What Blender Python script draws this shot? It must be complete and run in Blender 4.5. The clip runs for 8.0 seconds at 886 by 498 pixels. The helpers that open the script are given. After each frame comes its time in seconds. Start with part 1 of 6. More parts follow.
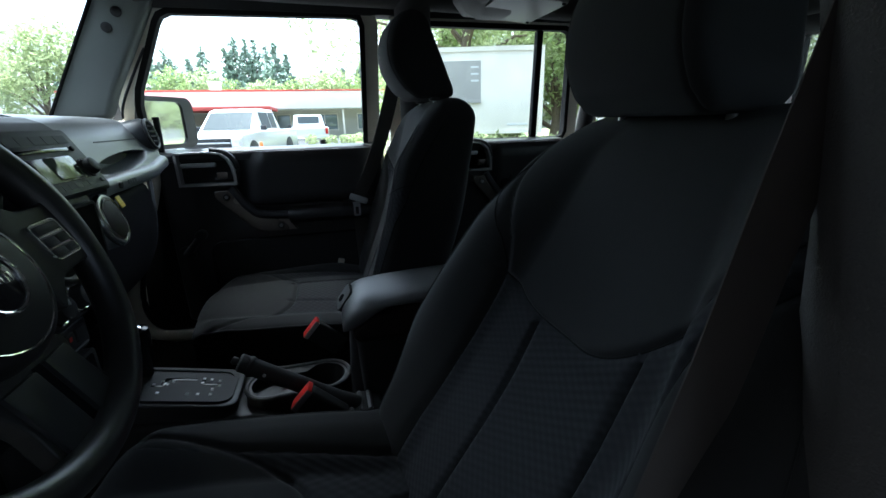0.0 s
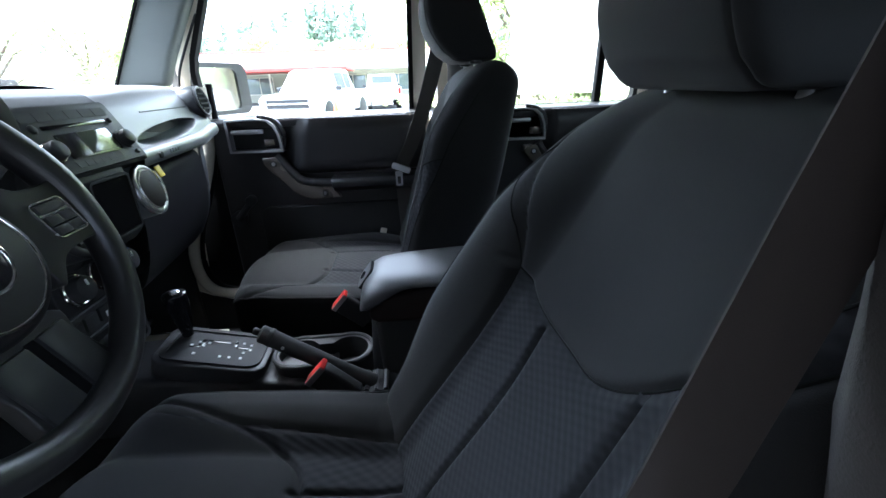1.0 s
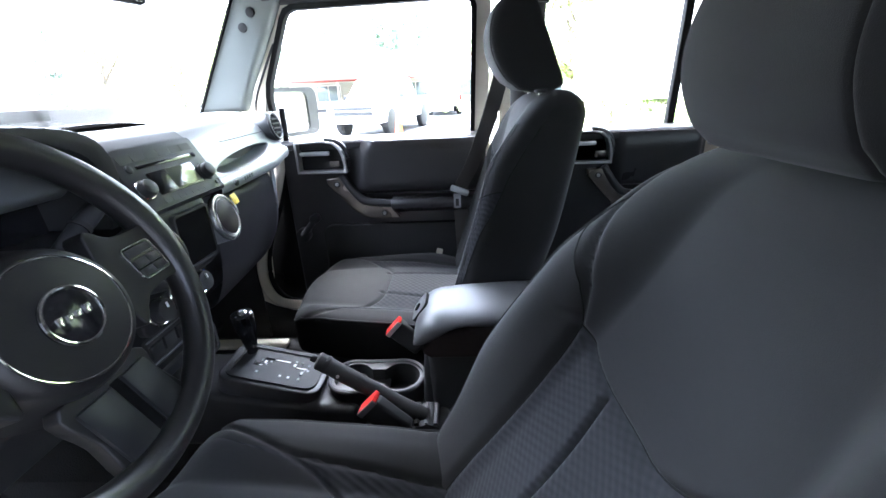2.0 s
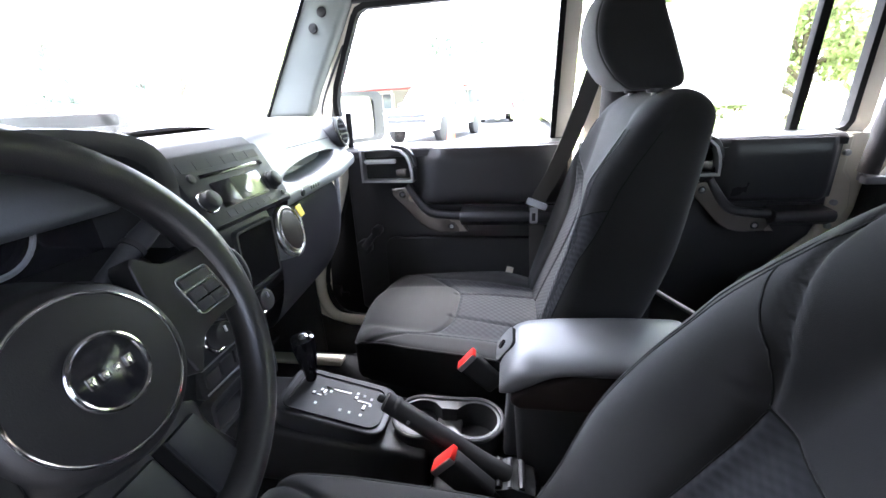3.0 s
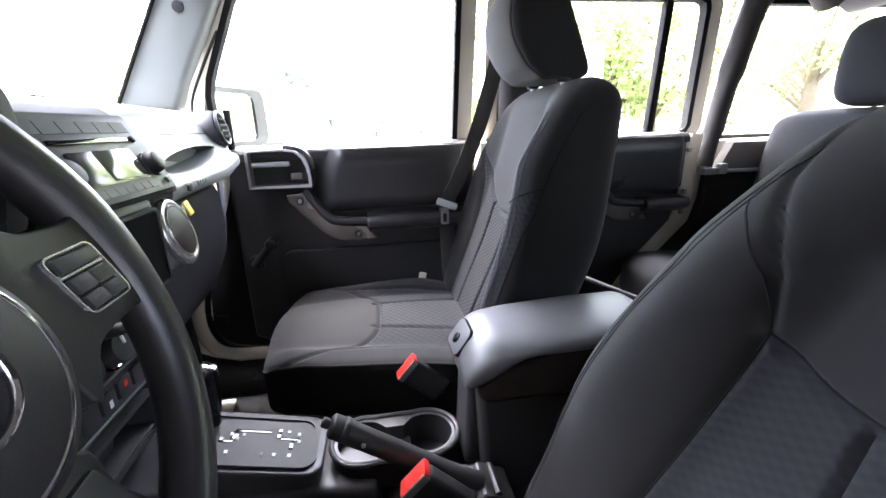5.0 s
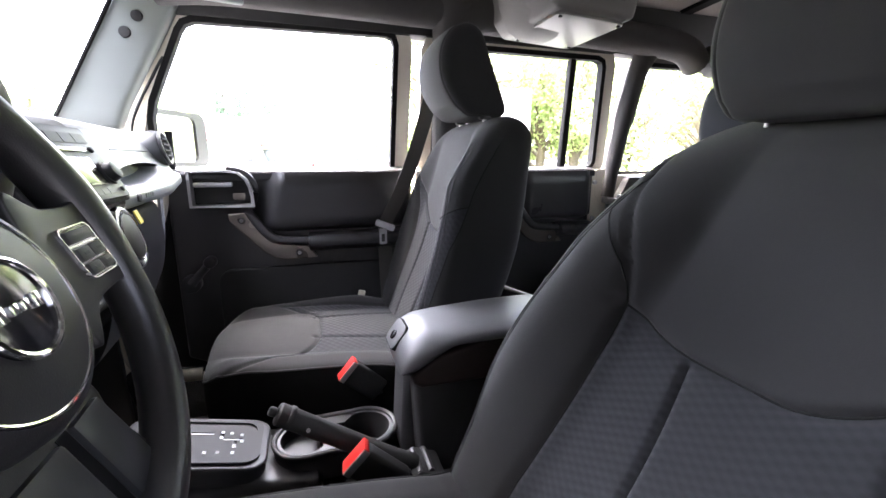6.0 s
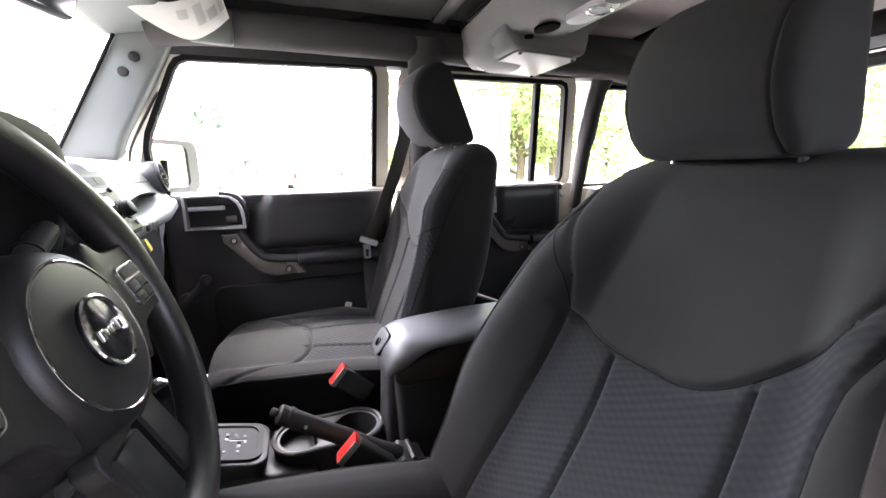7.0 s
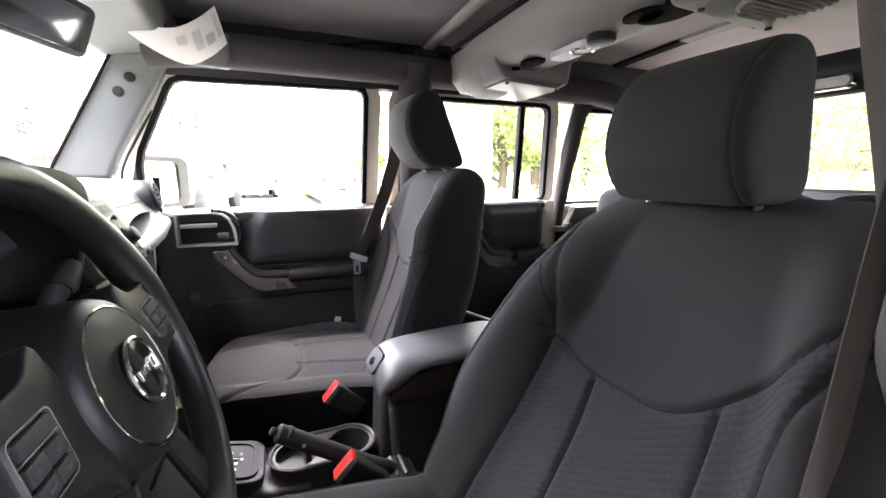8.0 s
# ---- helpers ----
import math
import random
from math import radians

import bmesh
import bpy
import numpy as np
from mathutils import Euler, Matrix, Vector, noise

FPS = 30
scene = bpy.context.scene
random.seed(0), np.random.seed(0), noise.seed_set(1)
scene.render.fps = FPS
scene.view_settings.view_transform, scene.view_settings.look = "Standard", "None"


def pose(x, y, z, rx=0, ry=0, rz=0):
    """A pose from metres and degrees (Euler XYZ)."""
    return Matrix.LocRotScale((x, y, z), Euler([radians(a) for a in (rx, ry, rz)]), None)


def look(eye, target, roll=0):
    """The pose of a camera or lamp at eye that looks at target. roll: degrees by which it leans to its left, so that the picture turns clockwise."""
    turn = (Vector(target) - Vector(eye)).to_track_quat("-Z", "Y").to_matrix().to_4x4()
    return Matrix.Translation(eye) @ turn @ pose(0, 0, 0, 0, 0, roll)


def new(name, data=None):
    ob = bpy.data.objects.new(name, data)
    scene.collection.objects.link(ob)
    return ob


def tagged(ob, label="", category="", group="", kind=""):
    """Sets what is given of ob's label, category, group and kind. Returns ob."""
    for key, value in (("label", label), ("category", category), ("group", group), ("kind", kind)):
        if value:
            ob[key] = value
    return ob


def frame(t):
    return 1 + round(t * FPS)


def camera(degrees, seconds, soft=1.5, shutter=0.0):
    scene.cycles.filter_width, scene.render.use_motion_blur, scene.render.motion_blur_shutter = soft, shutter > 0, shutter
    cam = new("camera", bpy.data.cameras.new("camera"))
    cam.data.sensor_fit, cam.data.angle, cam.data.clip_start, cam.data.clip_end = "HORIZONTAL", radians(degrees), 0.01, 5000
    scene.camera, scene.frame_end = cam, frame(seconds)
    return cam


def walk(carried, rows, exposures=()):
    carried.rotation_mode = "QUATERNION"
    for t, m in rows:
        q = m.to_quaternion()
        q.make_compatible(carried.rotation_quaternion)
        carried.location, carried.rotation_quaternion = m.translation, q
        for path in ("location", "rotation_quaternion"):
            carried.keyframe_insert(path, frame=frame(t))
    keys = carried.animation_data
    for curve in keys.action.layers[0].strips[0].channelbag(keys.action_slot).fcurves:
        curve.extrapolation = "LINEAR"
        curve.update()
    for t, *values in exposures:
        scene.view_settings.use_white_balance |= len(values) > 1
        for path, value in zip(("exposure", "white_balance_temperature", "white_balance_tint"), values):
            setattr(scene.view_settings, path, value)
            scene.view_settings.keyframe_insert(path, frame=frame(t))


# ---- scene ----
cam = camera(93.8, 8.0)
PATH = [
    (0, (0.034, -0.795, 1.336), (0.528, 1.052, 0.747), -1.5),
    (0.5, (0.097, -0.76, 1.323), (0.438, 1.077, 0.611), -0.8),
    (1, (0.128, -0.751, 1.35), (0.288, 1.097, 0.603), -2.1),
    (1.5, (0.144, -0.745, 1.381), (0.156, 1.121, 0.663), -2.5),
    (2, (0.127, -0.719, 1.4), (0.027, 1.146, 0.684), -2.7),
    (2.2, (0.102, -0.705, 1.398), (-0.037, 1.176, 0.731), -2.2),
    (3.3, (0.027, -0.56, 1.385), (-0.316, 1.291, 0.709), -3.3),
    (3.5, (0.011, -0.534, 1.378), (-0.311, 1.322, 0.705), -3.0),
    (4, (-0.02, -0.495, 1.346), (-0.17, 1.362, 0.618), -1.7),
    (4.5, (-0.049, -0.509, 1.327), (0.042, 1.378, 0.67), -1.8),
    (5, (-0.069, -0.556, 1.312), (0.224, 1.338, 0.741), -2.0),
    (5.2, (-0.07, -0.581, 1.302), (0.292, 1.317, 0.785), -1.5),
    (6.3, (-0.091, -0.693, 1.295), (0.541, 1.158, 0.88), 0.4),
    (6.5, (-0.089, -0.72, 1.302), (0.55, 1.125, 0.873), 0.6),
    (7, (-0.101, -0.757, 1.334), (0.562, 1.089, 0.944), -1.2),
    (7.5, (-0.117, -0.775, 1.361), (0.602, 1.052, 0.977), -0.4),
    (8, (-0.132, -0.784, 1.378), (0.614, 1.035, 1.015), -0.3),
]
walk(cam, [(t, look(eye, target, roll)) for t, eye, target, roll in PATH], [(0.0, 2.6, 5520, 2), (0.5, 3.35, 5570, 4), (1.0, 4.4, 5570, 9), (1.5, 5.1, 5620, 11), (2.0, 5.5, 5770, 14), (3.5, 5.75, 6170, 18), (5.0, 5.7, 6270, 21), (6.5, 5.55, 6570, 22), (8.0, 5.55, 6770, 24)])

# ---- world, sun, exposure ----
world = bpy.data.worlds.new("World")
scene.world = world
world.use_nodes = True
wn, wl = world.node_tree.nodes, world.node_tree.links
sky = wn.new("ShaderNodeTexSky")
sky.sky_type = "NISHITA"
sky.sun_disc = False
sky.sun_elevation = radians(72)
sky.sun_rotation = radians(330)
sky.air_density, sky.dust_density, sky.ozone_density = 1.0, 5.0, 1.0
veil = wn.new("ShaderNodeHueSaturation")  # a milky, thinly overcast sky
veil.inputs["Saturation"].default_value = 0.55
wl.new(sky.outputs[0], veil.inputs["Color"])
wl.new(veil.outputs[0], wn["Background"].inputs[0])
wn["Background"].inputs[1].default_value = 0.15

sun_data = bpy.data.lights.new("sun", "SUN")
sun_data.energy, sun_data.angle, sun_data.color = 3.0, radians(14), (1.0, 0.99, 0.98)
sun = new("sun", sun_data)
sun.matrix_world = look((-3.5, 2.5, 26), (0, 0, 0))


# ---- materials ----
def rgb(v):
    return (v[0], v[1], v[2], 1.0)


def material(name, base, rough=0.5, metal=0.0, vary=0.12, grain=0.0, grain_size=400.0, bump=0.0, stain_size=6.0, spec=0.5,
             coat=0.0, pattern=None, pattern_size=90.0, island=0.0, sheen=0.0):
    """A procedural surface: base colour, broad stains and fine grain, and a bump of the grain or of a woven pattern."""
    m = bpy.data.materials.new(name)
    m.use_nodes = True
    n, l = m.node_tree.nodes, m.node_tree.links
    b = n["Principled BSDF"]
    b.inputs["Metallic"].default_value = metal
    b.inputs["Specular IOR Level"].default_value = spec
    b.inputs["Coat Weight"].default_value = coat
    b.inputs["Sheen Weight"].default_value = sheen
    tc = n.new("ShaderNodeTexCoord")
    broad = n.new("ShaderNodeTexNoise")
    broad.inputs["Scale"].default_value = stain_size
    broad.inputs["Detail"].default_value = 5.0
    l.new(tc.outputs["Object"], broad.inputs["Vector"])
    fine = n.new("ShaderNodeTexNoise")
    fine.inputs["Scale"].default_value = grain_size
    fine.inputs["Detail"].default_value = 2.0
    l.new(tc.outputs["Object"], fine.inputs["Vector"])
    add = n.new("ShaderNodeMath")
    add.operation = "MULTIPLY_ADD"
    l.new(fine.outputs["Fac"], add.inputs[0])
    add.inputs[1].default_value = grain
    l.new(broad.outputs["Fac"], add.inputs[2])
    value = n.new("ShaderNodeMapRange")
    value.inputs["From Min"].default_value, value.inputs["From Max"].default_value = 0.25 + grain * 0.3, 0.75 + grain * 0.7
    value.inputs["To Min"].default_value, value.inputs["To Max"].default_value = 1.0 - vary, 1.0 + vary
    l.new(add.outputs[0], value.inputs["Value"])
    mix = n.new("ShaderNodeMix")
    mix.data_type, mix.blend_type = "RGBA", "MULTIPLY"
    mix.inputs["Factor"].default_value = 1.0
    mix.inputs["A"].default_value = rgb(base)
    l.new(value.outputs[0], mix.inputs["B"])
    colour = mix.outputs["Result"]
    height = fine.outputs["Fac"]
    if pattern == "weave":
        sep = n.new("ShaderNodeSeparateXYZ")
        l.new(tc.outputs["Object"], sep.inputs[0])
        waves = []
        along = n.new("ShaderNodeMath")
        along.operation = "MULTIPLY_ADD"
        l.new(sep.outputs["X"], along.inputs[0])
        along.inputs[1].default_value = 0.9
        l.new(sep.outputs["Z"], along.inputs[2])
        for source, k_ in ((sep.outputs["Y"], 1.0), (along.outputs[0], 1.2)):
            k = n.new("ShaderNodeMath")
            k.operation = "MULTIPLY"
            l.new(source, k.inputs[0])
            k.inputs[1].default_value = pattern_size * k_ * math.pi
            w = n.new("ShaderNodeMath")
            w.operation = "SINE"
            l.new(k.outputs[0], w.inputs[0])
            waves.append(w)
        prod = n.new("ShaderNodeMath")
        prod.operation = "MULTIPLY"
        l.new(waves[0].outputs[0], prod.inputs[0])
        l.new(waves[1].outputs[0], prod.inputs[1])
        height = prod.outputs[0]
        tint = n.new("ShaderNodeMapRange")
        tint.inputs["From Min"].default_value, tint.inputs["From Max"].default_value = -0.6, 0.6
        tint.inputs["To Min"].default_value, tint.inputs["To Max"].default_value = 0.84, 1.10
        l.new(height, tint.inputs["Value"])
        mix2 = n.new("ShaderNodeMix")
        mix2.data_type, mix2.blend_type = "RGBA", "MULTIPLY"
        mix2.inputs["Factor"].default_value = 1.0
        l.new(colour, mix2.inputs["A"])
        l.new(tint.outputs[0], mix2.inputs["B"])
        colour = mix2.outputs["Result"]
    if island:
        geo = n.new("ShaderNodeNewGeometry")
        hue = n.new("ShaderNodeHueSaturation")
        v = n.new("ShaderNodeMapRange")
        v.inputs["To Min"].default_value, v.inputs["To Max"].default_value = 1.0 - island, 1.0 + island
        l.new(geo.outputs["Random Per Island"], v.inputs["Value"])
        l.new(v.outputs[0], hue.inputs["Value"])
        h = n.new("ShaderNodeMapRange")
        h.inputs["To Min"].default_value, h.inputs["To Max"].default_value = 0.485, 0.515
        l.new(geo.outputs["Random Per Island"], h.inputs["Value"])
        l.new(h.outputs[0], hue.inputs["Hue"])
        l.new(colour, hue.inputs["Color"])
        colour = hue.outputs["Color"]
    l.new(colour, b.inputs["Base Color"])
    r = n.new("ShaderNodeMapRange")
    r.inputs["To Min"].default_value, r.inputs["To Max"].default_value = max(0.02, rough - 0.06), min(1.0, rough + 0.06)
    l.new(broad.outputs["Fac"], r.inputs["Value"])
    l.new(r.outputs[0], b.inputs["Roughness"])
    if bump:
        bp = n.new("ShaderNodeBump")
        bp.inputs["Strength"].default_value = 1.0
        bp.inputs["Distance"].default_value = bump
        l.new(height, bp.inputs["Height"])
        l.new(bp.outputs[0], b.inputs["Normal"])
    return m


def pane_material(name, tint=(0.95, 0.97, 0.96), rough=0.02):
    m = bpy.data.materials.new(name)
    m.use_nodes = True
    n, l = m.node_tree.nodes, m.node_tree.links
    n.remove(n["Principled BSDF"])
    clear, gloss, mix, fres = (n.new("ShaderNodeBsdfTransparent"), n.new("ShaderNodeBsdfGlossy"),
                               n.new("ShaderNodeMixShader"), n.new("ShaderNodeLayerWeight"))
    clear.inputs[0].default_value = rgb(tint)
    gloss.inputs["Roughness"].default_value = rough
    fres.inputs["Blend"].default_value = 0.5
    power = n.new("ShaderNodeMath")
    power.operation = "POWER"
    l.new(fres.outputs["Facing"], power.inputs[0])
    power.inputs[1].default_value = 4.5
    gain = n.new("ShaderNodeMath")
    gain.operation = "MULTIPLY_ADD"
    l.new(power.outputs[0], gain.inputs[0])
    gain.inputs[1].default_value, gain.inputs[2].default_value = 0.6, 0.03
    l.new(gain.outputs[0], mix.inputs[0])
    l.new(clear.outputs[0], mix.inputs[1])
    l.new(gloss.outputs[0], mix.inputs[2])
    l.new(mix.outputs[0], n["Material Output"].inputs[0])
    return m


FABRIC = material("seat fabric", (0.0142, 0.0144, 0.0148), 0.92, vary=0.10, grain=0.5, grain_size=1400, bump=0.0002, sheen=0.06)
MESH = material("woven mesh fabric", (0.0148, 0.0157, 0.0188), 0.9, vary=0.08, bump=0.0004, pattern="weave", pattern_size=115, sheen=0.03)
BOLSTER = material("bolster fabric", (0.0105, 0.0103, 0.0103), 0.9, vary=0.10, grain=0.5, grain_size=1400, bump=0.0002, sheen=0.06)
REAR_CLOTH = material("dark rear seat cloth", (0.0095, 0.0112, 0.0155), 0.9, vary=0.12, grain=0.5, grain_size=1400, bump=0.0002)
SKIRT = material("black seat skirt cloth", (0.0065, 0.0063, 0.0062), 0.9, spec=0.15, vary=0.1, grain=0.4, grain_size=900, bump=0.0001)
SPOKE_SATIN = material("satin slate spoke insert", (0.012, 0.0125, 0.013), 0.36, spec=0.4, vary=0.06)
STITCH = material("grey thread", (0.032, 0.032, 0.034), 0.85)
PLASTIC = material("grained black plastic", (0.034, 0.034, 0.036), 0.42, vary=0.12, grain=0.4, grain_size=700, bump=0.00012)
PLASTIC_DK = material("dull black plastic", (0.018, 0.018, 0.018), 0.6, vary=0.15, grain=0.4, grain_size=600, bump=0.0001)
VINYL = material("soft black vinyl", (0.040, 0.039, 0.040), 0.30, vary=0.10, grain=0.5, grain_size=500, bump=0.00015)
DASH_TOP = material("dark slate dash skin", (0.085, 0.090, 0.094), 0.38, spec=0.5, vary=0.08, grain=0.5, grain_size=600, bump=0.00012)
LID_SKIN = material("grey vinyl lid skin", (0.078, 0.078, 0.080), 0.46, spec=0.6, vary=0.06, grain=0.5, grain_size=600, bump=0.00012)
SILVER = material("satin silver paint", (0.20, 0.205, 0.21), 0.36, metal=0.2, vary=0.05)
BRONZE = material("satin grey brown paint", (0.215, 0.190, 0.165), 0.27, metal=0.6, vary=0.06)
CHROME = material("bright chrome", (0.82, 0.82, 0.82), 0.10, metal=1.0, vary=0.03)
STEEL = material("worn bare steel", (0.45, 0.45, 0.46), 0.32, metal=0.9, vary=0.15, stain_size=60)
CREAM = material("cream body paint", (0.76, 0.71, 0.60), 0.22, coat=0.6, vary=0.04)
BEZEL = material("satin grey bezel plastic", (0.55, 0.55, 0.55), 0.30, metal=0.5, vary=0.06)
PILLAR = material("grey pillar plastic", (0.165, 0.182, 0.172), 0.55, vary=0.06, grain=0.4, grain_size=800, bump=0.0001)
LINER = material("charcoal headliner cloth", (0.165, 0.160, 0.157), 0.95, vary=0.10, grain=0.6, grain_size=500, bump=0.0008)
ROOF_PALE = material("pale roof shell", (0.36, 0.32, 0.31), 0.7, vary=0.05, grain=0.4, grain_size=300, bump=0.0006)
BAR_CLOTH = material("padded bar cover cloth", (0.058, 0.054, 0.052), 0.9, vary=0.12, grain=0.6, grain_size=700, bump=0.0006)
PLATE = material("pale grey cover plate", (0.22, 0.215, 0.19), 0.35, vary=0.05)
SOUNDBAR = material("warm grey plastic", (0.195, 0.186, 0.172), 0.55, vary=0.06, grain=0.4, grain_size=700, bump=0.0001)
RUBBER = material("black rubber seal", (0.010, 0.010, 0.010), 0.85, vary=0.1, spec=0.2)
CARPET = material("black loop carpet", (0.014, 0.014, 0.014), 0.98, vary=0.3, grain=1.0, grain_size=350, bump=0.003)
WEBBING = material("brown grey belt webbing", (0.046, 0.037, 0.033), 0.75, vary=0.05, grain=0.6, grain_size=1200, bump=0.0001)
RED = material("red release button", (0.62, 0.02, 0.015), 0.38, vary=0.05)
WHITE_PLASTIC = material("pale grey plastic", (0.72, 0.74, 0.76), 0.4, vary=0.04)
PAPER = material("white card", (0.80, 0.80, 0.77), 0.7, vary=0.04)
pn, pl_ = PAPER.node_tree.nodes, PAPER.node_tree.links
thin, both = pn.new("ShaderNodeBsdfTranslucent"), pn.new("ShaderNodeMixShader")
thin.inputs[0].default_value = rgb((0.85, 0.85, 0.82))
both.inputs[0].default_value = 0.6
pl_.new(pn["Principled BSDF"].outputs[0], both.inputs[1])
pl_.new(thin.outputs[0], both.inputs[2])
pl_.new(both.outputs[0], pn["Material Output"].inputs[0])
WHEEL_SKIN = material("grained black leather", (0.0125, 0.0120, 0.0118), 0.36, spec=0.5, vary=0.12, grain=0.5, grain_size=900, bump=0.00012)
SPOKE_SKIN = material("dull black wheel cover", (0.0095, 0.0092, 0.0092), 0.45, spec=0.28, vary=0.12, grain=0.5, grain_size=900, bump=0.00012)
SATIN = material("satin silver", (0.42, 0.42, 0.41), 0.26, metal=0.8, vary=0.05)
PRINT = material("grey print", (0.64, 0.64, 0.61), 0.75)
YELLOW = material("yellow card", (0.80, 0.60, 0.05), 0.6)
# greenish base: the reflection of trees put into the display's colour
SCREEN = material("glossy screen tinted like a reflection", (0.10, 0.115, 0.085), 0.08, vary=0.05, spec=0.9)
# near black: the shade inside vents, pocket, slot and recesses is in the colour
VOID_SHADE = material("near black with hollow shade", (0.004, 0.004, 0.004), 0.9, spec=0.05)
SHUTTER = material("brown grey plastic", (0.018, 0.0125, 0.011), 0.55, spec=0.2)
STACK = material("slate black stack plastic", (0.016, 0.0175, 0.018), 0.55, spec=0.25, vary=0.12, grain=0.4, grain_size=700, bump=0.00012)
WEBBING_GREY = material("grey belt webbing", (0.115, 0.11, 0.10), 0.7, vary=0.05, grain=0.6, grain_size=1200, bump=0.0001)
DARK_GLOSS = material("gloss black panel", (0.008, 0.008, 0.009), 0.12, vary=0.05)
MARK = material("white marking", (0.78, 0.78, 0.78), 0.5)
MARK_RED = material("red marking", (0.6, 0.03, 0.02), 0.5)
MARK_BLUE = material("blue marking", (0.03, 0.12, 0.5), 0.5)
GLASS = pane_material("clear window glass")
GLASS_TINT = pane_material("smoked rear window glass", (0.52, 0.53, 0.50))
MIRROR = material("mirror silver", (0.86, 0.88, 0.86), 0.03, metal=1.0, vary=0.01)


# ---- building helpers ----
def thing(name, at, label, category, group="", kind=""):
    ob = new(name)
    ob.empty_display_size = 0.05
    ob.location = at
    return tagged(ob, label, category, group, kind)


def part(name, bm, mat, parent=None, label="", sharp=38, smooth=True):
    """Links a bmesh, given in world metres, as one mesh object under a thing or a part."""
    me = bpy.data.meshes.new(name)
    bmesh.ops.recalc_face_normals(bm, faces=bm.faces)
    for f in bm.faces:
        f.smooth = smooth
    bm.to_mesh(me)
    bm.free()
    if smooth:
        me.set_sharp_from_angle(angle=radians(sharp))
    me.materials.append(mat)
    ob = new(name, me)
    if parent:
        ob.parent = parent
        if parent.type == "EMPTY":
            ob.matrix_parent_inverse = Matrix.Translation(-parent.location)
    if label:
        ob["label"] = label
    return ob


def solid(name, bm, mat, label, category, kind="", sharp=38, smooth=True):
    """A thing of one mesh."""
    return tagged(part(name, bm, mat, None, "", sharp, smooth), label, category, "", kind)


def merge(*bms):
    out = bms[0]
    for b in bms[1:]:
        me = bpy.data.meshes.new("join")
        b.to_mesh(me)
        b.free()
        out.from_mesh(me)
        bpy.data.meshes.remove(me)
    return out


def moved(bm, m):
    bm.transform(m)
    return bm


def grid(P, wrap_u=False, wrap_v=False, caps=False):
    """A mesh over an array of points P[i][j]; wrap_v closes the rings, caps close the ends."""
    P = np.asarray(P, float)
    nu, nv = P.shape[:2]
    bm = bmesh.new()
    vs = [[bm.verts.new(P[i, j]) for j in range(nv)] for i in range(nu)]
    for i in range(nu if wrap_u else nu - 1):
        for j in range(nv if wrap_v else nv - 1):
            bm.faces.new((vs[i][j], vs[(i + 1) % nu][j], vs[(i + 1) % nu][(j + 1) % nv], vs[i][(j + 1) % nv]))
    if caps:
        bm.faces.new(vs[0])
        bm.faces.new(list(reversed(vs[-1])))
    return bm


def box(c, s, bevel=0.004, seg=2, rot=(0, 0, 0)):
    """A box with rounded edges: centre, sizes, bevel width, turn in degrees."""
    bm = bmesh.new()
    bmesh.ops.create_cube(bm, size=1.0, matrix=Matrix.Diagonal((*s, 1)))
    if bevel:
        bmesh.ops.bevel(bm, geom=bm.edges[:], offset=min(bevel, 0.49 * min(s)), segments=seg, profile=0.6, affect="EDGES")
    return moved(bm, pose(*c, *rot))


def prism(pts, axis, a, b, bevel=0.003, seg=2):
    """A polygon, given in the two other axes in order, drawn out along axis from a to b, with rounded edges."""
    k = "xyz".index(axis)
    bm = bmesh.new()

    def place(p, d):
        v = list(p)
        v.insert(k, d)
        return bm.verts.new(v)

    lo, hi = [place(p, a) for p in pts], [place(p, b) for p in pts]
    bm.faces.new(lo)
    bm.faces.new(list(reversed(hi)))
    n = len(pts)
    for i in range(n):
        bm.faces.new((lo[i], lo[(i + 1) % n], hi[(i + 1) % n], hi[i]))
    bmesh.ops.recalc_face_normals(bm, faces=bm.faces)
    if bevel:
        bmesh.ops.bevel(bm, geom=bm.edges[:], offset=bevel, segments=seg, profile=0.6, affect="EDGES", clamp_overlap=True)
    return bm


def rounded(x0, y0, x1, y1, r, n=5):
    """The corners of a rounded rectangle as a polygon."""
    r = min(r, 0.499 * abs(x1 - x0), 0.499 * abs(y1 - y0))
    out = []
    for cx, cy, a in ((x1 - r, y1 - r, 0), (x0 + r, y1 - r, 90), (x0 + r, y0 + r, 180), (x1 - r, y0 + r, 270)):
        for i in range(n + 1):
            t = radians(a + 90 * i / n)
            out.append((cx + r * math.cos(t), cy + r * math.sin(t)))
    return out


def smooth_path(pts, n=8, closed=False):
    """Points along a smooth curve through pts."""
    p = [Vector(q) for q in pts]
    out = []
    m = len(p)
    for i in range(m if closed else m - 1):
        if closed:
            a, b, c, d = p[i - 1], p[i], p[(i + 1) % m], p[(i + 2) % m]
        else:
            a, b, c, d = p[max(i - 1, 0)], p[i], p[i + 1], p[min(i + 2, m - 1)]
        for k in range(n):
            t = k / n
            out.append(0.5 * ((2 * b) + (c - a) * t + (2 * a - 5 * b + 4 * c - d) * t * t + (3 * b - a - 3 * c + d) * t ** 3))
    if not closed:
        out.append(p[-1])
    return out


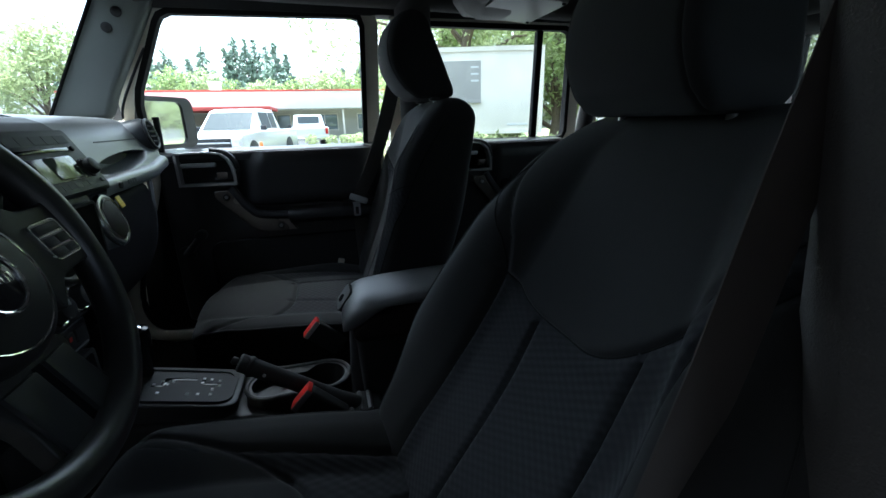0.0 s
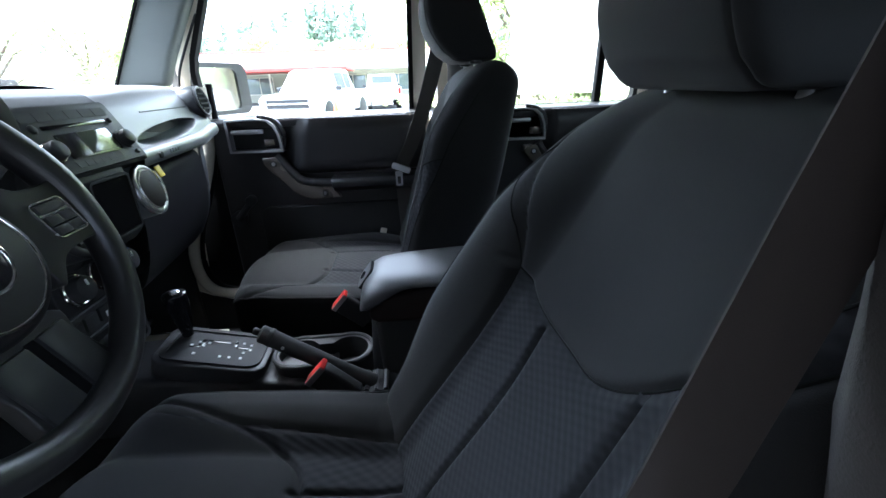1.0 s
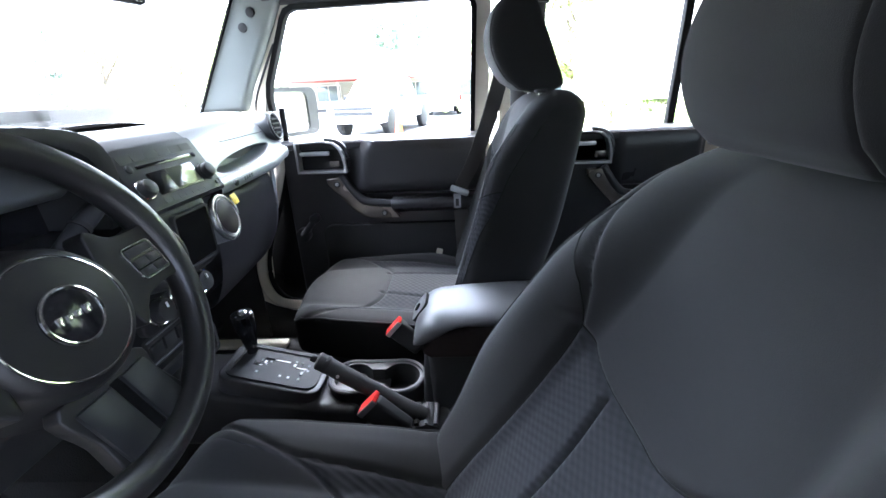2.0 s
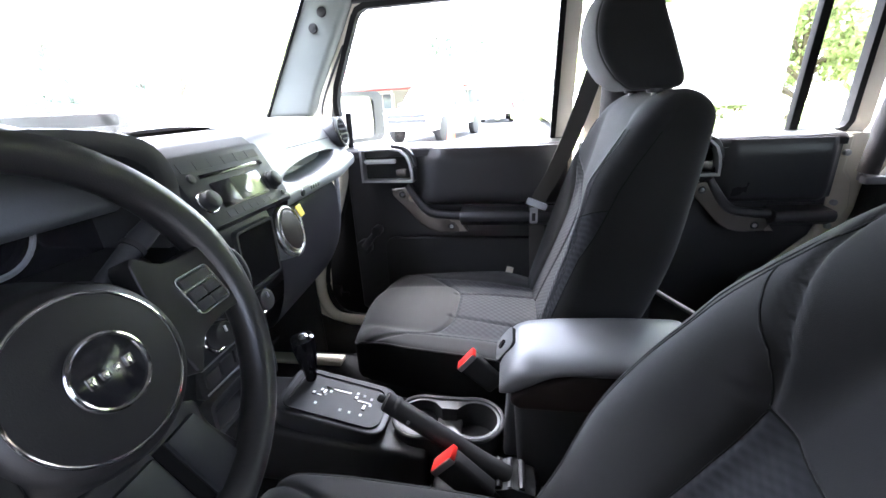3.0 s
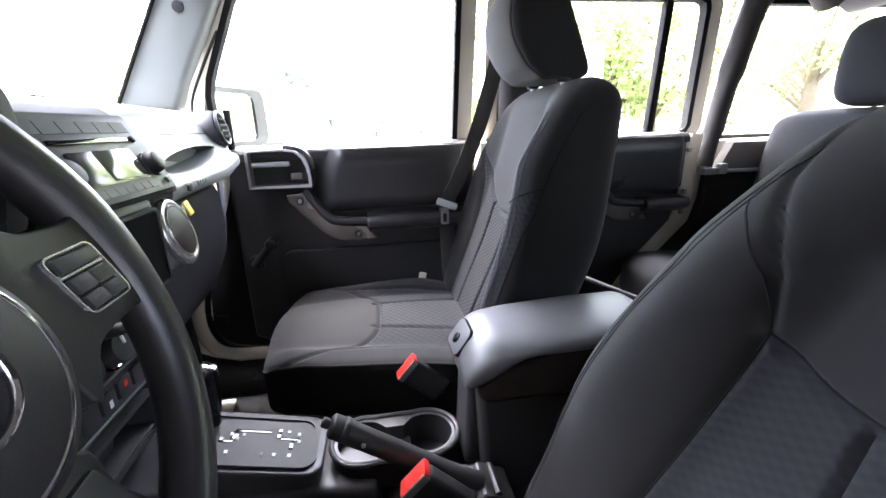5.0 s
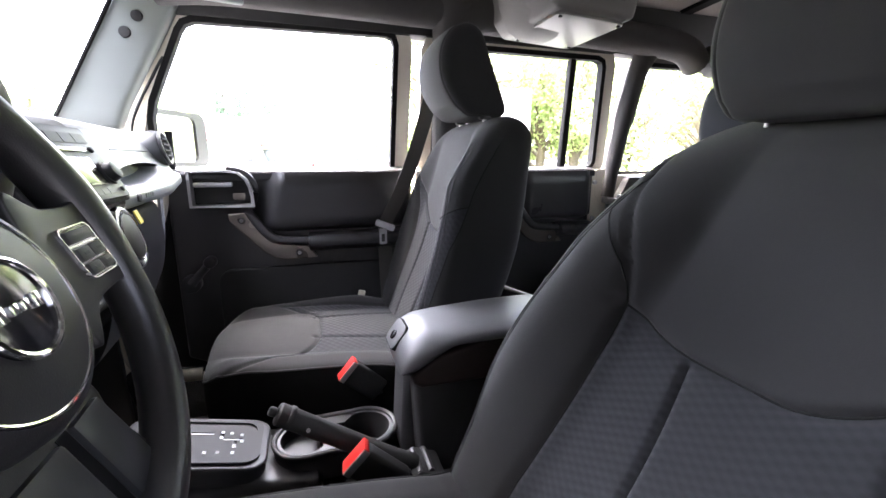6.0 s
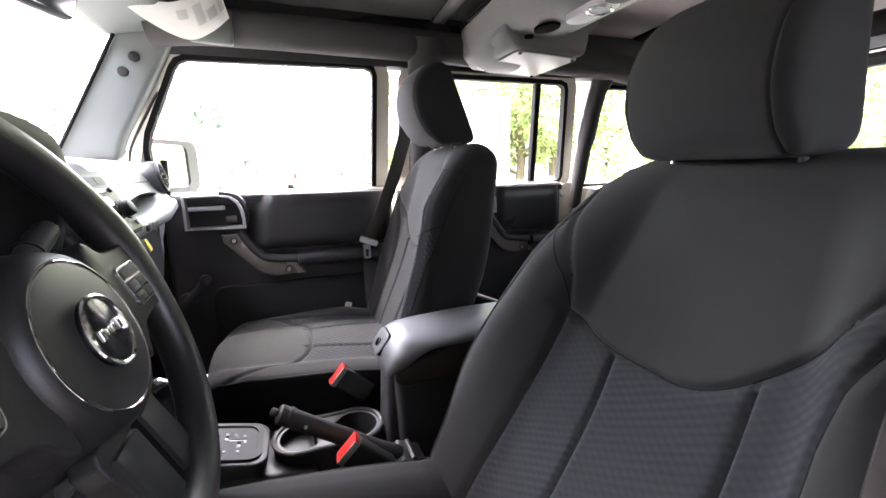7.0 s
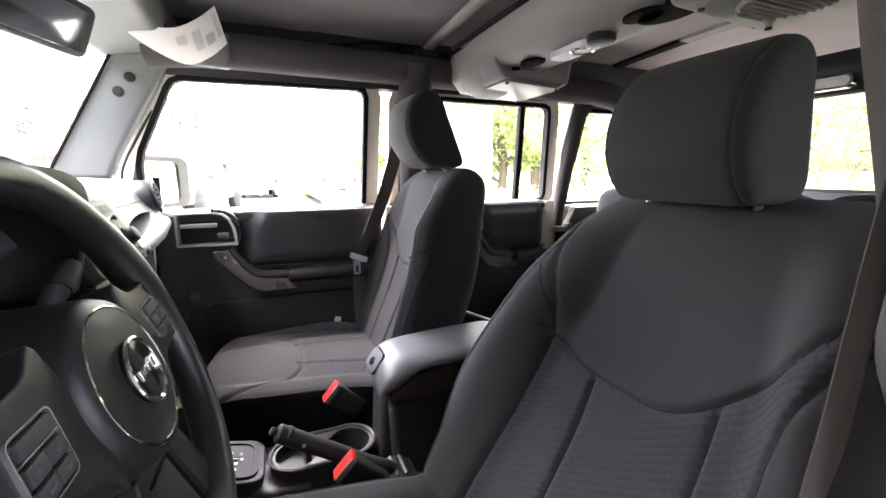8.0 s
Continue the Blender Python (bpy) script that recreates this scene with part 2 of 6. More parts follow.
def tube(pts, r, n=12, closed=False, flat=(1.0, 1.0), up=(0, 0, 1)):
    """A tube along pts; r a radius or one for each point; flat: its width and height, for bands and bars."""
    pts = [Vector(p) for p in pts]
    rs = [float(v) for v in r] if isinstance(r, (list, tuple)) else [float(r)] * len(pts)
    rings = []
    m = len(pts)
    for i, p in enumerate(pts):
        a = pts[(i - 1) % m] if closed or i else p
        b = pts[(i + 1) % m] if closed or i < m - 1 else p
        d = (b - a).normalized()
        side = d.cross(Vector(up))
        side = side.normalized() if side.length > 1e-4 else d.orthogonal().normalized()
        top = side.cross(d).normalized()
        rings.append([p + rs[i] * (flat[0] * math.cos(2 * math.pi * k / n) * side + flat[1] * math.sin(2 * math.pi * k / n) * top) for k in range(n)])
    return grid(rings, wrap_u=closed, wrap_v=True, caps=not closed)


def band(pts, width, thick, across):
    """A flat strap along pts, its width along the vector across."""
    pts = [Vector(p) for p in pts]
    acr = Vector(across).normalized()
    rings = []
    for i, p in enumerate(pts):
        d = (pts[min(i + 1, len(pts) - 1)] - pts[max(i - 1, 0)]).normalized()
        side = (acr - acr.dot(d) * d).normalized()
        nor = side.cross(d)
        rings.append([p + side * (width * u) + nor * (thick * v) for u, v in ((-.5, -.3), (-.47, -.5), (.47, -.5), (.5, -.3), (.5, .3), (.47, .5), (-.47, .5), (-.5, .3))])
    return grid(rings, wrap_v=True, caps=True)


def disc(c, axis, r, depth, n=28, bevel=0.002, r2=None):
    """A short cylinder at c along axis, with rounded rims."""
    bm = bmesh.new()
    bmesh.ops.create_cone(bm, cap_ends=True, segments=n, radius1=r, radius2=r if r2 is None else r2, depth=depth)
    if bevel:
        rims = [e for e in bm.edges if abs(e.verts[0].co.z - e.verts[1].co.z) < 1e-6]
        bmesh.ops.bevel(bm, geom=rims, offset=bevel, segments=2, profile=0.5, affect="EDGES")
    turn = Vector((0, 0, 1)).rotation_difference(Vector(axis)).to_matrix().to_4x4()
    return moved(bm, Matrix.Translation(c) @ turn)


def ring(c, axis, R, r, n=40, k=10):
    """A torus at c round axis."""
    turn = Vector((0, 0, 1)).rotation_difference(Vector(axis)).to_matrix()
    P = [[Vector(c) + turn @ Vector(((R + r * math.cos(2 * math.pi * j / k)) * math.cos(2 * math.pi * i / n),
                                     (R + r * math.cos(2 * math.pi * j / k)) * math.sin(2 * math.pi * i / n),
                                     r * math.sin(2 * math.pi * j / k))) for j in range(k)] for i in range(n)]
    return grid(P, wrap_u=True, wrap_v=True)


def frame_loop(outer, inner, axis, a, b):
    """A flat frame between two polygons of the same count, of real depth along axis."""
    k = "xyz".index(axis)
    bm = bmesh.new()

    def place(p, d):
        v = list(p)
        v.insert(k, d)
        return bm.verts.new(v)

    rows = [[place(p, d) for p in poly] for poly, d in ((outer, a), (inner, a), (inner, b), (outer, b))]
    n = len(outer)
    for r in range(4):
        for i in range(n):
            bm.faces.new((rows[r][i], rows[r][(i + 1) % n], rows[(r + 1) % 4][(i + 1) % n], rows[(r + 1) % 4][i]))
    return bm


def lean(bm, z0=1.273, y0=0.683, slope=-0.159, sign=1):
    """Leans an upright sheet, built round y = 0, into the window plane of a car side."""
    for v in bm.verts:
        v.co.y = sign * (v.co.y + y0 + slope * (v.co.z - z0))
    return bm


MID = -0.03  # the car's centre line


def other(y):
    """The mirror image of a place across the car."""
    return 2 * MID - y


# ---- ground and cabin shell ----
ASPHALT = material("worn asphalt", (0.050, 0.050, 0.050), 0.9, vary=0.2, grain=0.8, grain_size=60, bump=0.004, stain_size=0.3)
ground_bm = grid([[(x, y, 0.0) for y in (-700, -60, -20, 0, 20, 60, 700)] for x in (-700, -60, -20, 0, 20, 60, 700)])
solid("ground", ground_bm, ASPHALT, "grey asphalt of a parking lot", "ground", "structure")

floor_pts = [(-0.73, 0.56), (-0.20, 0.56), (-0.14, 0.70), (0.10, 0.70), (0.16, 0.56), (0.64, 0.56), (0.64, 0.52), (-0.73, 0.52)]
solid("floor", prism(floor_pts, "x", -0.95, 2.0, 0.012), CARPET, "black carpeted cabin floor with a raised tunnel", "floor", "structure")
solid("wall_front", merge(box((-0.98, MID, 0.95), (0.06, 1.34, 0.90), 0.01), box((-0.86, MID, 0.68), (0.22, 1.30, 0.05), 0.02, rot=(0, 35, 0))),
      CARPET, "black carpeted firewall and toe board under the dash", "firewall", "structure")
solid("wall_rear", box((2.05, MID, 0.92), (0.06, 1.40, 0.74), 0.01), PLASTIC_DK, "dark inner face of the tailgate", "tailgate", "structure")
# body tub behind the rear door, both sides
for sgn, nm in ((1, "wall_side_right"), (-1, "wall_side_left")):
    yy = (lambda v: v) if sgn > 0 else other
    tub = prism([(0.93, 0.95), (0.96, 1.24), (2.06, 1.24), (2.06, 0.50), (0.62, 0.50), (0.74, 0.72)], "y", yy(0.645), yy(0.71), 0.012)
    solid(nm, tub, CREAM, "cream painted body side behind the rear door", "body side", "structure")
    inner = prism([(0.985, 1.150), (1.03, 1.235), (2.03, 1.235), (2.03, 1.150)], "y", yy(0.600), yy(0.636), 0.010)
    solid("trim_" + ("right" if sgn > 0 else "left"), inner, SOUNDBAR, "pale grey plastic side trim of the load space", "side trim", "structure")
    lower = prism([(0.958, 1.146), (0.953, 1.06), (0.930, 0.985), (0.835, 0.890), (0.768, 0.80), (0.70, 0.70), (0.70, 0.56), (2.03, 0.56), (2.03, 1.146)], "y", yy(0.598), yy(0.637), 0.010)
    solid("lower_trim_" + ("right" if sgn > 0 else "left"), lower, CARPET, "black lower side trim beside the rear seat", "side trim", "structure")
    arch = grid([[(1.00 + 0.34 * (1 - math.cos(a)), yy(y), 0.56 + 0.36 * math.sin(a)) for y in (0.42, 0.44, 0.60)] for a in np.linspace(0, math.pi, 18)])
    solid("wheel_arch", arch, CARPET, "black carpeted wheel arch beside the rear seat", "wheel arch", "structure")
    sill = prism(rounded(yy(0.60), 0.585, yy(0.71), 0.685, 0.02), "x", -0.46, 0.24, 0.004)
    sill = merge(sill, prism(rounded(yy(0.655), 0.585, yy(0.71), 0.685, 0.02), "x", 0.24, 0.72, 0.004))
    solid("door_sill", sill, CREAM, "cream painted door sill", "door sill", "structure")

# door opening flange, seen past the end of the dash
fl = smooth_path([(-0.455, 0.625, 1.36), (-0.464, 0.622, 1.20), (-0.510, 0.605, 1.05), (-0.572, 0.598, 0.90), (-0.585, 0.598, 0.78), (-0.54, 0.60, 0.705), (-0.42, 0.61, 0.685)], 8)
flange = thing("door_opening_flange", (-0.5, 0.61, 0.69), "cream painted flange round the front door opening", "body flange", kind="structure")
part("flange", tube(fl, 0.018, 12, flat=(1.0, 0.9), up=(0, 1, 0)), CREAM, flange)
seal = [Vector(p) + Vector((0.022, 0.012, 0.008)) for p in fl]
part("rubber_seal", tube(seal, 0.009, 8), RUBBER, flange, "black rubber door seal")
# added black sheet: the door gap's shade given as colour
part("gap_shade", prism([(-0.570, 0.70), (-0.555, 0.90), (-0.492, 1.05), (-0.445, 1.22), (-0.40, 1.22), (-0.40, 0.70)], "y", 0.628, 0.6345, 0.002), RUBBER, flange, "black sheet standing for the shade in the door gap")
part("carpet_edge", prism([(-0.62, 0.56), (-0.605, 0.715), (-0.560, 0.692), (-0.50, 0.674), (-0.30, 0.668), (-0.30, 0.56)], "y", 0.590, 0.597, 0.002), CARPET, flange, "black carpet edge under the flange")
part("check_strap", merge(box((-0.53, 0.60, 0.80), (0.03, 0.02, 0.035), 0.005), box((-0.505, 0.60, 0.79), (0.03, 0.012, 0.012), 0.003)), RUBBER, flange)
solid("cowl_side", merge(box((-0.75, 0.665, 0.93), (0.60, 0.06, 0.86), 0.01), box((-0.75, other(0.665), 0.93), (0.60, 0.06, 0.86), 0.01)), CREAM, "cream body side ahead of the front doors", "body side", "structure")
solid("kick_panel", prism([(-0.95, 0.57), (-0.595, 0.57), (-0.60, 0.85), (-0.55, 1.0), (-0.51, 1.2), (-0.95, 1.2)], "y", 0.575, 0.595, 0.006),
      PLASTIC_DK, "black kick panel ahead of the passenger door", "kick panel", "structure")

# thin cream strip along the footwell floor
solid("pale_floor_strip", box((-0.655, 0.522, 0.577), (0.29, 0.05, 0.016), 0.006, 3), CREAM, "thin cream strip on the floor of the passenger footwell", "floor edge", "structure")

# windscreen frame
ws = thing("windscreen_frame", (-0.60, MID, 1.36), "grey trimmed windscreen frame with raked pillars", "windscreen frame", kind="structure")
pillar_pts = [(-0.665, 1.365), (-0.470, 1.705), (-0.345, 1.705), (-0.372, 1.650), (-0.497, 1.43), (-0.525, 1.365)]
for nm, yy in (("right", lambda v: v), ("left", other)):
    p = part("pillar", prism(pillar_pts, "y", yy(0.575), yy(0.625), 0.014, 3), PILLAR, ws, "grey plastic pillar trim")
    for x, z in ((-0.449, 1.625), (-0.478, 1.588)):
        part("screw_cap", disc((x, yy(0.574), z), (0, 1, 0), 0.0125, 0.006), PLASTIC_DK, p)
part("header", merge(prism([(-0.505, 1.672), (-0.345, 1.700), (-0.33, 1.775), (-0.55, 1.775)], "y", other(0.60), 0.60, 0.014, 3)), PILLAR, ws)
part("cowl", prism([(-0.86, 1.20), (-0.66, 1.36), (-0.665, 1.345), (-0.90, 1.16)], "y", other(0.60), 0.60, 0.003), PLASTIC_DK, ws)
glass = part("windscreen", prism([(-0.655, 1.365), (-0.475, 1.695), (-0.479, 1.697), (-0.659, 1.367)], "y", other(0.575), 0.575, 0), GLASS, ws, smooth=False)
glass.visible_shadow = False
for yy in ((lambda v: v), other):
    part("glass_border", prism([(-0.652, 1.365), (-0.472, 1.695), (-0.476, 1.697), (-0.656, 1.367)], "y", yy(0.566), yy(0.578), 0), RUBBER, ws, "black windscreen border", smooth=False)
    part("pillar_seal", tube(smooth_path([(-0.335, yy(0.628), 1.690), (-0.365, yy(0.630), 1.645), (-0.490, yy(0.630), 1.43), (-0.512, yy(0.630), 1.365)], 5), 0.0035, 10), PLASTIC, ws, "black door seal")
# bonnet ahead of the windscreen
solid("bonnet", merge(box((-1.55, MID, 1.13), (1.40, 1.30, 0.10), 0.05, 4, rot=(0, -1.5, 0)), box((-1.55, MID, 0.80), (1.40, 1.16, 0.60), 0.03)), CREAM,
      "cream painted bonnet ahead of the windscreen", "bonnet", "structure")
wiper = thing("windscreen_wiper", (-0.72, 0.1, 1.34), "black windscreen wiper at rest on the cowl", "wiper")
part("arm", tube([(-0.74, -0.45, 1.345), (-0.70, -0.2, 1.372), (-0.685, 0.02, 1.384)], 0.007, 8), RUBBER, wiper)
part("blade", box((-0.676, -0.12, 1.388), (0.012, 0.44, 0.022), 0.004, rot=(0, 0, 0)), RUBBER, wiper)

# roof: cloth liner ahead of the sound bar, pale shell behind
def roof_shell(xs, low, thick=0.014):
    """A closed, slightly arched roof panel; low(x, y) is its underside."""
    ys = np.linspace(other(0.72), 0.72, 25)
    return grid([[(x, y, low(x, y)) for y in ys] + [(x, y, low(x, y) + thick) for y in ys[::-1]] for x in xs], wrap_v=True, caps=True)


def arched(y):
    return 1 - ((y - MID) / 0.75) ** 2


solid("ceiling", roof_shell(np.linspace(-0.54, 0.40, 16), lambda x, y: 1.775 + 0.035 * arched(y) + 0.010 * math.sin(math.pi * (x + 0.5) / 0.9) - 0.010 * math.exp(-((x + 0.06) / 0.02) ** 2)), LINER,
      "charcoal cloth headliner panel over the front seats", "headliner", "structure")
solid("ceiling_rear", roof_shell(np.linspace(0.36, 2.10, 16), lambda x, y: 1.793 + 0.03 * arched(y) - 0.05 * max(0.0, x - 1.5) ** 1.5), ROOF_PALE,
      "pale bare roof shell over the rear seats", "roof shell", "structure")
bow = thing("roof_bow", (0.37, MID, 1.77), "grey metal bow across the roof", "roof bow", kind="structure")
part("bar", tube([(0.37, y, 1.762 + 0.030 * (1 - ((y - MID) / 0.70) ** 2)) for y in np.linspace(other(0.55), 0.55, 15)], 0.017, 10, flat=(1.2, 0.6)), SOUNDBAR, bow)
for s in (0.55, other(0.55)):
    part("latch", merge(box((0.36, s, 1.752), (0.07, 0.03, 0.022), 0.006), disc((0.335, s, 1.745), (0, 0, 1), 0.012, 0.02), disc((0.395, s, 1.745), (0, 0, 1), 0.010, 0.02)), PLASTIC_DK, bow)
# gutter trim along the roof sides, and the upper side wall
for nm, yy in (("right", lambda v: v), ("left", other)):
    solid("roof_rail_" + nm, prism([(yy(0.60), 1.645), (yy(0.66), 1.645), (yy(0.72), 1.75), (yy(0.72), 1.80), (yy(0.60), 1.80)], "x", -0.42, 2.08, 0.008), PLASTIC_DK,
          "dark roof side rail above the door windows", "roof rail", "structure")
for s, yy in ((1, lambda v: v), (-1, other)):
    solid("roof_cable", tube(smooth_path([(-0.10, yy(0.575), 1.742), (0.02, yy(0.572), 1.747), (0.126, yy(0.570), 1.761), (0.18, yy(0.568), 1.772), (0.345, yy(0.560), 1.772)], 6), 0.006, 8), RUBBER,
          "black cable along the roof edge", "cable", "structure")

    solid("roof_cable", tube(smooth_path([(-0.12, yy(0.580), 1.724), (0.02, yy(0.574), 1.728), (0.20, yy(0.570), 1.735), (0.33, yy(0.566), 1.741)], 6), 0.0075, 8), RUBBER,
          "thick black cable sleeve along the roof edge", "cable", "structure")
    solid("cable_clip", merge(box((0.28, yy(0.566), 1.757), (0.022, 0.018, 0.034), 0.004), box((0.366, yy(0.560), 1.765), (0.026, 0.03, 0.040), 0.006), box((0.41, yy(0.555), 1.756), (0.06, 0.02, 0.016), 0.005)), RUBBER,
          "black cable clip and roof latch", "clip", "structure")

# padded sport bars
for nm, yy in (("right", lambda v: v), ("left", other)):
    rail = smooth_path([(-0.40, yy(0.545), 1.690), (-0.25, yy(0.535), 1.700), (0.10, yy(0.530), 1.695), (0.40, yy(0.530), 1.690), (0.80, yy(0.530), 1.680), (1.12, yy(0.535), 1.665), (1.22, yy(0.55), 1.62)], 6)
    bar = thing("sport_bar", (0.3, yy(0.55), 0.7), "dark cloth padded sport bar along the roof side", "roll bar", "sport bars", "structure")
    part("side_bar", tube(rail, 0.046, 16), BAR_CLOTH, bar)
    part("upright", tube(smooth_path([(0.315, yy(0.535), 1.67), (0.318, yy(0.565), 1.50), (0.325, yy(0.605), 1.27), (0.33, yy(0.615), 0.95), (0.33, yy(0.62), 0.62)], 6), 0.046, 16), BAR_CLOTH, bar)
    part("joint_wrap", tube([(0.315, yy(0.532), 1.60), (0.315, yy(0.530), 1.665), (0.315, yy(0.515), 1.715)], 0.053, 14), BAR_CLOTH, bar)
    part("rear_leg", tube(smooth_path([(0.938, yy(0.600), 1.165), (0.945, yy(0.597), 1.25), (0.966, yy(0.590), 1.40), (1.002, yy(0.572), 1.60), (1.03, yy(0.540), 1.67)], 6), [0.022] * 7 + [0.027] * 6 + [0.032] * 6 + [0.036] * 6, 16), BAR_CLOTH, bar)
cross = thing("rear_cross_bar", (1.30, MID, 1.63), "black padded bar across the rear roof", "roll bar", kind="structure")
part("bar", tube([(1.30, y, 1.635) for y in np.linspace(other(0.56), 0.56, 9)], 0.055, 16), PLASTIC_DK, cross)
lampb = part("dome_lamp", prism(rounded(-0.155, 1.590, -0.03, 1.616, 0.012), "x", 1.235, 1.26, 0.004), WHITE_PLASTIC, cross, "pale oval dome lamp")
part("lamp_rim", frame_loop(rounded(-0.161, 1.585, -0.024, 1.621, 0.017), rounded(-0.155, 1.590, -0.03, 1.616, 0.012), "x", 1.232, 1.262), CHROME, lampb)
# rear window wall
rear = thing("rear_window", (2.05, MID, 1.26), "black framed rear window", "rear window", kind="structure")
part("frame", frame_loop(rounded(other(0.71), 1.24, 0.71, 1.77, 0.04), rounded(other(0.665), 1.30, 0.665, 1.68, 0.04), "x", 2.03, 2.07), PLASTIC_DK, rear)
g = part("pane", prism(rounded(other(0.67), 1.29, 0.67, 1.69, 0.04), "x", 2.048, 2.052, 0), GLASS_TINT, rear, smooth=False)
g.visible_shadow = False


# ---- side windows and doors ----
def outline(pts, out):
    """The polygon pts pushed outwards by out."""
    n = len(pts)
    res = []
    area = sum(pts[i][0] * pts[(i + 1) % n][1] - pts[(i + 1) % n][0] * pts[i][1] for i in range(n))
    s = 1 if area > 0 else -1
    for i in range(n):
        a, b, c = Vector(pts[i - 1]), Vector(pts[i]), Vector(pts[(i + 1) % n])
        n1, n2 = (b - a).normalized(), (c - b).normalized()
        n1, n2 = Vector((n1.y, -n1.x)) * s, Vector((n2.y, -n2.x)) * s
        m = (n1 + n2).normalized()
        res.append(tuple(b + m * (out / max(0.5, m.dot(n1)))))
    return res


FRONT_WIN = [(-0.470, 1.272), (-0.466, 1.400), (-0.455, 1.440), (-0.372, 1.608), (-0.360, 1.624), (-0.340, 1.632), (0.145, 1.638), (0.162, 1.632), (0.168, 1.615), (0.158, 1.272)]
REAR_WIN = [(0.305, 1.272), (0.305, 1.600), (0.312, 1.615), (0.330, 1.622), (0.862, 1.622), (0.880, 1.615), (0.886, 1.600), (0.908, 1.290), (0.902, 1.276), (0.890, 1.272)]
QUARTER_WIN = [(1.035, 1.252), (1.026, 1.265), (1.058, 1.600), (1.075, 1.615), (1.90, 1.615), (1.92, 1.600), (1.94, 1.265), (1.92, 1.250)]


def side_window(parent, pts, dark, sgn=1, divider=None, fat=0.055):
    f = part("window_frame", lean(frame_loop(outline(pts, fat), outline(pts, 0.014), "y", -0.012, 0.02), sign=sgn), dark, parent, "painted window frame")
    part("rubber_seal", lean(frame_loop(outline(pts, 0.0145), pts, "y", -0.018, 0.01), sign=sgn), RUBBER, f)
    p = part("pane", lean(prism(outline(pts, 0.003), "y", -0.002, 0.002, 0), sign=sgn), GLASS, parent, smooth=False)
    p.visible_shadow = False
    if divider:
        (xb, xt) = divider
        part("divider", lean(prism([(xb - 0.011, 1.272), (xb + 0.011, 1.272), (xt + 0.011, 1.62), (xt - 0.011, 1.62)], "y", -0.016, 0.008, 0.003), sign=sgn), RUBBER, f)


def door_fittings(door, dx, crank=False):
    """Latch bezel, grab handle, armrest and screws of a door trim, moved aft by dx."""
    out = [(x + dx, z) for x, z in [(-0.392, 1.170), (-0.392, 1.266), (-0.300, 1.268), (-0.268, 1.262), (-0.250, 1.246), (-0.240, 1.222), (-0.236, 1.195), (-0.236, 1.168)]]
    mid = [(x + dx, z) for x, z in [(-0.385, 1.176), (-0.385, 1.261), (-0.301, 1.263), (-0.272, 1.258), (-0.256, 1.243), (-0.247, 1.221), (-0.243, 1.196), (-0.243, 1.176)]]
    bz = part("latch_bezel", frame_loop(out, mid, "y", 0.578, 0.622), BEZEL, door, "grey plastic latch bezel")
    part("recess", prism(mid, "y", 0.612, 0.62, 0), PLASTIC_DK, bz)
    part("release_lever", box((-0.333 + dx, 0.588, 1.230), (0.095, 0.016, 0.013), 0.005), BEZEL, bz, "grey door release lever")
    part("lock_knob", merge(box((-0.272 + dx, 0.588, 1.198), (0.030, 0.016, 0.020), 0.004)), BRONZE, bz, "small lock knob")
    part("bezel_rim", tube(smooth_path([(-0.246 + dx, 0.60, 1.165), (-0.232 + dx, 0.60, 1.20), (-0.236 + dx, 0.60, 1.235), (-0.258 + dx, 0.60, 1.262), (-0.30 + dx, 0.60, 1.272)], 5), 0.008, 8), VINYL, bz)
    band_pts = [(x + dx, z) for x, z in [(-0.304, 1.151), (-0.262, 1.153), (-0.243, 1.118), (-0.215, 1.082), (-0.183, 1.061), (-0.105, 1.053), (-0.078, 1.016), (-0.165, 1.014), (-0.195, 1.022), (-0.222, 1.040), (-0.303, 1.130)]]
    gh = part("grab_handle", prism(band_pts, "y", 0.582, 0.604, 0.004, 3), BRONZE, door, "grey brown grab handle with two screws")
    for x, z in ((-0.272, 1.132), (-0.128, 1.033)):
        part("screw", merge(disc((x + dx, 0.580, z), (0, 1, 0), 0.0055, 0.006, 16, 0.001)), STEEL, gh)
        part("screw_cup", ring((x + dx, 0.5805, z), (0, 1, 0), 0.0085, 0.0022, 18, 6), PLASTIC_DK, gh)
    top = smooth_path([(-0.256 + dx, 0.592, 1.158), (-0.240 + dx, 0.588, 1.132), (-0.210 + dx, 0.585, 1.092), (-0.180 + dx, 0.583, 1.073), (-0.100 + dx, 0.580, 1.066)], 5)
    part("handle_grip", tube(top, 0.0125, 10), VINYL, gh, "smooth black grip edge")
    if crank:
        ck = part("window_crank", tube([(-0.412, 0.590, 0.962), (-0.385, 0.586, 0.993), (-0.360, 0.584, 1.020)], [0.013, 0.010, 0.011], 10), PLASTIC, door, "black window crank")
        part("hub", disc((-0.414, 0.600, 0.960), (0, 1, 0), 0.024, 0.030), PLASTIC, ck)
        part("knob", disc((-0.357, 0.572, 1.024), (0, 1, 0), 0.0155, 0.036, 20, 0.005), PLASTIC, ck)


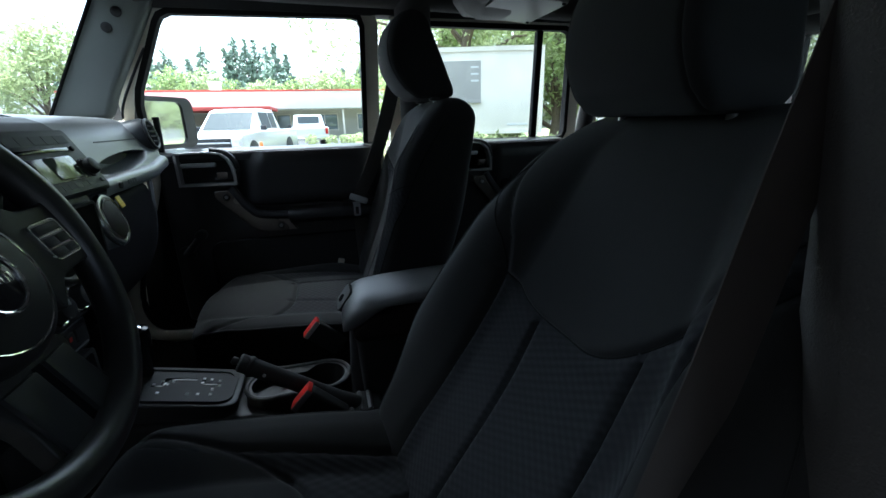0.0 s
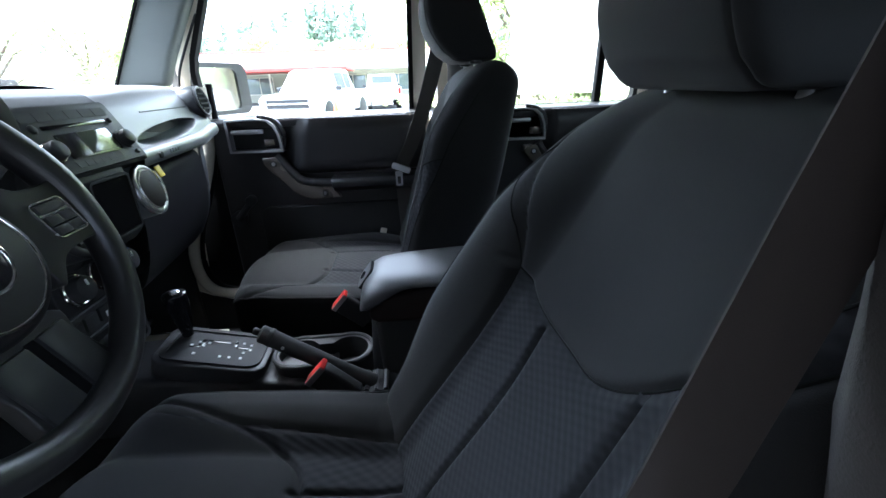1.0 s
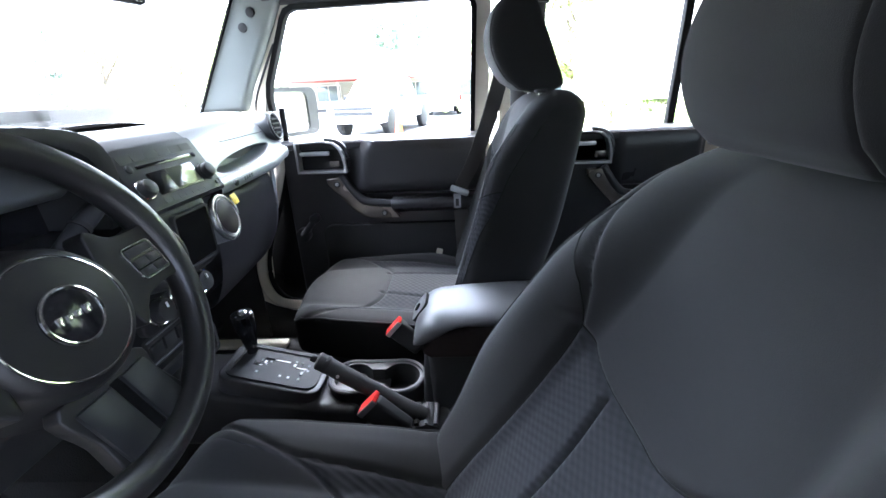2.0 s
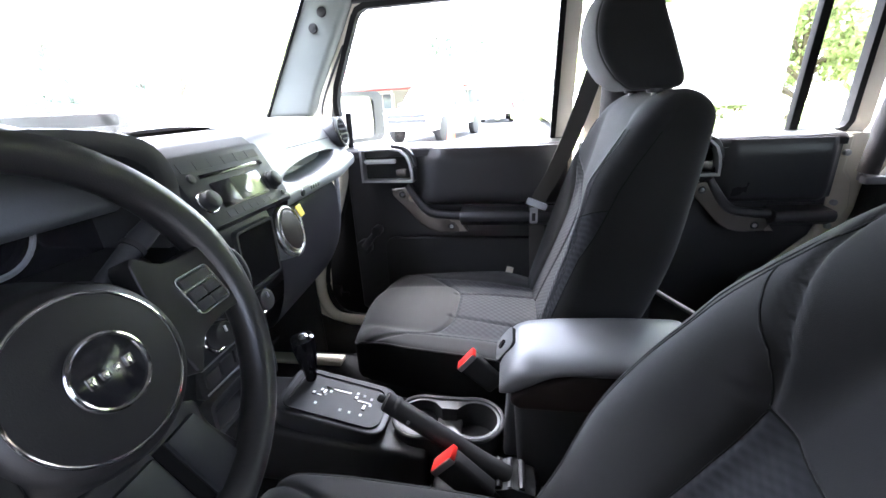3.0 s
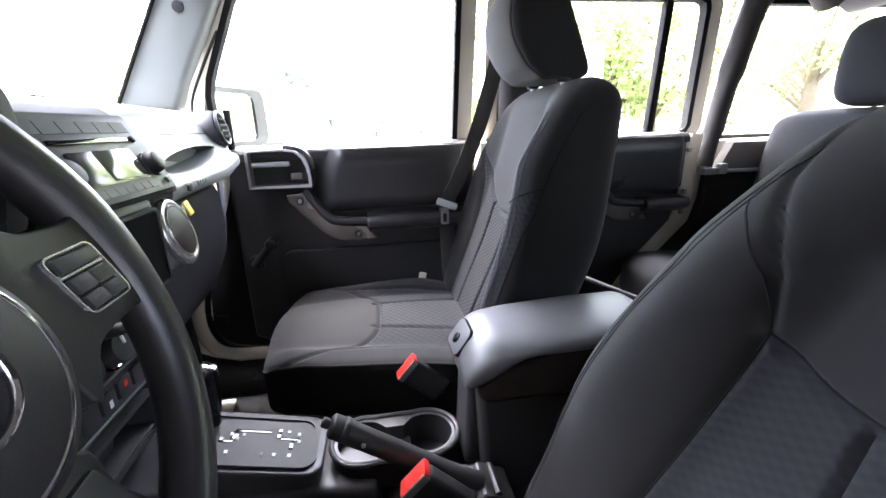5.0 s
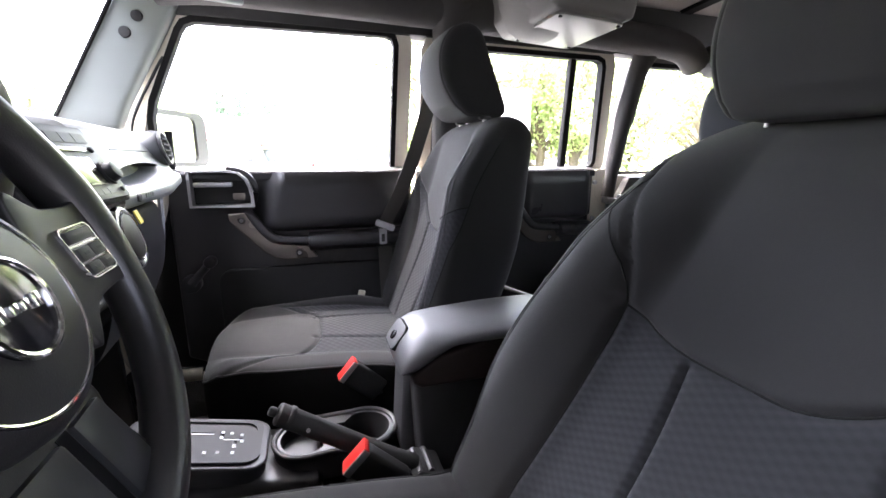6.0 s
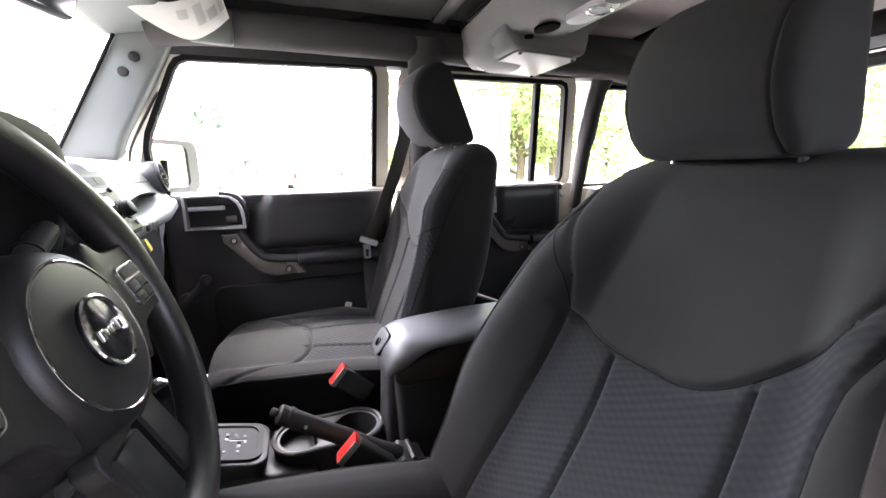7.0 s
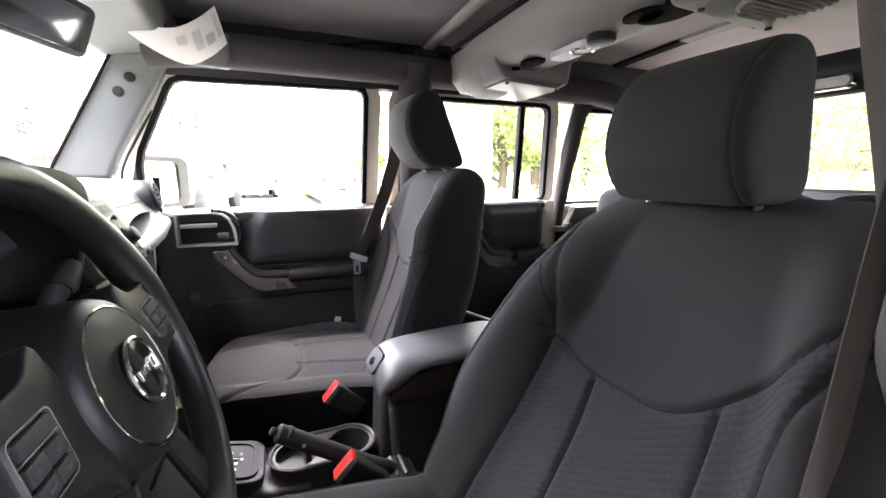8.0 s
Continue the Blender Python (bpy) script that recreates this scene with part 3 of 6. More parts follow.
def door_pad(x0, x1, z0, z1, y, deep, slope, cut=0.0):
    """A padded panel that swells from the trim towards the cabin: a long soft slope at its front, cut back towards the top, rolled under along its foot."""
    rows = []
    for u in np.linspace(0, 1, 34):
        x = x0 + (x1 - x0) * u
        row = []
        for v in np.linspace(0, 1, 22):
            f = smooth_step((x - x0 - cut * v ** 1.5) / slope) * (1 - smooth_step((x - (x1 - 0.03)) / 0.03) * 0.9)
            g = math.sqrt(max(0.0, 1 - max(0.0, 1 - v / 0.26) ** 2)) * (1 - 0.35 * max(0.0, (v - 0.72) / 0.28) ** 2)
            row.append((x, y - deep * f * g, z0 + 0.012 * (1 - f) + (z1 - z0 - 0.012 * (1 - f)) * v))
        rows.append(row)
    rows = [[(p[0], y + 0.012, p[2]) for p in rows[0]]] + rows + [[(p[0], y + 0.012, p[2]) for p in rows[-1]]]
    rows = [[(r[0][0], y + 0.012, r[0][2])] + r + [(r[-1][0], y + 0.012, r[-1][2])] for r in rows]
    return grid(rows)


def smooth_step(v):
    v = min(1.0, max(0.0, v))
    return v * v * (3 - 2 * v)


front_door = thing("front_passenger_door", (-0.1, 0.65, 0.68), "closed front passenger door with black trim and bronze grab handle", "car door")
part("skin", prism([(-0.465, 0.70), (-0.465, 1.262), (0.222, 1.262), (0.222, 0.70)], "y", 0.645, 0.71, 0.008), CREAM, front_door, "cream painted door shell")
part("trim_panel", prism([(-0.452, 0.735), (-0.452, 1.262), (0.205, 1.262), (0.205, 0.735), (0.17, 0.71), (-0.40, 0.71)], "y", 0.618, 0.647, 0.010, 3), VINYL, front_door, "black vinyl door trim")
part("belt_ledge", prism([(0.606, 1.240), (0.606, 1.258), (0.616, 1.268), (0.676, 1.274), (0.69, 1.262), (0.69, 1.24)], "x", -0.455, 0.205, 0.004), VINYL, front_door)
part("upper_pad", door_pad(-0.240, 0.204, 1.092, 1.262, 0.613, 0.034, 0.060, 0.035), VINYL, front_door, "soft black upper pad", sharp=60)
part("armrest", prism([(0.556, 1.052), (0.552, 1.070), (0.560, 1.082), (0.622, 1.086), (0.622, 1.030), (0.585, 1.035)], "x", -0.100, 0.200, 0.006), VINYL, front_door, "black padded armrest")
part("lower_panel", prism(rounded(-0.35, 0.745, 0.195, 0.990, 0.04), "y", 0.606, 0.625, 0.010, 3), PLASTIC_DK, front_door)
door_fittings(front_door, 0.0, True)
side_window(front_door, FRONT_WIN, CREAM)

rear_door = thing("rear_passenger_door", (0.6, 0.65, 0.72), "closed rear passenger door with black trim and cream edge", "car door")
RD = 0.823
part("skin", prism([(0.235, 0.70), (0.235, 1.262), (0.955, 1.262), (0.965, 1.06), (0.935, 0.975), (0.84, 0.88), (0.76, 0.70)], "y", 0.640, 0.70, 0.008), CREAM, rear_door, "cream painted door shell")
part("trim_panel", prism([(0.262, 0.705), (0.262, 1.262), (0.868, 1.262), (0.872, 1.06), (0.850, 0.995), (0.745, 0.885), (0.680, 0.80), (0.63, 0.705)], "y", 0.612, 0.642, 0.010, 3), VINYL, rear_door, "black vinyl door trim")
part("belt_ledge", prism([(0.602, 1.238), (0.602, 1.256), (0.612, 1.266), (0.676, 1.272), (0.69, 1.262), (0.69, 1.238)], "x", 0.262, 0.880, 0.004), VINYL, rear_door)
part("upper_pad", door_pad(-0.232 + RD, 0.874, 1.092, 1.258, 0.612, 0.022, 0.035), VINYL, rear_door, "soft black upper pad", sharp=60)
part("armrest", prism([(0.552, 1.050), (0.548, 1.066), (0.556, 1.078), (0.618, 1.082), (0.618, 1.030), (0.582, 1.035)], "x", -0.100 + RD, 0.866, 0.006), VINYL, rear_door, "black padded armrest")
door_fittings(rear_door, RD)
part("edge_flange", prism([(0.874, 1.258), (0.905, 1.258), (0.902, 1.17), (0.925, 1.14), (0.935, 1.07), (0.905, 0.995), (0.80, 0.885), (0.73, 0.80), (0.70, 0.74), (0.668, 0.74), (0.686, 0.80), (0.750, 0.885), (0.856, 0.995), (0.878, 1.06)], "y", 0.622, 0.642, 0.006, 3), CREAM, rear_door, "cream painted door edge")
for z in (1.215, 1.085, 1.02):
    part("edge_bolt", disc((0.893, 0.618, z), (0, -1, 0), 0.008, 0.012, 14, 0.002), STEEL, rear_door)
side_window(rear_door, REAR_WIN, CREAM, divider=(0.787, 0.772))
striker = thing("door_striker", (0.955, 0.63, 1.15), "bare steel door striker and belt bolt on the body side", "door striker")
part("plate", box((0.965, 0.632, 1.155), (0.045, 0.012, 0.03), 0.004), STEEL, striker)
part("loop", tube(smooth_path([(0.955, 0.628, 1.165), (0.94, 0.605, 1.165), (0.94, 0.605, 1.145), (0.955, 0.628, 1.145)], 5), 0.005, 8), STEEL, striker)
clamp = thing("top_clamp", (1.02, 0.615, 1.17), "bare metal clamp bar along the top of the tub", "clamp")
part("bar", tube([(0.93, 0.585, 1.150), (1.16, 0.585, 1.146)], 0.006, 10), STEEL, clamp)
part("knuckle", merge(box((0.945, 0.585, 1.150), (0.05, 0.024, 0.020), 0.005), box((0.985, 0.583, 1.156), (0.028, 0.02, 0.032), 0.005)), STEEL, clamp)
quarter = thing("quarter_window", (1.4, 0.65, 1.25), "fixed rear quarter window in a dark frame", "side window", kind="structure")
side_window(quarter, QUARTER_WIN, SOUNDBAR, fat=0.05)
quarter_l = thing("quarter_window", (1.4, other(0.65), 1.25), "fixed rear quarter window in a dark frame", "side window", kind="structure")


def mirrored(bm):
    for v in bm.verts:
        v.co.y = other(v.co.y)
    return bm


part("window_frame", mirrored(lean(frame_loop(outline(QUARTER_WIN, 0.05), QUARTER_WIN, "y", -0.012, 0.02))), PILLAR, quarter_l)
p = part("pane", mirrored(lean(prism(outline(QUARTER_WIN, 0.003), "y", -0.002, 0.002, 0))), GLASS_TINT, quarter_l, smooth=False)
p.visible_shadow = False
rear_door_l = thing("rear_driver_door", (0.65, other(0.65), 0.72), "closed rear door behind the driver's seat", "car door")
part("skin", mirrored(prism([(0.40, 0.70), (0.40, 1.262), (0.955, 1.262), (0.965, 1.06), (0.935, 0.975), (0.84, 0.88), (0.76, 0.70)], "y", 0.615, 0.70, 0.008)), VINYL, rear_door_l)
RW2 = [(0.42, 1.272), (0.42, 1.610), (0.435, 1.622), (0.862, 1.622), (0.880, 1.615), (0.886, 1.600), (0.908, 1.290), (0.890, 1.272)]
part("window_frame", mirrored(lean(frame_loop(outline(RW2, 0.045), RW2, "y", -0.012, 0.02))), CREAM, rear_door_l)
p = part("pane", mirrored(lean(prism(outline(RW2, 0.003), "y", -0.002, 0.002, 0))), GLASS_TINT, rear_door_l, smooth=False)
p.visible_shadow = False
solid("door_post", merge(prism([(0.30, 0.60), (0.30, 1.66), (0.40, 1.66), (0.40, 0.60)], "y", other(0.70), other(0.63), 0.012)), PLASTIC_DK,
      "dark trimmed centre door post beside the driver's seat", "door post", "structure")

# outside mirror
mir = thing("door_mirror", (-0.45, 0.74, 1.28), "black door mirror with trees in its glass", "door mirror")
mdir = Vector((0.46, 0.888, 0)).normalized()
mnor = Vector((mdir.y, -mdir.x, 0))
MM = Matrix(((mdir.x, 0, mnor.x, -0.449), (mdir.y, 0, mnor.y, 0.752), (0, 1, 0, 1.352), (0, 0, 0, 1)))
shell = prism(rounded(-0.105, -0.078, 0.105, 0.078, 0.03), "z", -0.075, 0.012, 0.014, 3)
part("housing", moved(shell, MM), PLASTIC, mir)
part("glass", moved(prism(rounded(-0.092, -0.066, 0.066, 0.066, 0.022), "z", 0.010, 0.0145, 0), MM), MIRROR, mir, "mirror glass", smooth=False)
part("rim", moved(frame_loop(rounded(-0.105, -0.078, 0.105, 0.078, 0.03), rounded(-0.090, -0.064, 0.062, 0.064, 0.022), "z", 0.008, 0.020), MM), PLASTIC, mir)
part("arm", box((-0.50, 0.69, 1.30), (0.06, 0.10, 0.05), 0.012), PLASTIC, mir)


# ---- seats ----
def near_line(py, pz, line):
    """Distance of points (py, pz) from a polyline."""
    best = np.full(py.shape, 9.0)
    for (a, b), (c, d) in zip(line[:-1], line[1:]):
        ux, uz = c - a, d - b
        t = np.clip(((py - a) * ux + (pz - b) * uz) / (ux * ux + uz * uz + 1e-12), 0, 1)
        best = np.minimum(best, np.hypot(py - a - t * ux, pz - b - t * uz))
    return best


def regions(P, wrap_v, caps, label_of, names, cuts={}):
    """Splits the grid P into one bmesh a region, by the label of each face; cuts: faces halved along a diagonal, each half with its label."""
    nu, nv = P.shape[:2]
    out = {}
    for want in names:
        bm = bmesh.new()
        vs = {}

        def vert(i, j):
            if (i, j) not in vs:
                vs[(i, j)] = bm.verts.new(P[i, j])
            return vs[(i, j)]

        for i in range(nu - 1):
            for j in range(nv if wrap_v else nv - 1):
                k = (j + 1) % nv
                if (i, j) in cuts:
                    falling, first, second = cuts[(i, j)]
                    if falling:
                        halves = (((i + 1, j), (i, k), (i, j)), ((i + 1, j), (i + 1, k), (i, k)))
                    else:
                        halves = (((i, j), (i + 1, j), (i + 1, k)), ((i, j), (i + 1, k), (i, k)))
                    for tri, mark in zip(halves, (first, second)):
                        if mark == want:
                            corners = [vert(*c) for c in tri]
                            bm.faces.new(corners[::-1] if falling and tri[1] == (i, k) else corners)
                elif label_of[i, j] == want:
                    bm.faces.new((vert(i, j), vert(i + 1, j), vert(i + 1, k), vert(i, k)))
        if want in caps:
            for i, order in ((0, 1), (nu - 1, -1)):
                loop = [vert(i, j) for j in range(nv)][::order]
                bm.faces.new(loop)
        out[want] = bm
    return out


def ease(a, b, v):
    t = np.clip((v - a) / (b - a), 0, 1)
    return t * t * (3 - 2 * t)


def snap(P, f, axis, mask):
    """Moves the nearest points of the grid P onto the curve f = 0, along its rows or columns."""
    Q = P.copy()
    if axis == 0:
        fa, fb, m = f[:-1], f[1:], mask[:-1] & mask[1:]
        idx = np.argwhere((fa * fb < 0) & m)
        for i, j in idx:
            t = fa[i, j] / (fa[i, j] - fb[i, j])
            P[i if t < 0.5 else i + 1, j] = Q[i, j] + t * (Q[i + 1, j] - Q[i, j])
    else:
        n = f.shape[1]
        fb, mb = np.roll(f, -1, 1), np.roll(mask, -1, 1)
        for i, j in np.argwhere((f * fb < 0) & mask & mb):
            t = f[i, j] / (f[i, j] - fb[i, j])
            k = (j + 1) % n
            P[i, j if t < 0.5 else k] = Q[i, j] + t * (Q[i, k] - Q[i, j])


def face_mid(A):
    """The mean of each face's corners, for a grid closed along its rows."""
    B = np.roll(A, -1, 1)
    return (A[:-1] + A[1:] + B[:-1] + B[1:]) / 4


_w = np.interp(np.linspace(0, 1, 41), [0, 0.2, 0.45, 0.54, 0.63, 0.73, 0.82, 0.92, 1.0], [0.225, 0.252, 0.264, 0.256, 0.240, 0.222, 0.208, 0.192, 0.166])
WIDTHS = np.convolve(np.pad(_w, 3, mode="edge"), np.ones(7) / 7, mode="valid")


CUSHION_X = [-0.318, -0.312, -0.30, -0.27, -0.20, -0.10, 0.04, 0.15]
CUSHION_W = [0.130, 0.148, 0.165, 0.180, 0.198, 0.214, 0.234, 0.226]
COUNTS = (46, 26, 34, 32, 34, 26)  # points round a slice of the backrest: back, bolster, panels, bolster
KZ = [0.84, 0.95, 1.10, 1.17, 1.22, 1.26, 1.30, 1.35, 1.39]
KY_WIDE = [0.160, 0.168, 0.166, 0.162, 0.170, 0.184, 0.206, 0.215, 0.215]
KY = [0.140, 0.146, 0.150, 0.156, 0.168, 0.182, 0.196, 0.200, 0.200]


def front_seat(cy, slide, drop, recline, label, head=(0.0, 0.0, 0.0), wide=0.0, puff=0.0, tip=1.108, shield=KY, raised=0.022, edge=(0.064, 1.9, 0.064, 1.9), shift=0.0, split=1.0, pad_shift=0.0, crown=0.010, cushion_wide=0.0, lean_in=0.0, rise=0.0, wrap=False):
    """A front seat with its middle at cy, slid aft, set lower, and its back leaned further by a shear."""
    seat = thing("front_seat", (slide, cy, 0.56), label, "car seat", "front seats")

    def put(name, bm, mat, parent, text="", sharp=38, back=True):
        for v in bm.verts:
            v.co.x += slide + (recline * (v.co.z - 1.14) if back else 0.0)
            v.co.z -= drop
        return part(name, bm, mat, parent, text, sharp)

    def pad_edge(y):
        """Height of the shoulder pad's lower edge over its tip, y from the middle of the pad."""
        y = np.asarray(y, float)
        return np.minimum(0.40, np.where(y > 0, edge[0] * (np.abs(y) / 0.12) ** edge[1], edge[2] * (np.abs(y) / 0.12) ** edge[3]))

    def half_panel(z):
        return split * np.interp(z, [0.84, 1.125, 1.39], [0.056, 0.060, 0.055])

    def panel_mid(z):
        return shift + lean_in * (z - 1.14)

    # backrest: horizontal slices from the bottom up
    zs = np.concatenate([np.linspace(0.845, 1.335, 150), 1.335 + 0.055 * np.sin(np.linspace(0, math.pi / 2, 19)[1:])])
    nv = sum(COUNTS)
    rings, fr = [], []
    for z in zs:
        s = (z - 0.845) / 0.545
        w = float(np.interp(s, np.linspace(0, 1, 41), WIDTHS))
        thick = 0.152 - 0.018 * s
        xf = 0.095 + 0.178 * s + 0.012 * math.sin(math.pi * s)
        cap = 1.0
        if z > 1.335:
            cap = math.sqrt(max(0.0, 1 - ((z - 1.335) / 0.0553) ** 2))
            w = w - 0.060 * (1 - cap)
        a = np.linspace(0, 2 * math.pi, 721)[:-1]
        e = 0.55
        yy = w * np.sign(np.cos(a)) * np.abs(np.cos(a)) ** e
        xx = thick / 2 * max(cap, 0.12) * np.sign(np.sin(a)) * np.abs(np.sin(a)) ** e
        d = np.concatenate([[0], np.cumsum(np.hypot(np.diff(np.append(yy, yy[0])), np.diff(np.append(xx, xx[0]))))])
        K = min(float(np.interp(z, KZ, shield)), 0.965 * w - abs(pad_shift))
        S, mid_ = min(float(half_panel(z)), 0.5 * w), float(panel_mid(z))
        fd = d[360:721]
        fy = np.append(yy[360:], yy[0])
        stops = [0.0, d[360]] + [float(np.interp(v, fy, fd)) for v in (pad_shift - K, mid_ - S, mid_ + S, pad_shift + K)] + [d[720]]
        if wrap:  # the pads run over the bolster's ridge onto the inboard side
            stops[2] = stops[1] + float(np.interp(z, [0.85, 0.98, 1.12, 1.16, 1.20, 1.25], [0.064, 0.052, 0.040, 0.026, 0.016, 0.005])) * max(cap, 0.3)
        at = np.concatenate([np.linspace(a_, b_, n_ + 1)[:-1] for a_, b_, n_ in zip(stops[:-1], stops[1:], COUNTS)])
        yr, xr = np.interp(at, d, np.append(yy, yy[0])), np.interp(at, d, np.append(xx, xx[0]))
        front = np.arange(nv) > COUNTS[0]
        rel = np.abs(yr) / w
        bol = 0.010 + 0.046 * ease(-0.1, 0.15, s) * (1 - ease(0.70, 0.95, s))
        bol += puff * ease(0.15, 0.45, s) * (1 - ease(0.86, 1.0, s))
        bol = np.where(yr > 0, 0.55, 1.0) * bol if wrap else bol
        x = xf + thick / 2 + xr - front * bol * ease(0.50, 0.86, rel) * cap
        # slight crown of the middle
        x = x - front * (crown if crown > 0 else crown * ease(0.1, 0.45, s) * (1 - ease(0.6, 0.9, s))) * (1 - ease(0.0, 0.80, rel))
        yr = yr + wide * ease(0.60, 0.95, yr / w)
        rings.append(np.stack([x, cy + yr, np.full(nv, z)], 1))
        fr.append(front)
    P, F = np.array(rings), np.array(fr)
    j0, j1 = sum(COUNTS[:2]), sum(COUNTS[:5])
    Y, Z = P[..., 1] - cy - pad_shift, P[..., 2]
    inner = np.zeros(Y.shape, bool)
    inner[:, j0:j1 + 1] = True
    snap(P, Z - tip - pad_edge(Y), 0, inner)
    Y, Z = P[..., 1] - cy - pad_shift, P[..., 2]
    low = tip + pad_edge(Y)
    seams = [[(y, tip + float(pad_edge(y))) for y in np.linspace(-0.174, 0.174, 61)]]
    for s in (1, -1):
        seams.append([(float(panel_mid(z) + s * half_panel(z)) - pad_shift, z) for z in (tip - 0.005 + float(pad_edge(s * split * 0.060 + shift - pad_shift)), 1.06, 0.98, 0.84)])
        if s > 0 or not wrap:
            seams.append([(s * y, z) for z, y in zip(KZ, shield)])
    groove = np.zeros(Y.shape)
    for line in seams:
        groove = np.maximum(groove, np.exp(-(near_line(Y, Z, line) / 0.0044) ** 2))
    P[..., 0] += F * 0.0080 * groove
    above = face_mid(Z) > face_mid(low)
    inside = np.zeros(above.shape, bool)
    inside[:, j0:j1] = True
    lab = np.where(inside & above, 1, np.where(inside, 2, 0))
    # the faces that the pad's edge crosses from corner to corner
    cuts, gap = {}, Z - low
    on = np.abs(gap) < 2e-4
    for i in range(len(zs) - 1):
        for j in range(j0, j1):
            if on[i, j] and on[i + 1, j + 1] and not (on[i + 1, j] or on[i, j + 1]):
                cuts[(i, j)] = (False, 1 if gap[i + 1, j] > 0 else 2, 1 if gap[i, j + 1] > 0 else 2)
            elif on[i + 1, j] and on[i, j + 1] and not (on[i, j] or on[i + 1, j + 1]):
                cuts[(i, j)] = (True, 1 if gap[i, j] > 0 else 2, 1 if gap[i + 1, j + 1] > 0 else 2)
    R = regions(P, True, {0}, lab, (0, 1, 2), cuts)
    back = put("backrest", R[0], BOLSTER, seat, "dark cloth backrest with padded bolsters", sharp=70)
    put("shoulder_pad", R[1], FABRIC, back, "smooth grey shield shaped upper pad", sharp=70)
    put("woven_insert", R[2], MESH, back, "bluish grey woven insert", sharp=70)
    # dark seams round the shoulder pad
    line = []
    for j in range(j0, j1 + 1, 2):
        f = (Z - low)[:, j]
        hits = np.where((f[:-1] <= 0) & (f[1:] > 0))[0]
        if len(hits):
            i = hits[0]
            line.append(tuple(P[i, j] + (P[i + 1, j] - P[i, j]) * (-f[i] / (f[i + 1] - f[i])) - np.array([0.0004, 0, 0])))
    put("seam", tube(line, 0.0012, 6), RUBBER, back)
    for j in (j0, j1):
        put("seam", tube([tuple(P[i, j]) for i in range(0, len(zs), 2) if zs[i] < 1.33], 0.0012, 6), RUBBER, back)
    Y = Y + pad_shift
    # piping and double stitching along the bolsters
    for s in (1, -1):
        for off in (0.0, 0.007):
            pts = []
            for i in range(12, 150, 3):
                sgn_rows = np.where(F[i] & (np.sign(Y[i]) == s))[0]
                rel = np.abs(Y[i][sgn_rows])
                j = sgn_rows[np.argmin(np.abs(rel - (Y[i].max() - 0.024 - off)))]
                pts.append(tuple(P[i, j] + np.array([-0.0006, 0, 0])))
            put("stitch_line", tube(smooth_path(pts[::3], 3), 0.0009, 5), STITCH, back)
    # cushion: slices across, from the front edge to the backrest
    xs = np.concatenate([-0.318 + 0.045 * (1 - np.cos(np.linspace(0, math.pi / 2, 14))), np.linspace(-0.27, 0.150, 130)])
    rings = []
    nv, nt = 230, 150
    for x in xs:
        s = (x + 0.318) / 0.468
        cap = math.sqrt(max(0.0, 1 - (max(0.0, -0.273 - x) / 0.0453) ** 2))
        w = float(np.interp(x, CUSHION_X, CUSHION_W))
        zt = 0.893 - 0.026 * s + 0.008 * math.sin(math.pi * s) - 0.020 * (1 - cap)
        zb = 0.775
        h = zt - zb
        a = np.linspace(0, 2 * math.pi, 721)[:-1]
        e = 0.22
        yy = w * np.sign(np.cos(a)) * np.abs(np.cos(a)) ** e
        zc = h / 2 * np.sign(np.sin(a)) * np.abs(np.sin(a)) ** e
        d = np.concatenate([[0], np.cumsum(np.hypot(np.diff(np.append(yy, yy[0])), np.diff(np.append(zc, zc[0]))))])
        d1, d2 = float(np.interp(0.40 * h, zc[:181], d[:181])), float(np.interp(-0.40 * h, -zc[180:361], d[180:361]))
        at = np.concatenate([np.linspace(d1, d2, nt + 1)[:-1], np.linspace(d2, d1 + d[-1], nv - nt + 1)[:-1]]) % d[-1]
        yr, zr = np.interp(at, d, np.append(yy, yy[0])), np.interp(at, d, np.append(zc, zc[0]))
        top = zr > 0
        rel = np.abs(yr) / w
        z = zt - h / 2 + zr + top * (raised * ease(0.0, 0.14, s) * (1 - 0.7 * ease(0.70, 1.0, s)) * ease(0.55, 0.84, rel) + 0.012 * (1 - np.clip(rel / 0.6, 0, 1) ** 2) - 0.008 * (1 - ease(0.25, 0.75, s)) * ease(0.45, 1.0, rel))
        yr = yr + cushion_wide * ease(0.60, 0.95, yr / w)
        rings.append(np.stack([np.full(nv, x), cy + yr, z], 1))
    P = np.array(rings)
    T = np.zeros(P.shape[:2], bool)
    T[:, :nt + 1] = True
    r0 = int(np.argmin(np.abs(xs + 0.085)))
    window = np.where(xs < xs[r0], (xs - xs[0]) / (xs[r0] - xs[0]), (xs[-1] - xs) / (xs[-1] - xs[r0]))
    for j in range(nv):
        fade = 1.0 if j <= nt else max(0.0, 1 - min(j - nt, nv - j) / 22)
        col = j if j <= nt else (nt if j - nt < nv - j else 0)
        shift = -0.19 * (np.abs(P[:, col, 1] - cy) / 0.185) ** 4
        xn = xs + np.maximum(-0.195, shift) * window * fade
        P[:, j, 1], P[:, j, 2], P[:, j, 0] = np.interp(xn, xs, P[:, j, 1]), np.interp(xn, xs, P[:, j, 2]), xn
    Y, X = P[..., 1] - cy, P[..., 0].copy()
    Yc = face_mid(Y)
    front_rows = (np.arange(len(xs) - 1) < r0)[:, None]
    Tc = np.zeros(Yc.shape, bool)
    Tc[:, :nt] = True
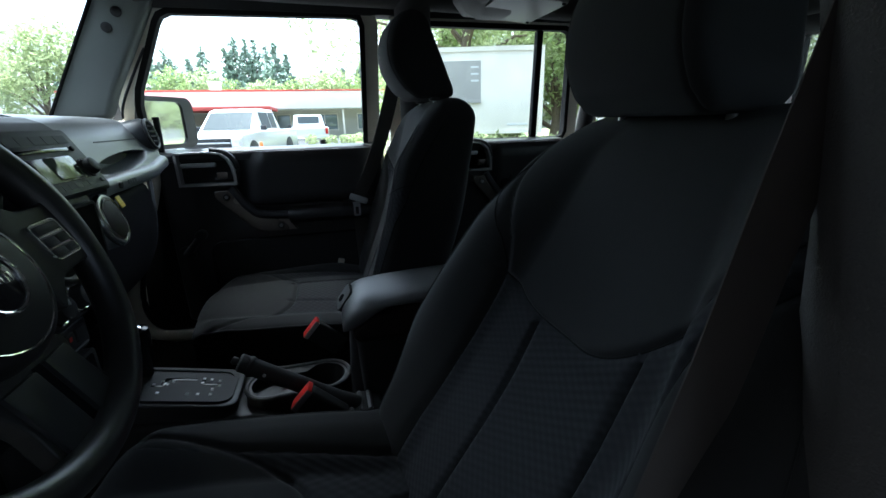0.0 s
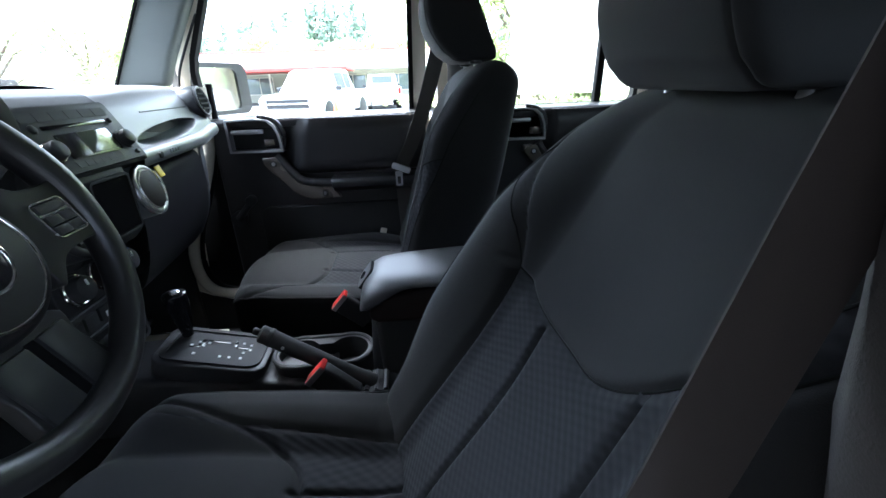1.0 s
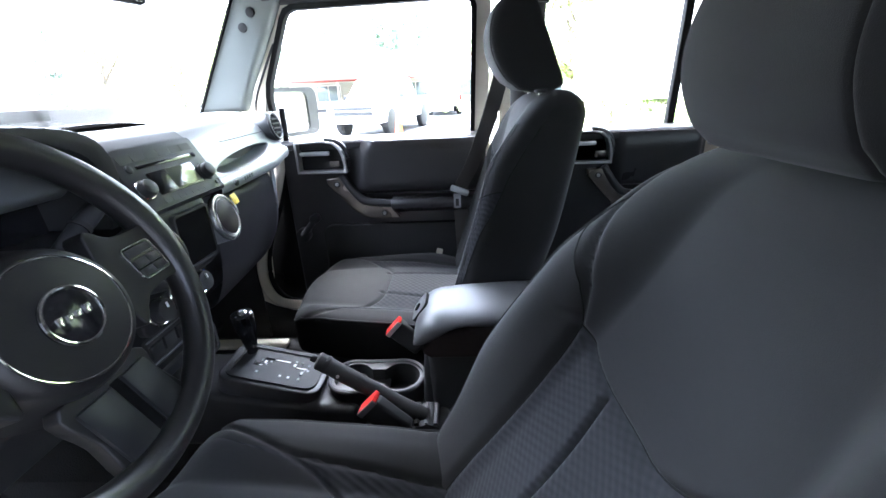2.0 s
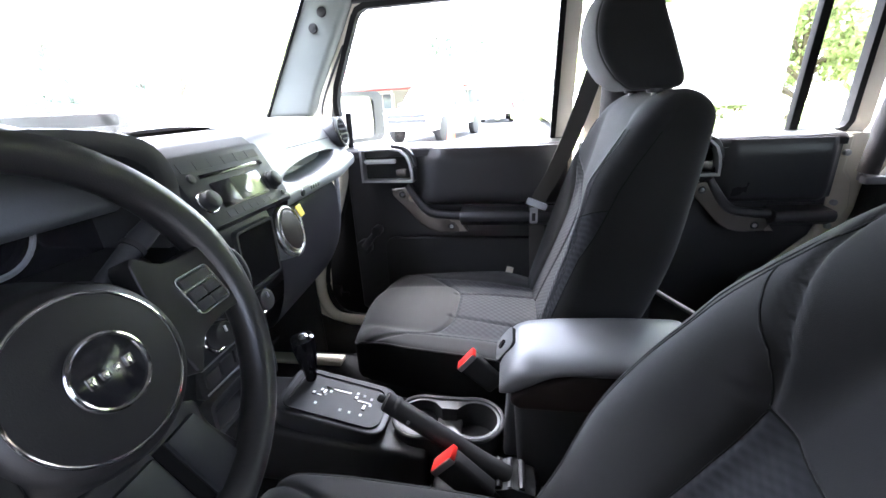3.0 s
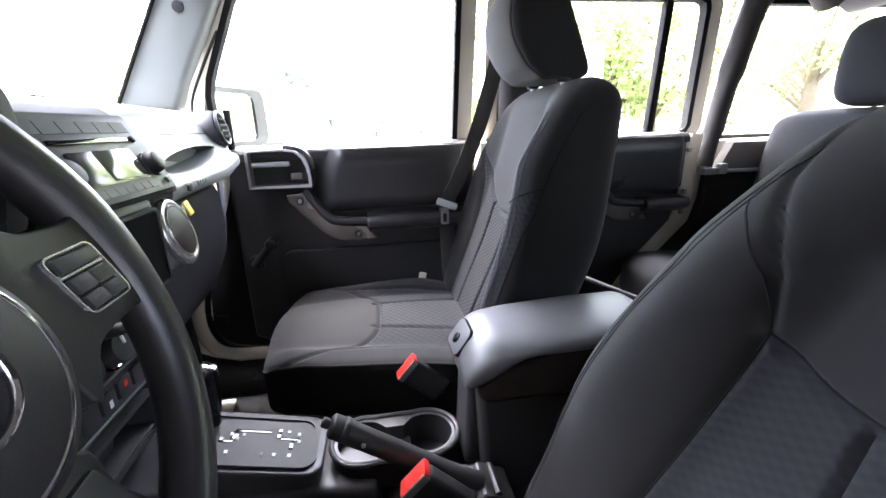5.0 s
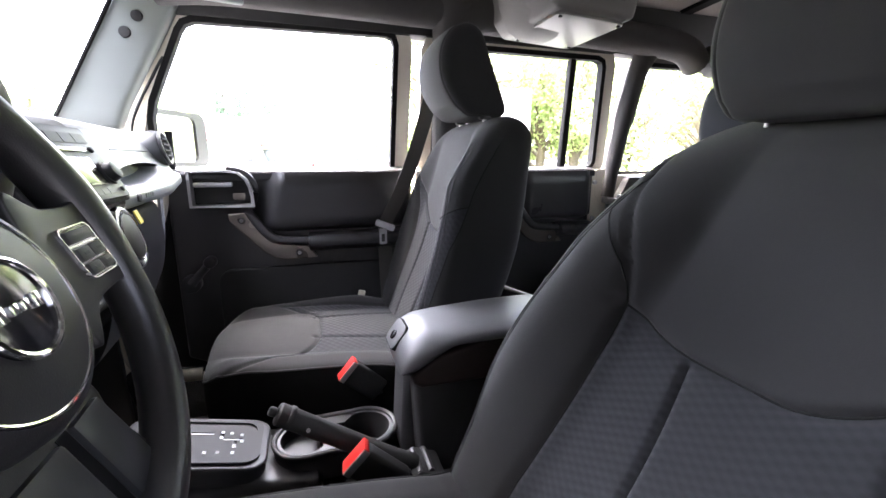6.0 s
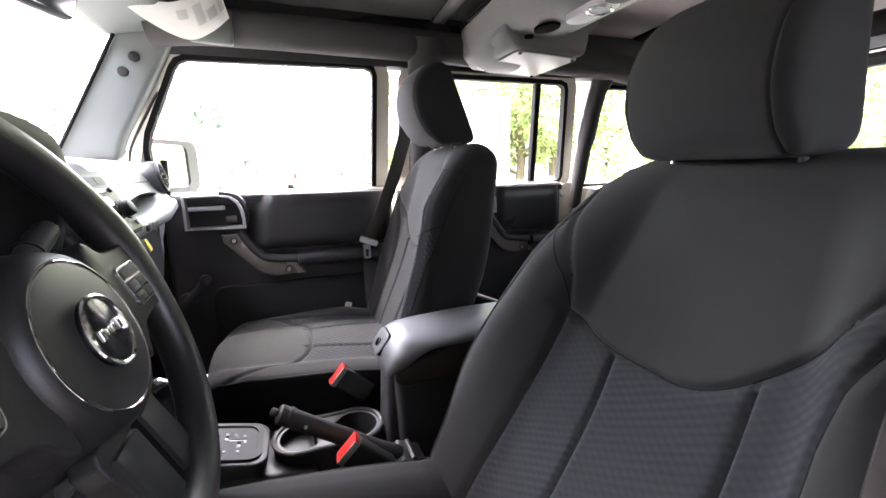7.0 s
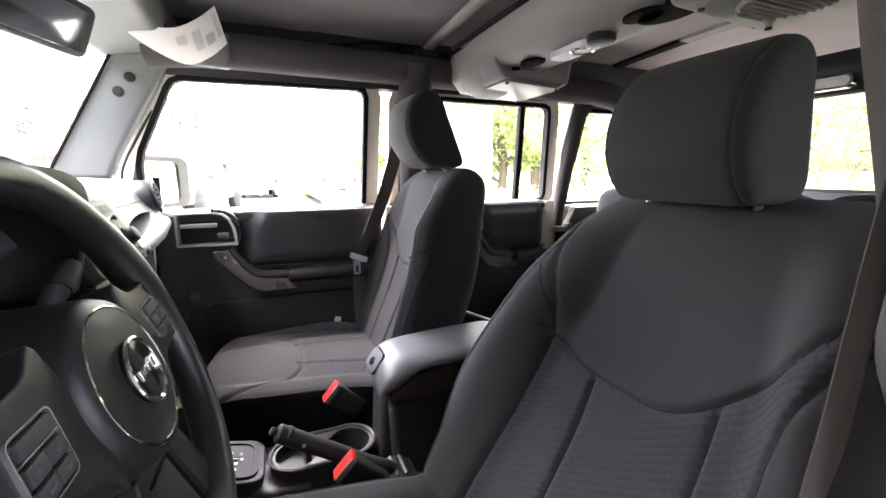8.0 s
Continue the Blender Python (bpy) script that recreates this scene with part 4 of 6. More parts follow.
    seams = [[(y, -0.085 - 0.19 * (abs(y) / 0.185) ** 4) for y in np.linspace(-0.19, 0.19, 45)]]
    for s in (1, -1):
        seams.append([(s * 0.060, -0.098), (s * 0.075, 0.02), (s * 0.085, 0.15)])
        seams.append([(s * 0.155, -0.18), (s * 0.160, 0.0), (s * 0.155, 0.15)])
    groove = np.zeros(Y.shape)
    for line in seams:
        groove = np.maximum(groove, np.exp(-(near_line(Y, X, line) / 0.0045) ** 2))
    P[..., 2] -= T * 0.006 * groove
    # the cushion tipped up and drawn out at its front
    P[..., 2] += rise * np.maximum(0.0, 0.005 - X) * np.clip((P[..., 2] - 0.775) / 0.118, 0, 1)
    P[..., 0] -= 0.12 * rise * (1 - ease(-0.318, -0.10, X))
    lab = np.where(Tc & front_rows, 1, 0)
    lab = np.where(Tc & ~front_rows & (np.abs(Yc) < 0.157), 2, lab)
    lab = np.where((lab == 0) & (Yc < 0), 4, lab)
    lab = np.where(~Tc, 3, lab)
    R = regions(P, True, {3}, lab, (0, 1, 2, 3, 4))
    cush = put("seat_cushion", R[1], FABRIC, seat, "smooth grey cloth seat cushion", sharp=70, back=False)
    put("skirt", R[3], SKIRT, cush, "black side skirt of the cushion", sharp=70, back=False)
    for k in (0, 4):
        put("bolster", R[k], BOLSTER, cush, "dark padded side bolster", sharp=70, back=False)
    put("woven_insert", R[2], MESH, cush, "bluish grey woven insert", sharp=70, back=False)
    for s, j in ((1, 0), (-1, nt)):
        line = [tuple(P[i, j] + np.array([0, s * 0.0004, 0.0])) for i in range(2, len(xs), 6)]
        put("piping", tube(smooth_path(line, 3), 0.0022, 6), FABRIC, cush, back=False)
    # base
    put("base", merge(prism([(-0.26, 0.70), (-0.27, 0.79), (0.17, 0.79), (0.20, 0.72), (0.17, 0.66), (-0.22, 0.66)], "y", cy - 0.195, cy + 0.195, 0.012, 2)), PLASTIC_DK, seat, "black plastic seat base cover", back=False)
    for s in (1, -1):
        put("seat_rail", box((-0.03, cy + s * 0.17, 0.625 + drop), (0.46, 0.035, 0.13 - 2 * drop), 0.006), PLASTIC_DK, seat, back=False)
    put("recline_lever", box((0.05, cy + 0.225, 0.80), (0.10, 0.02, 0.03), 0.008), PLASTIC, seat, back=False)
    # headrest
    prof = smooth_path([(0.250, 0, 1.402), (0.208, 0, 1.455), (0.196, 0, 1.510), (0.210, 0, 1.560), (0.248, 0, 1.590), (0.285, 0, 1.578), (0.310, 0, 1.520), (0.338, 0, 1.450), (0.352, 0, 1.408), (0.335, 0, 1.396), (0.290, 0, 1.396)], 6, True)
    cx, cz = 0.272, 1.492
    rings = []
    us = np.sin(np.linspace(-math.pi / 2, math.pi / 2, 97))
    for u in us:
        k = (1 - abs(u) ** 11.0) ** (1 / 4.0)
        k = max(k, 0.02)
        bulge = 0.010 * (1 - u * u)
        rings.append([(cx + (p.x - cx) * (0.36 + 0.64 * k) - (bulge if p.x < 0.24 else 0), cy + 0.108 * u, cz + (p.z - cz) * (0.36 + 0.64 * k)) for p in prof])
    P = np.array(rings)
    seam = np.abs(np.abs(us) - 0.83)[:, None] * np.ones(P.shape[1])
    dent = 0.0022 * np.exp(-(seam / 0.014) ** 2)
    dirn = P - np.array([cx, cy, cz])
    dirn[..., 1] = 0
    P = P + np.array(head)
    P -= dent[..., None] * dirn / (np.linalg.norm(dirn, axis=-1, keepdims=True) + 1e-6)
    hr = put("headrest", grid(P, wrap_v=True, caps=True), FABRIC, seat, "grey cloth headrest", sharp=70)
    for s in (1, -1):
        put("post", disc((0.305 + head[0], cy + head[1] + s * 0.080, 1.385), (0, 0, 1), 0.005, 0.07, 12, 0), STEEL, hr, "bright headrest post")
        put("post_guide", disc((0.305 + head[0], cy + head[1] + s * 0.080, 1.391), (0, 0, 1), 0.014, 0.012, 16, 0.003), PLASTIC, hr)
    return seat


front_seat(0.340, 0.0, 0.0, 0.0, "dark grey cloth front passenger seat with woven inserts", (0.0, 0.0, -0.006), puff=0.012, tip=1.118, crown=-0.010, edge=(0.064, 1.9, 0.022, 2.0), wrap=True)
front_seat(-0.424, 0.055, 0.046, 0.27, "dark grey cloth driver's seat with woven inserts, back reclined", (-0.008, 0.042, -0.014), 0.034, 0.024, 1.134, KY_WIDE, 0.034, (0.0125, 3.5, 0.078, 1.9), -0.018, 1.42, -0.010, -0.024, 0.024, 0.12, 0.26)


def buckle(tip, base):
    b = thing("belt_buckle", base, "black seat belt buckle with a red release button", "belt buckle", "belt buckles")
    a, c = Vector(tip), Vector(base)
    d = (a - c).normalized()
    rot = d.to_track_quat("Z", "Y").to_matrix().to_4x4()
    body = box((0, 0, -0.052), (0.026, 0.048, 0.080), 0.007, 3)
    part("housing", moved(body, Matrix.Translation(a) @ rot), PLASTIC_DK, b)
    part("button", moved(box((0.0, 0, -0.008), (0.027, 0.049, 0.010), 0.003), Matrix.Translation(a) @ rot), RED, b, "red release button")
    part("slot", moved(box((0.0125, 0, -0.009), (0.006, 0.046, 0.011), 0.002), Matrix.Translation(a) @ rot), STEEL, b)
    part("stalk", tube(smooth_path([c, c.lerp(a, 0.3) + Vector((0, 0, -0.005)), a - d * 0.08], 6), 0.016, 10, flat=(0.35, 1.0), up=(1, 0, 0)), PLASTIC_DK, b)
    return b


buckle((-0.046, 0.110, 0.898), (0.13, 0.118, 0.74))
buckle((-0.056, -0.134, 0.890), (0.12, -0.150, 0.73))

# belts
belt_p = thing("seat_belt", (0.30, 0.57, 1.5), "grey seat belt with steel tongue by the passenger's seat", "seat belt", "seat belts")
part("webbing", band(smooth_path([(0.272, 0.520, 1.56), (0.252, 0.530, 1.46), (0.205, 0.548, 1.30), (0.158, 0.562, 1.18), (0.124, 0.572, 1.110), (0.122, 0.588, 1.03), (0.13, 0.598, 0.80)], 6), 0.046, 0.0016, (1, 0.25, 0.1)), WEBBING_GREY, belt_p)
tg = part("tongue", box((0.119, 0.560, 1.104), (0.060, 0.014, 0.020), 0.006, rot=(0, 22, 0)), WHITE_PLASTIC, belt_p, "pale plastic tongue grip")
part("blade", frame_loop(rounded(0.100, 1.050, 0.122, 1.096, 0.004), rounded(0.106, 1.056, 0.116, 1.080, 0.002), "y", 0.550, 0.553), STEEL, tg)
part("anchor_loop", merge(box((0.28, 0.525, 1.575), (0.07, 0.02, 0.035), 0.008)), PLASTIC, belt_p, "black belt guide loop")
part("anchor_cover", box((0.040, 0.592, 0.870), (0.022, 0.010, 0.060), 0.004, rot=(0, 14, 0)), CREAM, belt_p, "cream anchor tab")
part("anchor_cover", box((0.117, 0.596, 0.858), (0.016, 0.010, 0.05), 0.004), CREAM, belt_p, "cream anchor tab")
belt_d = thing("seat_belt", (0.33, -0.62, 1.55), "grey brown seat belt hanging beside the driver's seat", "seat belt", "seat belts")
part("webbing", band([(0.345, -0.617, 1.50), (0.310, -0.623, 1.40), (0.272, -0.631, 1.30), (0.235, -0.640, 1.20), (0.194, -0.648, 1.10), (0.150, -0.656, 1.0), (0.107, -0.665, 0.90), (0.062, -0.674, 0.80), (0.0, -0.684, 0.66)], 0.047, 0.0016, (1, 0.05, 0)), WEBBING, belt_d)
part("anchor_loop", box((0.352, -0.616, 1.52), (0.07, 0.03, 0.035), 0.008), PLASTIC, belt_d)


# ---- dashboard ----
dash = thing("dashboard", (-0.60, MID, 0.95), "dark slate plastic dashboard with a silver grab bar", "dashboard")
top_pts = [(-0.80, 1.285), (-0.80, 1.335), (-0.66, 1.352), (-0.52, 1.358), (-0.460, 1.356), (-0.420, 1.345), (-0.398, 1.325), (-0.388, 1.300), (-0.405, 1.288), (-0.45, 1.285)]
part("upper_skin", prism(top_pts, "y", other(0.555), 0.084, 0.006, 3), DASH_TOP, dash, "slate grey padded upper dash")
part("core", prism([(-0.80, 0.98), (-0.80, 1.295), (-0.50, 1.295), (-0.50, 1.20), (-0.52, 0.98)], "y", other(0.545), 0.540, 0.01), PLASTIC_DK, dash)
# passenger side of the dash: one skin from the windscreen down to the grab bar, with an oval hand hole
skin_path = smooth_path([(-0.80, 0, 1.330), (-0.66, 0, 1.360), (-0.56, 0, 1.369), (-0.485, 0, 1.366), (-0.445, 0, 1.353), (-0.420, 0, 1.330), (-0.405, 0, 1.308), (-0.393, 0, 1.287), (-0.382, 0, 1.268), (-0.373, 0, 1.252)], 16)
bar_path = smooth_path([(-0.373, 0, 1.252), (-0.362, 0, 1.247), (-0.357, 0, 1.236), (-0.360, 0, 1.223), (-0.374, 0, 1.216), (-0.42, 0, 1.211)], 6)
skin_ys = np.concatenate([np.linspace(0.084, 0.52, 120), 0.52 + 0.030 * np.sin(np.linspace(0, math.pi / 2, 9)[1:])])


def dash_point(p, y):
    """A point of the skin's profile, drawn across to y: raked towards the door, rounded at the end, hollow at the hand hole."""
    q = 1 - math.sqrt(max(0.0, 1 - (max(0.0, y - 0.52) / 0.0302) ** 2))
    x = p.x - 0.075 * (y - 0.12) - 0.035 * q * ease(-0.60, -0.45, p.x)
    z = p.z + 0.016 * ease(0.40, 0.54, y) * (1 - ease(1.26, 1.30, p.z)) - 0.012 * q
    r = math.hypot((y - 0.290) / 0.160, (p.z - 1.2700 - 0.008 * (y - 0.290) / 0.160) / 0.0165)
    return (x - 0.050 * (1 - ease(0.74, 1.06, r)), y, z)


gb = part("passenger_dash", grid([[dash_point(p, y) for y in skin_ys] for p in skin_path]), DASH_TOP, dash, "slate grey moulded skin round the hand hole", sharp=60)
part("hand_hole", prism([(0.290 + 0.145 * math.cos(a), 1.2700 + 0.007 * math.cos(a) + 0.0135 * math.sin(a)) for a in np.linspace(0, 2 * math.pi, 33)[:-1]], "x", -0.452, -0.444, 0), PLASTIC_DK, gb, "dark hollow behind the grab bar")
part("airbag_seam", tube([tuple(Vector(dash_point(Vector((-0.4085, 0, 1.313)), y)) + Vector((0.001, 0, 0))) for y in np.linspace(0.22, 0.47, 12)], 0.0012, 6), PLASTIC_DK, gb)
bar = part("grab_bar", grid([[dash_point(p, y) for y in skin_ys] for p in bar_path]), SILVER, dash, "satin silver passenger grab bar", sharp=60)
bar_at = dash_point(Vector((-0.357, 0, 1.233)), 0.150)
part("screw", disc((bar_at[0] + 0.001, 0.150, bar_at[2]), (1, 0, -0.1), 0.0065, 0.006, 16, 0.001), PLASTIC_DK, bar)
for k in range(4):
    bar_at = dash_point(Vector((-0.357, 0, 1.234)), 0.200 + 0.013 * k)
    part("raised_bar", box((bar_at[0] + 0.0005, bar_at[1], bar_at[2]), (0.003, 0.008, 0.008), 0.001), PILLAR, bar)
gl_pts = smooth_path([(-0.435, 0, 1.212), (-0.400, 0, 1.196), (-0.392, 0, 1.120), (-0.405, 0, 1.03), (-0.440, 0, 0.965), (-0.50, 0, 0.955)], 5)
gl = [[(p.x - 0.08 * (y - 0.1), y, p.z + 0.035 * max(0, (y - 0.40) / 0.12) * (1 if p.z < 1.1 else 0)) for p in gl_pts] for y in np.linspace(0.088, 0.452, 14)]
gbm = grid(gl)
bmesh.ops.solidify(gbm, geom=gbm.faces[:], thickness=0.014)
gd = part("glove_box_door", gbm, PLASTIC, dash, "black glove box door")
part("latch", box((-0.405, 0.150, 1.150), (0.02, 0.05, 0.03), 0.005), PLASTIC_DK, gd)
part("end_trim", band(smooth_path([(-0.421, 0.461, 1.212), (-0.426, 0.463, 1.13), (-0.442, 0.463, 1.04), (-0.479, 0.461, 0.965)], 6), 0.006, 0.02, (1, 0, 0)), SILVER, dash, "pale edge strip of the dash end")
# round end vent
va = Vector((0.93, 0.06, 0.20)).normalized()
vc = Vector((-0.420, 0.526, 1.322))
ev = part("end_vent", disc(vc - va * 0.03, va, 0.044, 0.07, 36, 0.014), DASH_TOP, dash, "round black air vent")
part("vent_ring", ring(vc + va * 0.006, va, 0.037, 0.004), PLASTIC, ev)
# flat black disc, the vent's inner shade as colour
part("vent_mouth", disc(vc + va * 0.005, va, 0.034, 0.004, 28, 0), VOID_SHADE, ev)
vup = va.cross(Vector((0, 1, 0))).normalized()
vside = vup.cross(va).normalized()
for k in (-0.02, -0.007, 0.006, 0.019):
    h = math.sqrt(0.033 ** 2 - k * k)
    part("fin", tube([vc + va * 0.009 + vup * k - vside * h, vc + va * 0.009 + vup * k + vside * h], 0.0028, 6), RUBBER, ev)

# centre stack
st_pts = [(-0.60, 1.352), (-0.475, 1.362), (-0.442, 1.359), (-0.420, 1.350), (-0.404, 1.336), (-0.347, 1.245), (-0.338, 1.190), (-0.342, 1.128), (-0.362, 1.108), (-0.425, 1.094), (-0.442, 1.00), (-0.47, 0.88), (-0.60, 0.88)]
st_up = [p for p in st_pts[:6]] + [(-0.347, 1.236), (-0.60, 1.236)]
st_low = [(-0.60, 1.240), (-0.347, 1.240)] + st_pts[6:]
stack = part("stack_body", merge(prism(st_up, "y", -0.148, 0.085, 0.010, 3), prism(st_low, "y", -0.148, 0.008, 0.010, 3)), STACK, dash, "black centre stack")
part("stack_side", prism([(-0.60, 1.238), (-0.385, 1.238), (-0.388, 1.13), (-0.43, 1.09), (-0.47, 0.90), (-0.60, 0.90)], "y", 0.000, 0.092, 0.008, 2), PLASTIC_DK, dash, "dark filler beside the stack")
un = Vector((0.105, 0, 0.056)).normalized()
uv = Vector((-0.056, 0, 0.105)).normalized()
RC = Vector((-0.3705, -0.031, 1.290))
RM = Matrix(((0, uv.x, un.x, RC.x), (1, uv.y, un.y, RC.y), (0, uv.z, un.z, RC.z), (0, 0, 0, 1)))


def on_radio(bm):
    return moved(bm, RM)


radio = thing("car_radio", tuple(RC), "black car radio, its display tinted like green reflections", "car radio")
part("face_plate", on_radio(prism(rounded(-0.104, -0.054, 0.104, 0.052, 0.008), "z", -0.004, 0.005, 0.003)), STACK, radio)
part("disc_slot", on_radio(box((0.002, 0.0175, 0.005), (0.136, 0.0055, 0.004), 0.001)), DARK_GLOSS, radio)
part("eject_button", on_radio(disc((-0.081, 0.0175, 0.006), (0, 0, 1), 0.0065, 0.006, 16)), STACK, radio)
part("eject_button", on_radio(disc((0.081, 0.0175, 0.006), (0, 0, 1), 0.0045, 0.006, 16)), STACK, radio)
for k in range(6):
    part("button", on_radio(box((-0.075 + 0.030 * k, 0.0345, 0.0048), (0.0286, 0.014, 0.0016), 0)), STACK, radio, smooth=False)
part("display_surround", on_radio(prism(rounded(-0.058, -0.034, 0.058, 0.006, 0.004), "z", 0.004, 0.0065, 0.001)), DARK_GLOSS, radio)
part("display", on_radio(box((0.020, -0.013, 0.0068), (0.068, 0.036, 0.002), 0.0006)), SCREEN, radio, "glossy display with a painted pale green reflection")
for s in (-1, 1):
    kn = part("knob", on_radio(disc((s * 0.080, -0.018, 0.011), (0, 0, 1), 0.0145, 0.015, 28, 0.003, 0.0132)), STACK, radio, "round black knob")
    part("knob_ring", on_radio(ring((s * 0.080, -0.018, 0.006), (0, 0, 1), 0.0150, 0.002, 28, 6)), CHROME if s < 0 else STACK, kn)
for k in range(7):
    part("button", on_radio(box((-0.052 + 0.0175 * k, -0.0425, 0.0048), (0.0164, 0.0100, 0.0016), 0)), STACK, radio, smooth=False)
part("power_button", on_radio(disc((0.088, -0.043, 0.006), (0, 0, 1), 0.004, 0.005, 14)), PILLAR, radio)

# pocket between the round vents
part("pocket", merge(frame_loop(rounded(-0.100, 1.133, -0.004, 1.229, 0.008), rounded(-0.096, 1.137, -0.008, 1.225, 0.005), "x", -0.390, -0.3355)), PLASTIC_DK, stack, "small open pocket")
# plate near the pocket's mouth, blackened in place of its inner shade
part("pocket_shade", box((-0.3388, -0.052, 1.181), (0.004, 0.09, 0.085), 0), VOID_SHADE, stack)
for y, lab in ((0.062, "brown lidded round vent"), (-0.168, "black round vent")):
    ax = Vector((0.96, 0.08 if y > 0 else 0.0, 0.24)).normalized()
    c = Vector((-0.379 if y > 0 else -0.345, y, 1.174 if y > 0 else 1.180))
    v = part("round_vent", disc(c, ax, 0.048, 0.06, 36, 0.010), SILVER if y > 0 else PLASTIC, dash, lab)
    part("vent_ring", ring(c + ax * 0.030, ax, 0.042, 0.0065, 36, 10), SATIN if y > 0 else PLASTIC_DK, v, "satin silver vent ring" if y > 0 else "dark vent ring")
    part("vent_disc", disc(c + ax * 0.030, ax, 0.036, 0.006, 30, 0.002), PLASTIC_DK, v)
    if y > 0:
        part("shutter", disc(c + ax * 0.034, ax, 0.035, 0.008, 30, 0.003), SHUTTER, v, "closed brown shutter")
        part("shutter_rim", ring(c + ax * 0.036, ax, 0.0365, 0.0016, 36, 6), SATIN, v, "thin bright rim")
        continue
    up2 = ax.cross(Vector((0, 1, 0))).normalized()
    for k in (-0.022, -0.008, 0.006, 0.020):
        h = math.sqrt(0.035 ** 2 - k * k)
        part("fin", tube([c + ax * 0.035 + up2 * k + Vector((0, -h, 0)), c + ax * 0.035 + up2 * k + Vector((0, h, 0))], 0.0026, 6), PLASTIC_DK, v)
tag = solid("paper_tag", box((-0.352, 0.117, 1.206), (0.002, 0.026, 0.022), 0.0004, rot=(0, -20, 10)), YELLOW, "small yellow card tag stuck above a vent", "tag")
card = solid("card", box((-0.362, 0.126, 1.188), (0.002, 0.026, 0.040), 0.0004, rot=(0, -8, 15)), PAPER, "small white card tucked beside a vent", "card")
# heater controls
hv = part("heater_panel", prism(rounded(-0.128, 1.016, 0.076, 1.096, 0.02), "x", -0.445, -0.424, 0.006, 3), PLASTIC_DK, dash, "black heater control panel")
for y in (-0.089, -0.028, 0.033):
    k = part("knob", disc((-0.412, y, 1.056), (0.97, 0, 0.22), 0.0225, 0.026, 28, 0.003, 0.020), PLASTIC_DK, hv, "round heater knob")
    part("knob_ring", ring((-0.419, y, 1.0545), (0.97, 0, 0.22), 0.0245, 0.0036, 32, 8), CHROME, k)
    part("pointer", box((-0.3985, y, 1.068), (0.003, 0.003, 0.010), 0.0005, rot=(0, -13, 0)), MARK, k)
part("warm_mark", box((-0.4235, 0.033 - 0.031, 1.066), (0.001, 0.006, 0.006), 0), MARK_RED, hv)
part("cold_mark", box((-0.4235, 0.033 + 0.031, 1.066), (0.001, 0.006, 0.006), 0), MARK_BLUE, hv)
sw = part("switch_panel", prism(rounded(-0.126, 0.948, 0.074, 1.010, 0.012), "x", -0.462, -0.440, 0.005, 2), PLASTIC_DK, dash, "black switch row with bright lines")
for z in (1.003, 0.956):
    part("bright_line", box((-0.4385, -0.026, z), (0.003, 0.18, 0.0024), 0.0008), SILVER, sw)
for k in range(5):
    part("switch", box((-0.4385, -0.098 + 0.036 * k, 0.980), (0.008, 0.030, 0.026), 0.003), PLASTIC_DK, sw)
part("switch_mark", box((-0.434, 0.010, 0.984), (0.001, 0.008, 0.008), 0), MARK_RED, sw)
part("switch_mark", box((-0.434, -0.026, 0.976), (0.001, 0.006, 0.010), 0), MARK, sw)
cub = part("cubby", merge(frame_loop(rounded(-0.122, 0.872, 0.070, 0.940, 0.01), rounded(-0.114, 0.880, 0.062, 0.932, 0.008), "x", -0.49, -0.436)), PLASTIC_DK, dash, "open cubby under the switches")
part("cubby_floor", box((-0.49, -0.026, 0.879), (0.10, 0.17, 0.006), 0.002), PLASTIC_DK, cub)

# instrument hood and column
arch_o = [(-0.635, 1.24), (-0.625, 1.315), (-0.580, 1.362), (-0.50, 1.382), (-0.39, 1.388), (-0.28, 1.382), (-0.215, 1.362), (-0.180, 1.315), (-0.172, 1.24)]
arch_o = [(p.x, p.y) for p in smooth_path([(y, z, 0) for y, z in arch_o], 4)]
arch_i = [(y * 0.90 - 0.0405, 1.24 + (z - 1.24) * 0.86) for y, z in arch_o]
hood = prism(arch_o + arch_i[::-1], "x", -0.70, -0.335, 0.006, 2)
for v in hood.verts:
    v.co.x += 0.30 * (v.co.z - 1.30)
cl = part("instrument_hood", hood, PLASTIC_DK, dash, "dark grained instrument hood")
part("instrument_face", prism([(y, z) for y, z in arch_i], "x", -0.455, -0.445, 0), DARK_GLOSS, cl, smooth=False)
for y, r in ((-0.31, 0.045), (-0.47, 0.045)):
    part("gauge_rim", ring((-0.440, y, 1.295), (1, 0, 0.1), r, 0.003, 32, 6), SILVER, cl)
part("knee_panel", prism([(-0.46, 1.24), (-0.40, 1.22), (-0.40, 1.05), (-0.50, 0.92), (-0.60, 0.92), (-0.60, 1.24)], "y", -0.62, -0.175, 0.01, 2), PLASTIC_DK, dash)

# ---- steering wheel ----
HUB = Vector((-0.243, -0.391, 1.217))
wa = Vector((math.cos(radians(20)), 0, math.sin(radians(20))))
wu = Vector((-wa.z, 0, wa.x))
WM = Matrix(((0, wu.x, wa.x, HUB.x), (1, 0, 0, HUB.y), (0, wu.z, wa.z, HUB.z), (0, 0, 0, 1)))


def on_wheel(bm):
    return moved(bm, WM)


